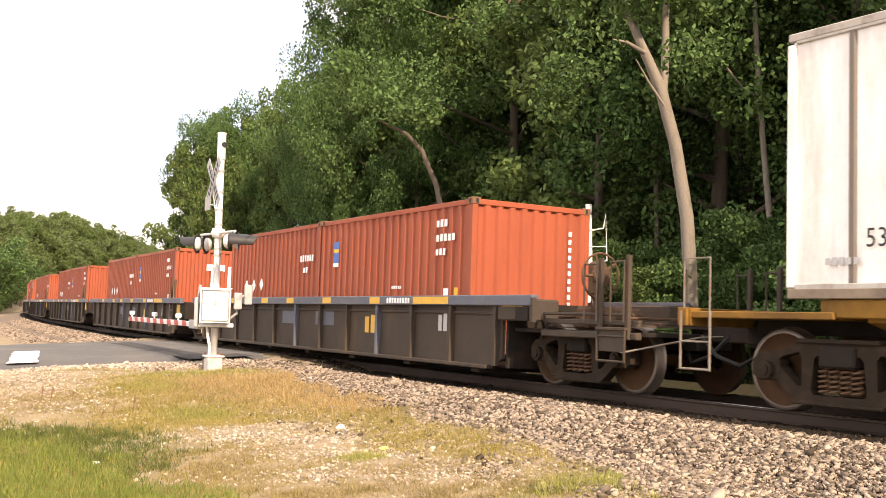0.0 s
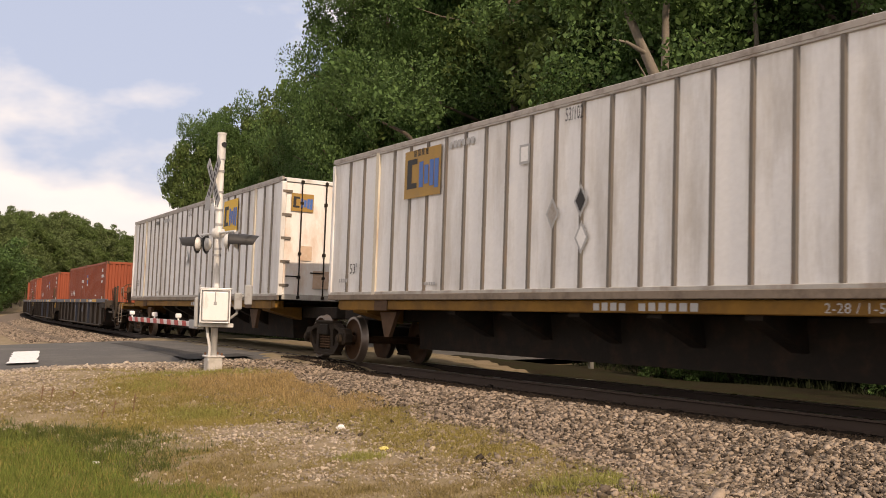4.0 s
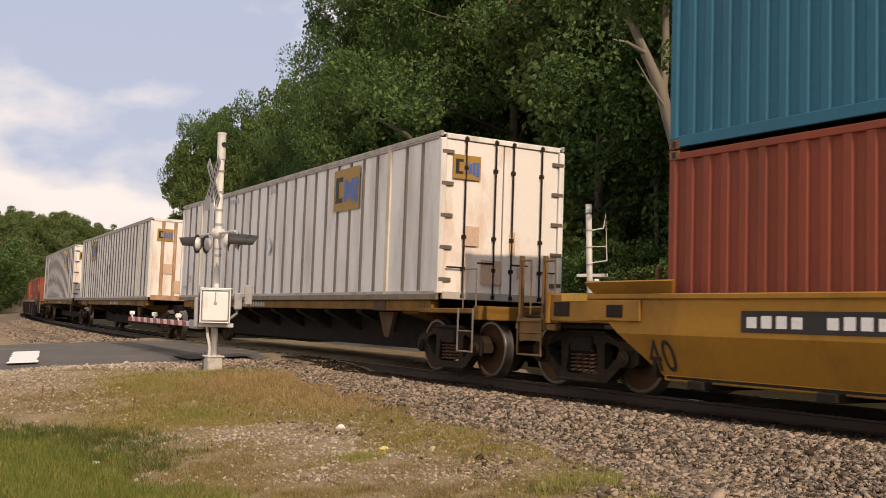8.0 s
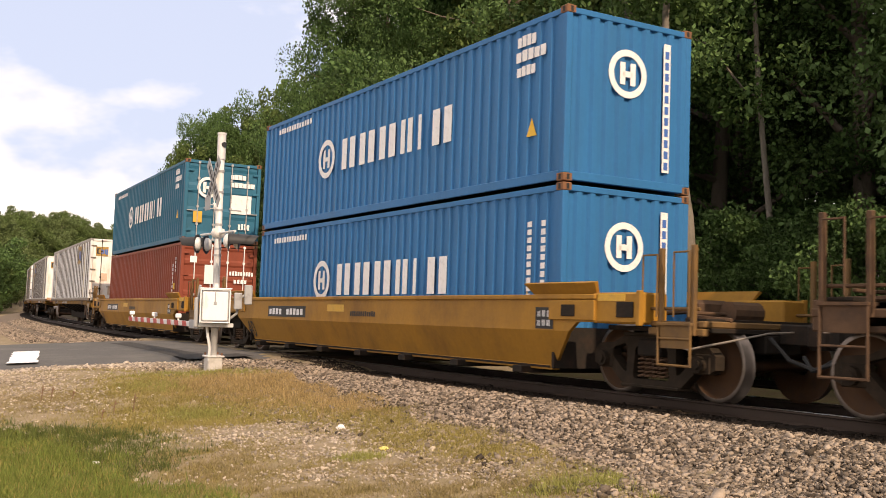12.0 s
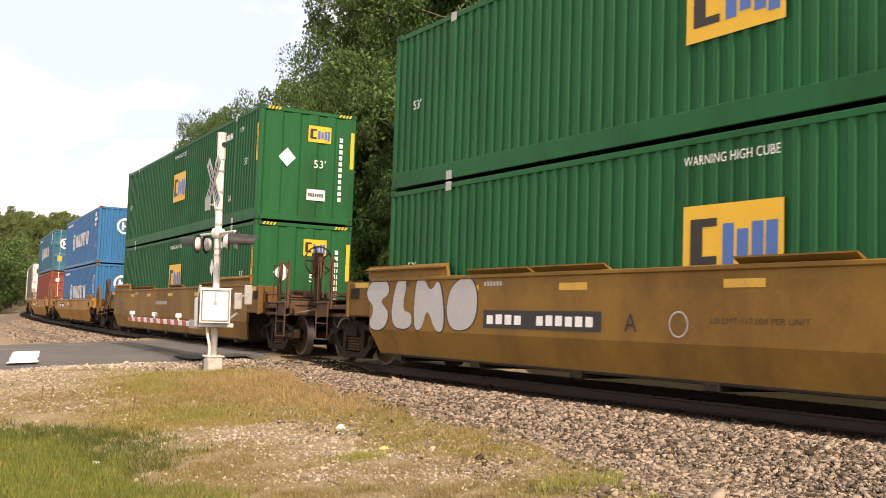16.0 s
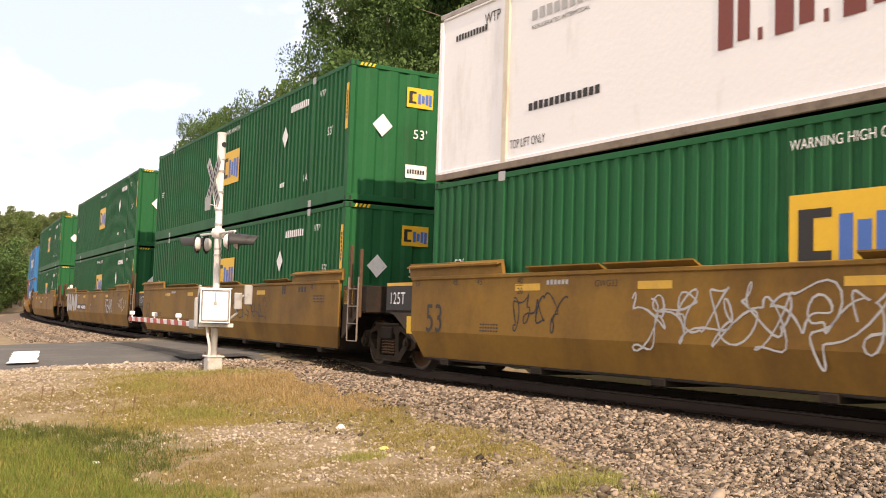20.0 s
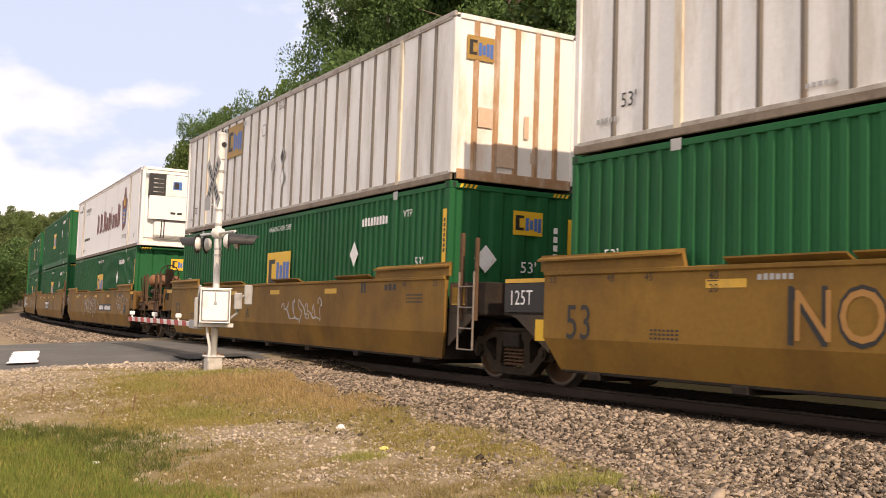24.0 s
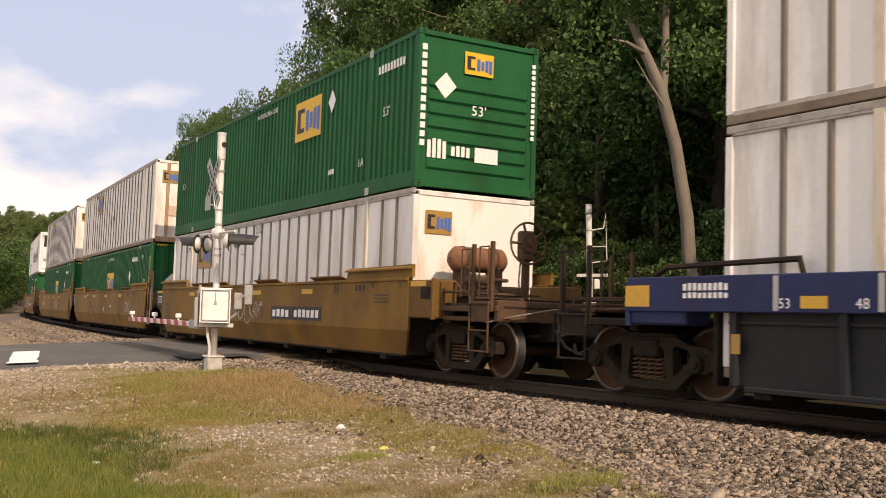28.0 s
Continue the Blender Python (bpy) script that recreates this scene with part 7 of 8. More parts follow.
def make_woods():
    away = Matrix.Translation((0, -60, 0))
    kinds = [
        tree_model("tree", 21, 17, 4.6, 0.16, 120, 400, 0.132, LEAF[0], "bark", 0.26, "tall broadleaf tree with a dense dark green crown"),
        tree_model("tree", 22, 19, 5.0, 0.20, 130, 400, 0.138, LEAF[1], "bark", 0.28, "tall broadleaf tree with a full green crown"),
        tree_model("tree", 23, 14, 3.8, 0.10, 110, 400, 0.125, LEAF[1], "bark", 0.2, "bushy green tree at the edge of the wood"),
        tree_model("tree", 24, 12, 3.4, 0.08, 100, 160, 0.20, LEAF[2], "bark", 0.18, "light green young tree at the edge of the wood"),
        tree_model("tree", 25, 16, 3.6, 0.12, 110, 160, 0.22, LEAF[2], "bark", 0.2, "slender green tree with an uneven crown"),
        tree_model("tree", 26, 13, 3.8, 0.08, 100, 170, 0.22, LEAF[3], "bark", 0.2, "green tree on the wooded rise beyond the bend, paled for haze"),
    ]
    bushes = [
        tree_model("shrub", 31, 3.6, 1.9, 0.02, 60, 300, 0.085, LEAF[1], "bark", 0.06, "low leafy shrub at the foot of the wood"),
        tree_model("shrub", 32, 2.6, 1.6, 0.02, 50, 300, 0.08, LEAF[2], "bark", 0.05, "light green shrub at the foot of the wood"),
    ]
    rng = random.Random(77)
    spots = []
    # front rows of the wood, along the track
    for row, (l0, ds, ks) in enumerate(((-12.0, 4.6, (2, 0, 1, 4)), (-17.0, 5.2, (1, 0, 0, 4)), (-23.0, 6.0, (0, 1)), (-30.0, 7.0, (1, 0)))):
        s = -34.0 + row * 1.7
        while s < 43 - row * 1.0:
            k = ks[rng.randrange(len(ks))]
            spot = (k, s + rng.uniform(-1, 1), l0 + rng.uniform(-1.3, 1.3), rng.uniform(0.9, 1.18))
            p = rail_point(spot[1], spot[2])
            if p.x > -0.008 * p.y:
                spots.append((*spot, 1.0))
            s += ds * rng.uniform(0.8, 1.2)
    # unseen trees nearer the line before the crossing, added to shade the far side
    for i in range(6):
        spots.append(((2, 0, 1)[i % 3], -76 + i * 4.7 + rng.uniform(-1, 1), -8.2 + rng.uniform(-0.7, 0.5), rng.uniform(0.9, 1.1), 0.8))
    for i in range(8):
        spots.append(((0, 2, 1)[i % 3], -41 + i * 5.0 + rng.uniform(-0.8, 0.8), -8.8 + rng.uniform(-0.5, 0.5), rng.uniform(0.85, 1.0), 0.8))
    # farther, lower group along the curve: bearing, height of the top over the eye, distance
    for side, rise, dist, k in ((-0.252, 0.130, 62, 3), (-0.241, 0.164, 64, 2), (-0.231, 0.128, 60, 3), (-0.221, 0.165, 62, 2), (-0.212, 0.178, 64, 2), (-0.200, 0.178, 66, 4), (-0.186, 0.186, 66, 2), (-0.168, 0.198, 64, 4), (-0.150, 0.210, 62, 4), (-0.226, 0.09, 57, 3), (-0.210, 0.12, 58, 3), (-0.175, 0.13, 57, 2), (-0.150, 0.15, 55, 3), (-0.132, 0.214, 58, 2), (-0.215, 0.150, 72, 4), (-0.19, 0.16, 75, 5), (-0.135, 0.17, 50, 2), (-0.106, 0.215, 46, 0), (-0.086, 0.25, 44, 1), (-0.078, 0.34, 42, 1), (-0.06, 0.40, 42, 1), (-0.04, 0.42, 44, 0), (-0.055, 0.26, 40, 2), (-0.025, 0.30, 40, 0), (-0.118, 0.19, 52, 4)):
        x, y = side * dist, dist
        sl, ll, zl = line_coords([x], [y])
        spots.append((k, float(sl[0]), float(ll[0]), (rise * dist + 1.6 - float(ground_level([x], [y])[0])) / ((17, 19, 14, 12, 16, 13)[k] * 1.06), 0.68))
    first_used = set()
    for k, s, l, q, wide in spots:
        p = rail_point(s, l)
        if k not in first_used:
            first_used.add(k)
            kinds[k].scale = (q * wide, q * wide, q)
            kinds[k].matrix_basis = Matrix.Translation((p.x, p.y, float(ground_level([p.x], [p.y])[0]) - 0.05)) @ Matrix.Rotation(rng.uniform(0, 6.28), 4, "Z") @ Matrix.Diagonal((q * wide, q * wide, q, 1))
        else:
            place_tree(kinds[k], p.x, p.y, rng.uniform(0, 6.28), q, wide)
    # the wooded rise beyond the bend
    for row, (d0, cut) in enumerate(((150, 0.0), (178, 0.002), (132, -0.022), (215, 0.004))):
        for i in range(19):
            side = -0.455 + 0.0125 * i + rng.uniform(-.004, .004)
            rise = np.interp(side, [-0.44, -0.36, -0.335, -0.31, -0.28, -0.23], [0.062, 0.058, 0.046, 0.038, 0.028, 0.024]) + cut + rng.uniform(-.004, .004)
            dist = d0 + 90 * max(0.0, (side + 0.37)) / 0.1 + rng.uniform(-6, 6)
            for _ in range(8):
                x, y = side * dist, dist
                sl, ll, zl = line_coords([x], [y])
                if abs(ll[0]) > 7:
                    break
                dist += 8
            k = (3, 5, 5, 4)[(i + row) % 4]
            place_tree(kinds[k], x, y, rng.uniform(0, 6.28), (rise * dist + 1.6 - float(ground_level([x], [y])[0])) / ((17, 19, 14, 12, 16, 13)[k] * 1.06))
    for i in range(16):
        side = -0.455 + 0.013 * i
        dist = 122 + rng.uniform(-5, 5) + 60 * max(0.0, (side + 0.37)) / 0.1
        sl, ll, zl = line_coords([side * dist], [dist])
        if abs(ll[0]) > 6:
            place_tree(bushes[i % 2], side * dist, dist, rng.uniform(0, 6.28), 1.7 + rng.uniform(-.3, .3))
    for i in range(30):
        side = -0.47 + 0.0042 * i + rng.uniform(-.002, .002)
        dist = 128 + rng.uniform(-8, 8)
        sl, ll, zl = line_coords([side * dist], [dist])
        if abs(ll[0]) > 7:
            place_tree(bushes[i % 2], side * dist, dist, rng.uniform(0, 6.28), 2.3 + rng.uniform(-.5, .5), 1.2)
    for x, y, q in ((5.4, 22.3, 0.42), (5.9, 22.5, 0.36), (5.0, 22.6, 0.4)):
        place_tree(bushes[0], x, y, 2.0 * x, q)
    # shrubs along the foot
    started = [False, False]
    s = -26.0
    while s < 70:
        k = rng.randrange(2)
        p = rail_point(s, -9.0 + rng.uniform(-1.4, 1.0))
        q = rng.uniform(0.75, 1.25)
        if not started[k]:
            started[k] = True
            bushes[k].scale = (q, q, q)
            bushes[k].matrix_basis = Matrix.Translation((p.x, p.y, float(ground_level([p.x], [p.y])[0]) - 0.05)) @ Matrix.Diagonal((q, q, q, 1))
        else:
            place_tree(bushes[k], p.x, p.y, rng.uniform(0, 6.28), q)
        s += rng.uniform(1.3, 2.4)


def bare_tree(name, label, limbs, mat, near=0.9, thick=0.55):
    """A tree of which the trunk and limbs show: limbs are lists of (x, y, z, radius)."""
    verts, faces = [], []
    for lb in limbs:
        a = np.array(lb, float)
        a[:, :3] = EYE[:] + (a[:, :3] - np.array(EYE[:])) * near
        a[:, 3] *= near * thick
        t = np.linspace(0, len(a) - 1, (len(a) - 1) * 4 + 1)
        q = np.stack([np.interp(t, range(len(a)), a[:, k]) for k in range(4)], 1)
        w = np.sin(t * 2.1)[:, None] * np.array([0.012, 0.012, 0])
        tube(verts, faces, q[:, :3] + w, q[:, 3], 10)
    root = empty(name, label, "tree", "trees of the wood")
    t = new("trunk", big_mesh("trunk", np.array(verts), np.array(faces), M[mat], True))
    t.parent = root
    rng = np.random.default_rng(len(limbs) + int(limbs[0][0][0] * 10) + 50)
    ends = np.concatenate([np.array(EYE[:]) + (np.array(lb)[-1:, :3] - np.array(EYE[:])) * near for lb in limbs])
    c = np.concatenate([ends + rng.normal(0, 0.9, ends.shape) + np.array([0, 0, 1.2]) for _ in range(7)])
    v, f = leaf_cloud(c, rng.uniform(0.5, 1.0, len(c)), 360, 0.115, rng)
    cr = new("crown", big_mesh("crown", v, f, LEAF[1]))
    cr.parent = root
    return root


make_woods()
bare_tree("tree", "pale bare-trunked tree forking above the wagons", [
    [(7.4, 30, -1.2, 0.30), (7.16, 30, 3.4, 0.27), (6.83, 30, 5.6, 0.25), (6.4, 30, 7.2, 0.24), (5.75, 29.9, 8.6, 0.17), (5.15, 29.8, 10.0, 0.15), (4.5, 29.6, 12.6, 0.10), (4.2, 29.5, 15, 0.04)],
    [(6.45, 30, 6.9, 0.18), (6.55, 30.1, 8.2, 0.16), (6.6, 30.2, 9.5, 0.14), (6.9, 30.4, 12.0, 0.09), (7.3, 30.5, 14.5, 0.03)],
    [(6.0, 29.9, 8.2, 0.10), (5.3, 29.6, 8.5, 0.07), (4.9, 29.5, 8.55, 0.03)],
    [(6.6, 29.9, 6.5, 0.06), (6.0, 29.7, 7.3, 0.05), (5.6, 29.6, 8.0, 0.02)]], "bark_pale", 0.78, 0.74)
bare_tree("tree", "slim pale trunk with one long bare limb", [
    [(10.9, 33, -1.2, 0.17), (10.6, 33, 3.0, 0.15), (10.25, 33, 7.5, 0.13), (10.1, 33, 10.5, 0.11), (9.9, 33, 15, 0.05)],
    [(10.25, 32.9, 7.4, 0.07), (9.6, 32.7, 7.75, 0.06), (8.95, 32.5, 8.5, 0.05), (8.5, 32.3, 9.05, 0.04), (7.8, 32.2, 9.25, 0.015)]], "bark_pale", 0.78, 0.7)
bare_tree("tree", "curving brown trunk leaning out of the wood", [
    [(0.05, 31, -1.0, 0.17), (0.02, 31, 3.2, 0.16), (-0.2, 31, 4.4, 0.15), (-0.65, 30.9, 5.45, 0.13), (-1.15, 30.8, 5.95, 0.11), (-1.9, 30.6, 6.3, 0.05)]], "bark")
bare_tree("tree", "tall straight brown trunk inside the wood", [
    [(6.9, 33, -1.0, 0.16), (6.9, 33, 4.0, 0.15), (6.8, 33, 8, 0.12), (6.6, 33, 13, 0.05)]], "bark")

# ---- stones, grass and small things on the ground ----


def shoulder_level(l):
    """Top of the stone shoulder over the rail head, by distance from the line."""
    t = math.tan(radians(CANT))
    prof_l = np.array([1.75, 2.1, 2.8, 3.4, 4.4])
    prof_z = np.array([-0.15, -0.155, -0.27, -0.40, -0.62])
    return np.interp(l, prof_l, prof_z) + l * t * np.clip(1 - np.clip(l - 1.9, 0, None) / 1.6, 0, 1)


def stones(name, n, srange, lrange, size, mat, seed, label, level=None, bias=1.0, thin=None):
    rng = np.random.default_rng(seed)
    s = rng.uniform(*srange, n)
    l = lrange[0] + (lrange[1] - lrange[0]) * rng.uniform(0, 1, n) ** bias
    th = np.interp(s, S_GRID, _th)
    x = np.interp(s, S_GRID, _x) - l * np.cos(th)
    y = np.interp(s, S_GRID, _y) - l * np.sin(th)
    if thin is not None:
        keep = thin(x, y, rng)
        s, l, x, y = s[keep], l[keep], x[keep], y[keep]
        n = len(s)
    g = ground_level(x, y)
    z = np.maximum(g, np.interp(s, S_GRID, _z) + level(l)) if level is not None else g
    r = size * np.exp(rng.normal(0, 0.32, n))
    cube = np.array([(a, b, c) for c in (-1, 1) for b in (-1, 1) for a in (-1, 1)], float)
    v = cube[None] * rng.uniform(0.35, 1.0, (n, 8, 3)) * np.array([1.0, 0.8, 0.62])
    ax, ay, az = rng.uniform(-0.5, 0.5, n), rng.uniform(-0.5, 0.5, n), rng.uniform(0, 6.28, n)
    ca, sa = np.cos(az)[:, None], np.sin(az)[:, None]
    vx, vy, vz = v[..., 0] * ca - v[..., 1] * sa, v[..., 0] * sa + v[..., 1] * ca, v[..., 2]
    vz = vz + vx * ax[:, None] + vy * ay[:, None]
    v = np.stack([vx, vy, vz], -1) * r[:, None, None] + np.stack([x, y, z + r * rng.uniform(0.0, 0.55, n)], -1)[:, None]
    quad = np.array([(0, 2, 3, 1), (4, 5, 7, 6), (0, 1, 5, 4), (2, 6, 7, 3), (0, 4, 6, 2), (1, 3, 7, 5)])
    f = (quad[None] + 8 * np.arange(n)[:, None, None]).reshape(-1, 4)
    ob = new(name, big_mesh(name, v.reshape(-1, 3), f, M[mat]))
    return tagged(ob, label, "gravel", kind="stuff")


def blades(name, n, pick, height, mat, seed, label, width=0.006, lean=0.5):
    """Thin grass blades where pick(x, y, rng) keeps them."""
    rng = np.random.default_rng(seed)
    y = rng.uniform(0, 1, n) ** 0.75 * 21 + 6.5
    x = -6.2 + rng.uniform(0, 1, n) * 11.5
    x = np.where(rng.uniform(0, 1, n) < 0.55, x, rng.uniform(-0.46, 0.28, n) * y)
    keep = pick(x, y, rng)
    x, y = x[keep], y[keep]
    n = len(x)
    z = ground_level(x, y)
    s, l, zr = line_coords(x, y)
    z = np.maximum(z, np.where((l > 1.75) & (l < 4.6) & (s < 11.6), zr + shoulder_level(l), -9))
    h = height * np.exp(rng.normal(0, 0.35, n))
    a = rng.uniform(0, 6.28, n)
    d = np.stack([np.cos(a), np.sin(a)], 1)
    q = rng.uniform(0, 1, n) * lean
    w = width * rng.uniform(0.7, 1.5, n)
    p = np.stack([x, y, z - 0.01], 1)
    side = np.stack([-d[:, 1], d[:, 0], np.zeros(n)], 1) * w[:, None]
    tip = p + np.stack([d[:, 0] * q * h, d[:, 1] * q * h, h * (1 - 0.25 * q)], 1)
    v = np.stack([p - side, p + side, tip], 1).reshape(-1, 3)
    f = np.arange(n * 3).reshape(n, 3)
    ob = new(name, big_mesh(name, v, f, M[mat]))
    return tagged(ob, label, "grass", kind="stuff")


def patchy(x, y, scale, phase):
    """A smooth wandering field between 0 and 1."""
    return 0.5 + 0.25 * (np.sin(x * scale + 1.7 * np.sin(y * scale * 0.7 + phase)) + np.sin(y * scale * 1.3 + phase + 1.4 * np.sin(x * scale * 0.9)))


def stone_edge(s):
    """How far the loose ballast reaches from the line."""
    return np.interp(s, [-12, -5, -2.5, 1, 5, 9.5], [4.6, 4.1, 3.25, 2.85, 2.75, 2.7])


def on_shoulder(x, y, rng):
    s, l, z = line_coords(x, y)
    over = l - stone_edge(s) - 0.25 * np.sin(x * 3.1 + 2 * np.sin(y * 1.9))
    return rng.uniform(0, 1, len(x)) < np.clip(1 - over / 0.35, 0.10, 1)


COVER = {
    "lawn_edge": ((-5.9, 13.6, 0.8, 0.45), (-5.0, 13.4, 0.6, 0.4), (-4.3, 12.8, 0.5, 0.4), (-3.7, 11.9, 0.35, 0.5), (-3.1, 10.9, 0.25, 0.5)),
    "dry": ((-3.3, 17.8, 0.8, 0.8), (-2.3, 17.0, 0.7, 0.8), (-4.3, 18.3, 0.5, 0.6), (-1.4, 15.7, 0.45, 0.7), (-2.9, 18.7, 0.6, 0.4)),
    "olive": ((-5.5, 17.7, 0.6, 0.7), (-4.7, 16.3, 0.8, 0.9), (-4.0, 15.8, 0.7, 0.8), (-3.5, 14.8, 0.8, 0.5), (-4.5, 14.3, 0.5, 0.7), (-5.2, 18.6, 0.6, 0.5), (-3.0, 16.2, 0.8, 0.8), (-2.0, 15.3, 0.7, 0.6), (-0.6, 13.1, 0.45, 0.8), (-0.4, 12.1, 0.35, 0.5), (0.4, 12.0, 0.5, 0.7), (0.8, 11.2, 0.3, 0.4), (-0.8, 14.3, 0.4, 0.6), (-1.6, 14.5, 0.5, 0.5), (0.2, 11.2, 0.3, 0.3), (-3.9, 17.3, 0.8, 0.6)),
    "straw": ((-1.0, 9.3, 0.8, 0.4), (0.2, 9.3, 0.6, 0.4), (-2.0, 9.5, 0.5, 0.4), (-2.6, 11.2, 0.6, 0.45), (-2.0, 10.4, 0.6, 0.35), (0.9, 9.6, 0.4, 0.3), (-0.2, 10.4, 0.5, 0.3), (-6.4, 16.4, 0.7, 0.6)),
    "weed": ((1.27, 9.3, 0.28, 0.25), (1.62, 9.4, 0.22, 0.25), (2.0, 8.75, 0.2, 0.18), (-0.8, 11.0, 0.2, 0.16), (-4.4, 19.2, 0.7, 0.3), (-3.7, 15.5, 0.4, 0.4), (-4.9, 17.9, 0.4, 0.4), (0.95, 9.15, 0.2, 0.15)),
    "bare": ((-6.7, 17.2, 0.8, 0.9), (-5.6, 16.1, 0.5, 0.7), (-2.4, 12.8, 0.8, 0.6), (-1.4, 12.6, 0.8, 0.6), (-0.8, 11.2, 0.8, 0.5), (0.1, 10.2, 0.8, 0.5), (-1.2, 10.2, 0.6, 0.4), (-7.5, 18.5, 1.0, 0.8), (-2.0, 14.0, 0.7, 0.3)),
}


def density(x, y, key):
    d = np.zeros(len(x))
    for cx, cy, rx, ry in COVER[key]:
        d = np.maximum(d, np.exp(-((x - cx) / rx) ** 2 - ((y - cy) / ry) ** 2))
    return d


def free_ground(x, y):
    s, l, z = line_coords(x, y)
    ok = (l > stone_edge(s) + 0.1 * np.sin(7 * x)) & (s < 9.3)
    mast = rail_point(8.55, 3.35)
    return ok & ((x - mast.x) ** 2 + (y - mast.y + 0.3) ** 2 > 0.16)


def lawn_depth(x, y):
    s, l, z = line_coords(x, y)
    return l - np.interp(s, [-8, -3, -1.6, 0.4, 2.3, 3.5, 6], [6.4, 7.0, 7.45, 7.35, 7.6, 8.4, 9.8]) + 0.12 * np.sin(x * 5.1) + 0.15 * np.sin(y * 3.7 + x)


def tufts(name, n, spread, height, mat, seed, label, width=0.004, lean=0.9):
    """Blades in small tufts; spread(rng, n) gives the tufts' places."""
    rng = np.random.default_rng(seed)
    k = 14
    x, y = spread(rng, n // k)
    keep = rng.uniform(0, 1, len(x)) < np.clip(1.9 * patchy(x, y, 5.5, seed) * patchy(x, y, 13.0, seed + 2) + 0.22, 0, 1)
    x, y = x[keep], y[keep]
    x, y = np.repeat(x, k), np.repeat(y, k)
    r = rng.normal(0, 0.028, (2, len(x)))
    x, y = x + r[0], y + r[1]
    keep = free_ground(x, y)
    x, y, r = x[keep], y[keep], r[:, keep]
    n = len(x)
    s, l, zr = line_coords(x, y)
    z = np.maximum(ground_level(x, y), np.where((l > 1.75) & (l < 4.6) & (s < 9.6), zr + shoulder_level(l), -9))
    h = height * np.exp(rng.normal(0, 0.4, n))
    a = np.arctan2(r[1], r[0]) + rng.normal(0, 0.9, n)
    b = rng.uniform(0, 6.28, n)
    q = rng.uniform(0.1, 1, n) * lean
    w = width * rng.uniform(0.6, 1.4, n)
    p = np.stack([x, y, z - 0.012], 1)
    side = np.stack([np.cos(b), np.sin(b), np.zeros(n)], 1) * w[:, None]
    tip = p + np.stack([np.cos(a) * q * h, np.sin(a) * q * h, h * (1 - 0.3 * q)], 1)
    v = np.stack([p - side, p + side, tip], 1).reshape(-1, 3)
    ob = new(name, big_mesh(name, v, np.arange(n * 3).reshape(n, 3), M[mat]))
    return tagged(ob, label, "grass", kind="stuff")


def from_cover(key):
    def spread(rng, n):
        c = np.array(COVER[key])
        i = rng.choice(len(c), n, p=c[:, 2] * c[:, 3] / (c[:, 2] * c[:, 3]).sum())
        return c[i, 0] + rng.normal(0, 0.8, n) * c[i, 2], c[i, 1] + rng.normal(0, 0.8, n) * c[i, 3]
    return spread


def from_lawn(rng, n):
    x, y = rng.uniform(-9, 0, 8 * n), rng.uniform(5.5, 17, 8 * n)
    x, y = x[np.abs(x / y) < 0.5], y[np.abs(x / y) < 0.5]
    keep = rng.uniform(0, 1.5, len(x)) ** 1.3 < lawn_depth(x, y) + 0.15
    return x[keep][:n], y[keep][:n]


def from_everywhere(rng, n):
    y = rng.uniform(8, 20, 2 * n)
    x = rng.uniform(-0.47, 0.27, 2 * n) * y
    keep = rng.uniform(0.1, 1, 2 * n) < patchy(x, y, 2.3, 1.0) * (1 - 0.75 * density(x, y, "bare"))
    return x[keep][:n], y[keep][:n]


stones("ballast_stones", 84000, (-10.5, 9.7), (1.72, 4.75), 0.0205, "stone", 1, "pale pinkish grey crushed ballast stones", shoulder_level, 1.0, on_shoulder)
stones("oily_ballast_stones", 12000, (-10.5, 9.6), (0.9, 1.78), 0.016, "stone_oily_shaded", 2, "oily ballast stones beside the ties, darkened further for shade", lambda l: np.interp(l, [1.6, 2.2, 2.45], [-0.165, -0.20, -0.25]) + l * math.tan(radians(CANT)) * np.clip(1 - np.clip(l - 1.9, 0, None) / 1.6, 0, 1))
stones("far_ballast_stones", 26000, (21.4, 70), (1.75, 4.6), 0.027, "stone", 3, "pale ballast stones beyond the crossing", shoulder_level)
stones("gravel", 60000, (-7, 9.6), (3.0, 9.5), 0.0145, "gravel", 4, "scattered pale gravel on the dry earth", None, 1.0, lambda x, y, r: (r.uniform(0, 1, len(x)) < np.clip(density(x, y, "bare") * 1.1 + 0.10 + 0.25 * patchy(x, y, 2.7, 4.0) - 0.12, 0.04, 1)) & (lawn_depth(x, y) < 0))
stones("roadside_gravel", 6000, (8.9, 10.0), (2.2, 12), 0.026, "gravel", 5, "loose grey gravel along the edge of the road", None, 1.0, lambda x, y, r: free_ground(x, y) | (np.hypot(x + 4.9, y - 20.5) > 1.0))
tufts("lawn", 330000, from_lawn, 0.068, "grass", 6, "short bright green grass near the camera", 0.0042, 1.0)


def from_yard(rng, n):
    """The lawn beside and behind the camera."""
    x, y = rng.uniform(-22, 14, 4 * n), rng.uniform(-16, 17, 4 * n)
    keep = (lawn_depth(x, y) > 0.2) & ((np.abs(x) > 0.46 * y) | (y < 5.5))
    return x[keep][:n], y[keep][:n]


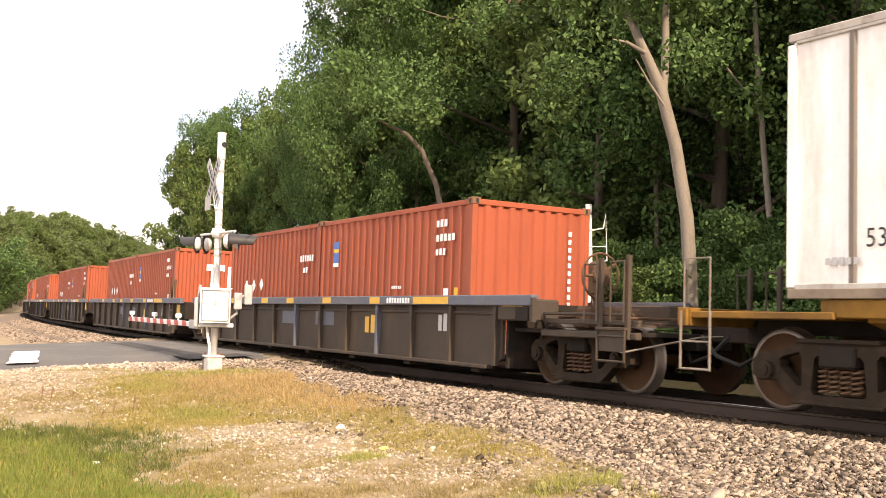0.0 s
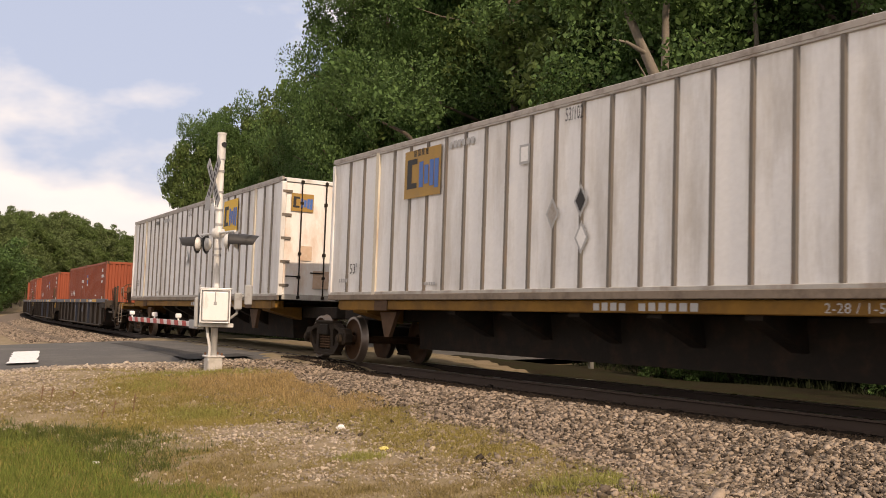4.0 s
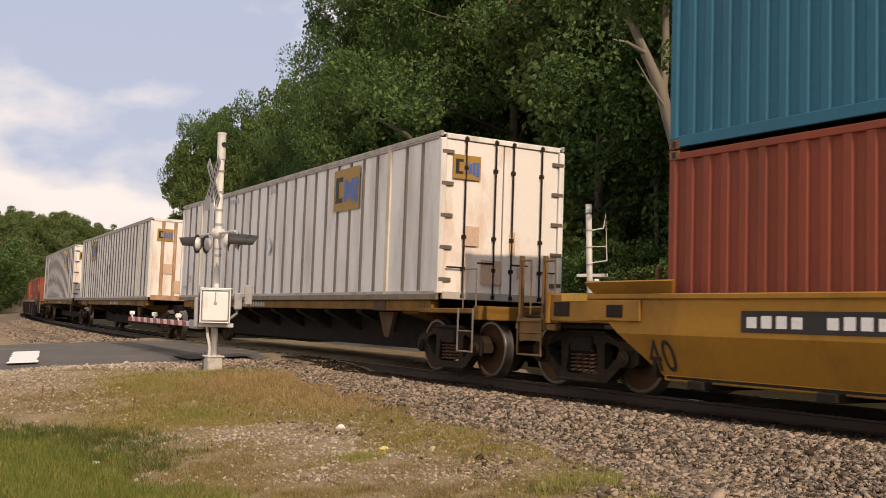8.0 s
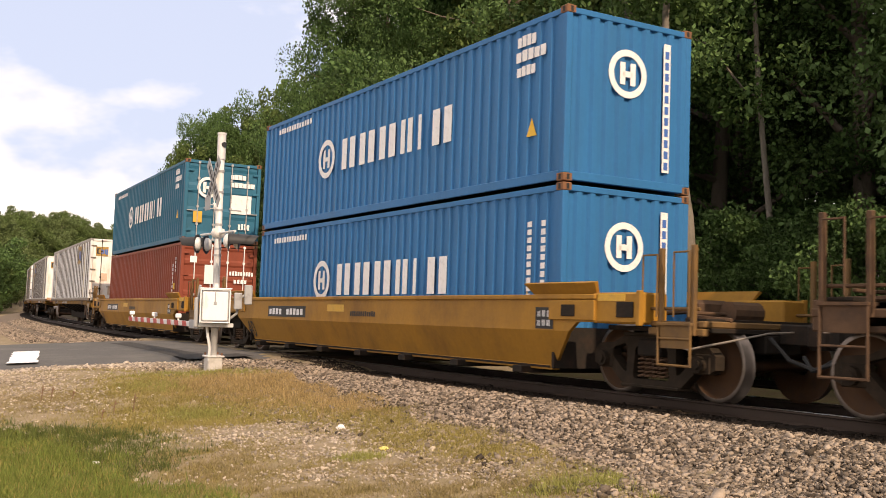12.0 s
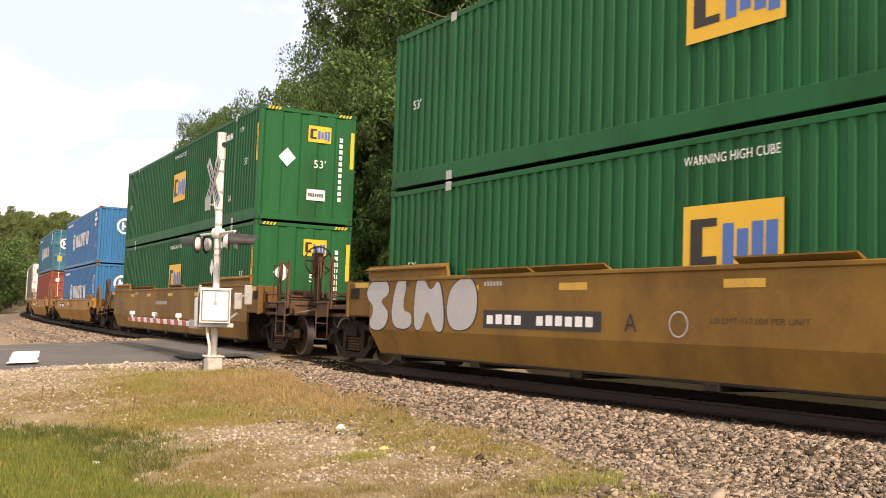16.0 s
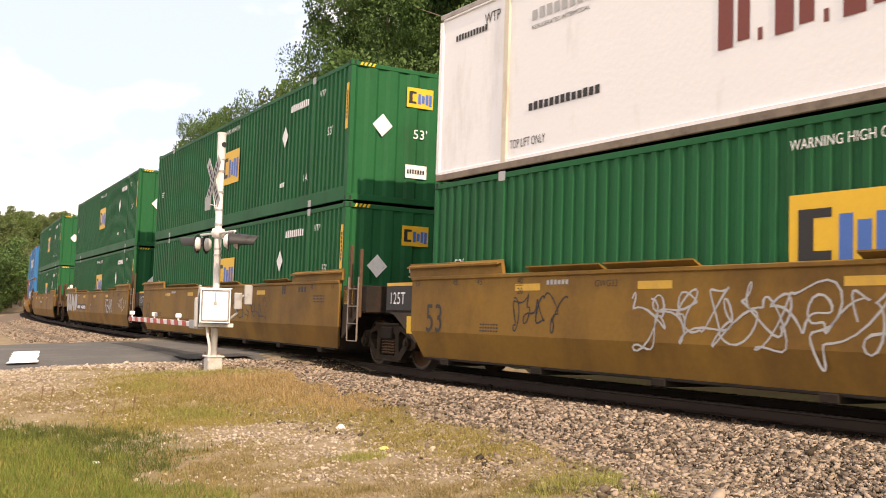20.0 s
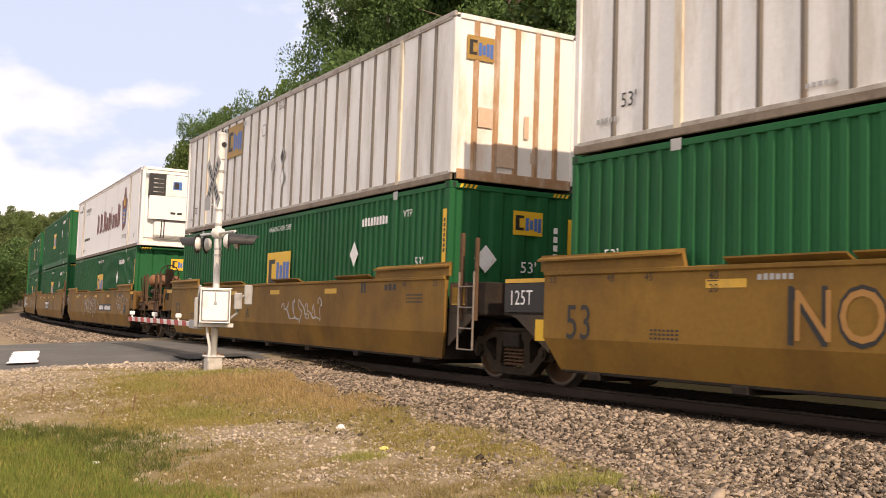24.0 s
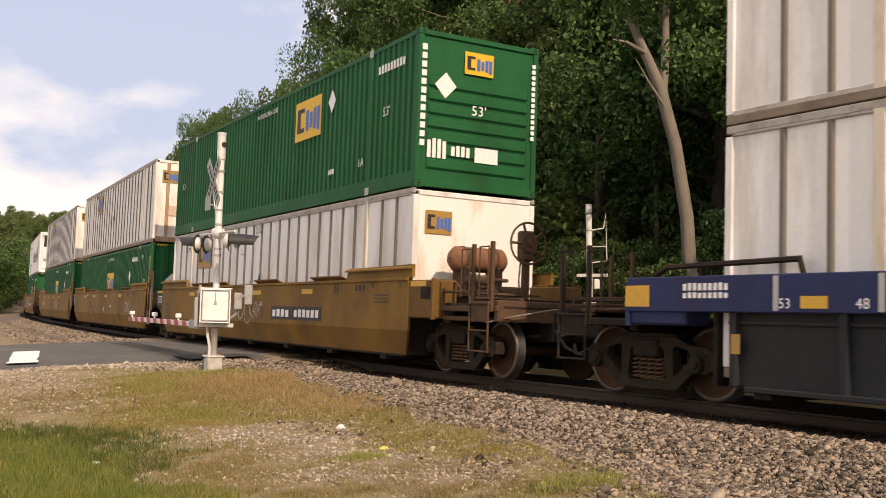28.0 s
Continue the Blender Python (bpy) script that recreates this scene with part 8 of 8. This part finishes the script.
tufts("lawn", 150000, from_yard, 0.08, "grass", 27, "short green grass around the tripod", 0.011, 1.0)
tufts("lawn_dry_blades", 90000, from_lawn, 0.06, "grass_olive", 26, "yellowing blades among the green grass", 0.004, 1.1)
tufts("lawn_edge_grass", 20000, from_cover("lawn_edge"), 0.085, "grass_dark", 15, "taller dark green grass at the edge of the lawn", 0.0045, 0.9)
tufts("dry_grass", 100000, from_cover("dry"), 0.07, "grass_dry", 7, "dry straw-coloured grass along the ballast", 0.0042, 0.9)
tufts("olive_grass", 250000, from_cover("olive"), 0.045, "grass_olive", 8, "thin olive-green grass on the stony earth", 0.0038, 1.1)
tufts("straw_grass", 150000, from_cover("straw"), 0.035, "straw", 16, "low brownish dead grass on the earth", 0.0034, 1.3)
tufts("sparse_grass", 330000, from_everywhere, 0.04, "grass_olive", 17, "sparse low grass on the stony earth", 0.0032, 1.3)
tufts("weeds", 45000, from_cover("weed"), 0.06, "weed", 9, "small tufts of green weeds", 0.0042, 1.0)


def undergrowth():
    """Rank grass between the track and the wood."""
    rng = np.random.default_rng(12)
    n = 90000
    s, l = rng.uniform(-40, 80, n), -6.2 - 6.3 * rng.uniform(0, 1, n) ** 1.3
    th = np.interp(s, S_GRID, _th)
    x, y = np.interp(s, S_GRID, _x) - l * np.cos(th), np.interp(s, S_GRID, _y) - l * np.sin(th)
    keep = ((s < ROAD_S[0] - 0.5) | (s > ROAD_S[1] + 0.5))
    x, y = x[keep], y[keep]
    n = len(x)
    z = ground_level(x, y)
    h = (0.07 + 0.02 * np.clip(-4.5 - line_coords(x, y)[1], 0, 4)) * np.exp(rng.normal(0, 0.4, n))
    a = rng.uniform(0, 6.28, n)
    p = np.stack([x, y, z - 0.02], 1)
    side = np.stack([-np.sin(a), np.cos(a), 0 * a], 1) * 0.022
    tip = p + np.stack([np.cos(a) * h * 0.5, np.sin(a) * h * 0.5, h], 1)
    v = np.stack([p - side, p + side, tip], 1).reshape(-1, 3)
    tagged(new("undergrowth", big_mesh("undergrowth", v, np.arange(n * 3).reshape(n, 3), M["grass_shaded"])), "rank green grass between track and wood, darkened for shade", "grass", kind="stuff")


undergrowth()


def small_things():
    for x, y, h in ((-6.3, 16.1, 0.24), (-6.22, 16.3, 0.2), (-5.85, 16.2, 0.16), (-4.92, 15.35, 0.2), (-4.7, 15.6, 0.26), (-4.95, 14.9, 0.15)):
        z = float(ground_level([x], [y])[0])
        ob = tagged(new("dead_stalk", Build().pipe([(0, 0, -0.03), (0.01, 0.02, h * 0.5), (0.03, 0.0, h)], 0.008, 5).pipe([(0.01, 0.02, h * 0.5), (-0.05, 0.02, h * 0.75)], 0.005, 5).pipe([(0.02, 0, h * 0.7), (0.08, -0.02, h * 0.9)], 0.005, 5).cyl((0.03, 0, h * 0.8), (0.03, 0, h * 1.05), 0.018, 6, 0.006).mesh("dead_stalk", M["stalk"])), "dry brown weed stalk standing in the earth", "weed", "dead stalks")
        ob.location = (x, y, z)
    rng = random.Random(6)
    for k, (x, y, r, mat, label) in enumerate(((-1.32, 13.37, 0.06, "case", "white lump of stone on the dry grass"), (-0.65, 11.53, 0.05, "wrapper", "small crumpled yellow wrapper on the ground"), (-3.78, 11.23, 0.045, "white_mark", "torn piece of white paper in the grass"), (-5.53, 17.5, 0.04, "case", "small white stone on the earth"))):
        me = bpy.data.meshes.new("litter")
        bm = bmesh.new()
        bmesh.ops.create_icosphere(bm, subdivisions=2, radius=r)
        for v in bm.verts:
            v.co *= rng.uniform(0.65, 1.2)
            v.co.z *= 0.6
        bm.to_mesh(me)
        bm.free()
        me.materials.append(M[mat])
        ob = tagged(new("stone" if "stone" in label else "litter", me), label, "stone" if "stone" in label else "litter")
        s, l, zr = line_coords([x], [y])
        z = float(ground_level([x], [y])[0])
        if l[0] < 4.6:
            z = max(z, float(zr[0] + shoulder_level(l)[0]))
        ob.location = (x, y, z + r * 0.4)


small_things()


# ---- what moves ----


def motions():
    steps = [0.5 * i for i in range(57)]
    for ob, front, rear, z in MOVERS:
        rows = []
        for t in steps:
            d = travelled(t)
            rows.append((t, car_matrix(front + d, rear + d) @ pose(0, 0, z)))
        walk(ob, rows)
    ticks = [i / 15 for i in range(421)]
    turned = [travelled(t) / 0.46 for t in ticks]
    for ws, dx in ROLLERS:
        at = Matrix.Translation((dx, 0, 0.46))
        walk(ws, [(t, at @ Matrix.Rotation(a, 4, "Y")) for t, a in zip(ticks, turned)])


motions()
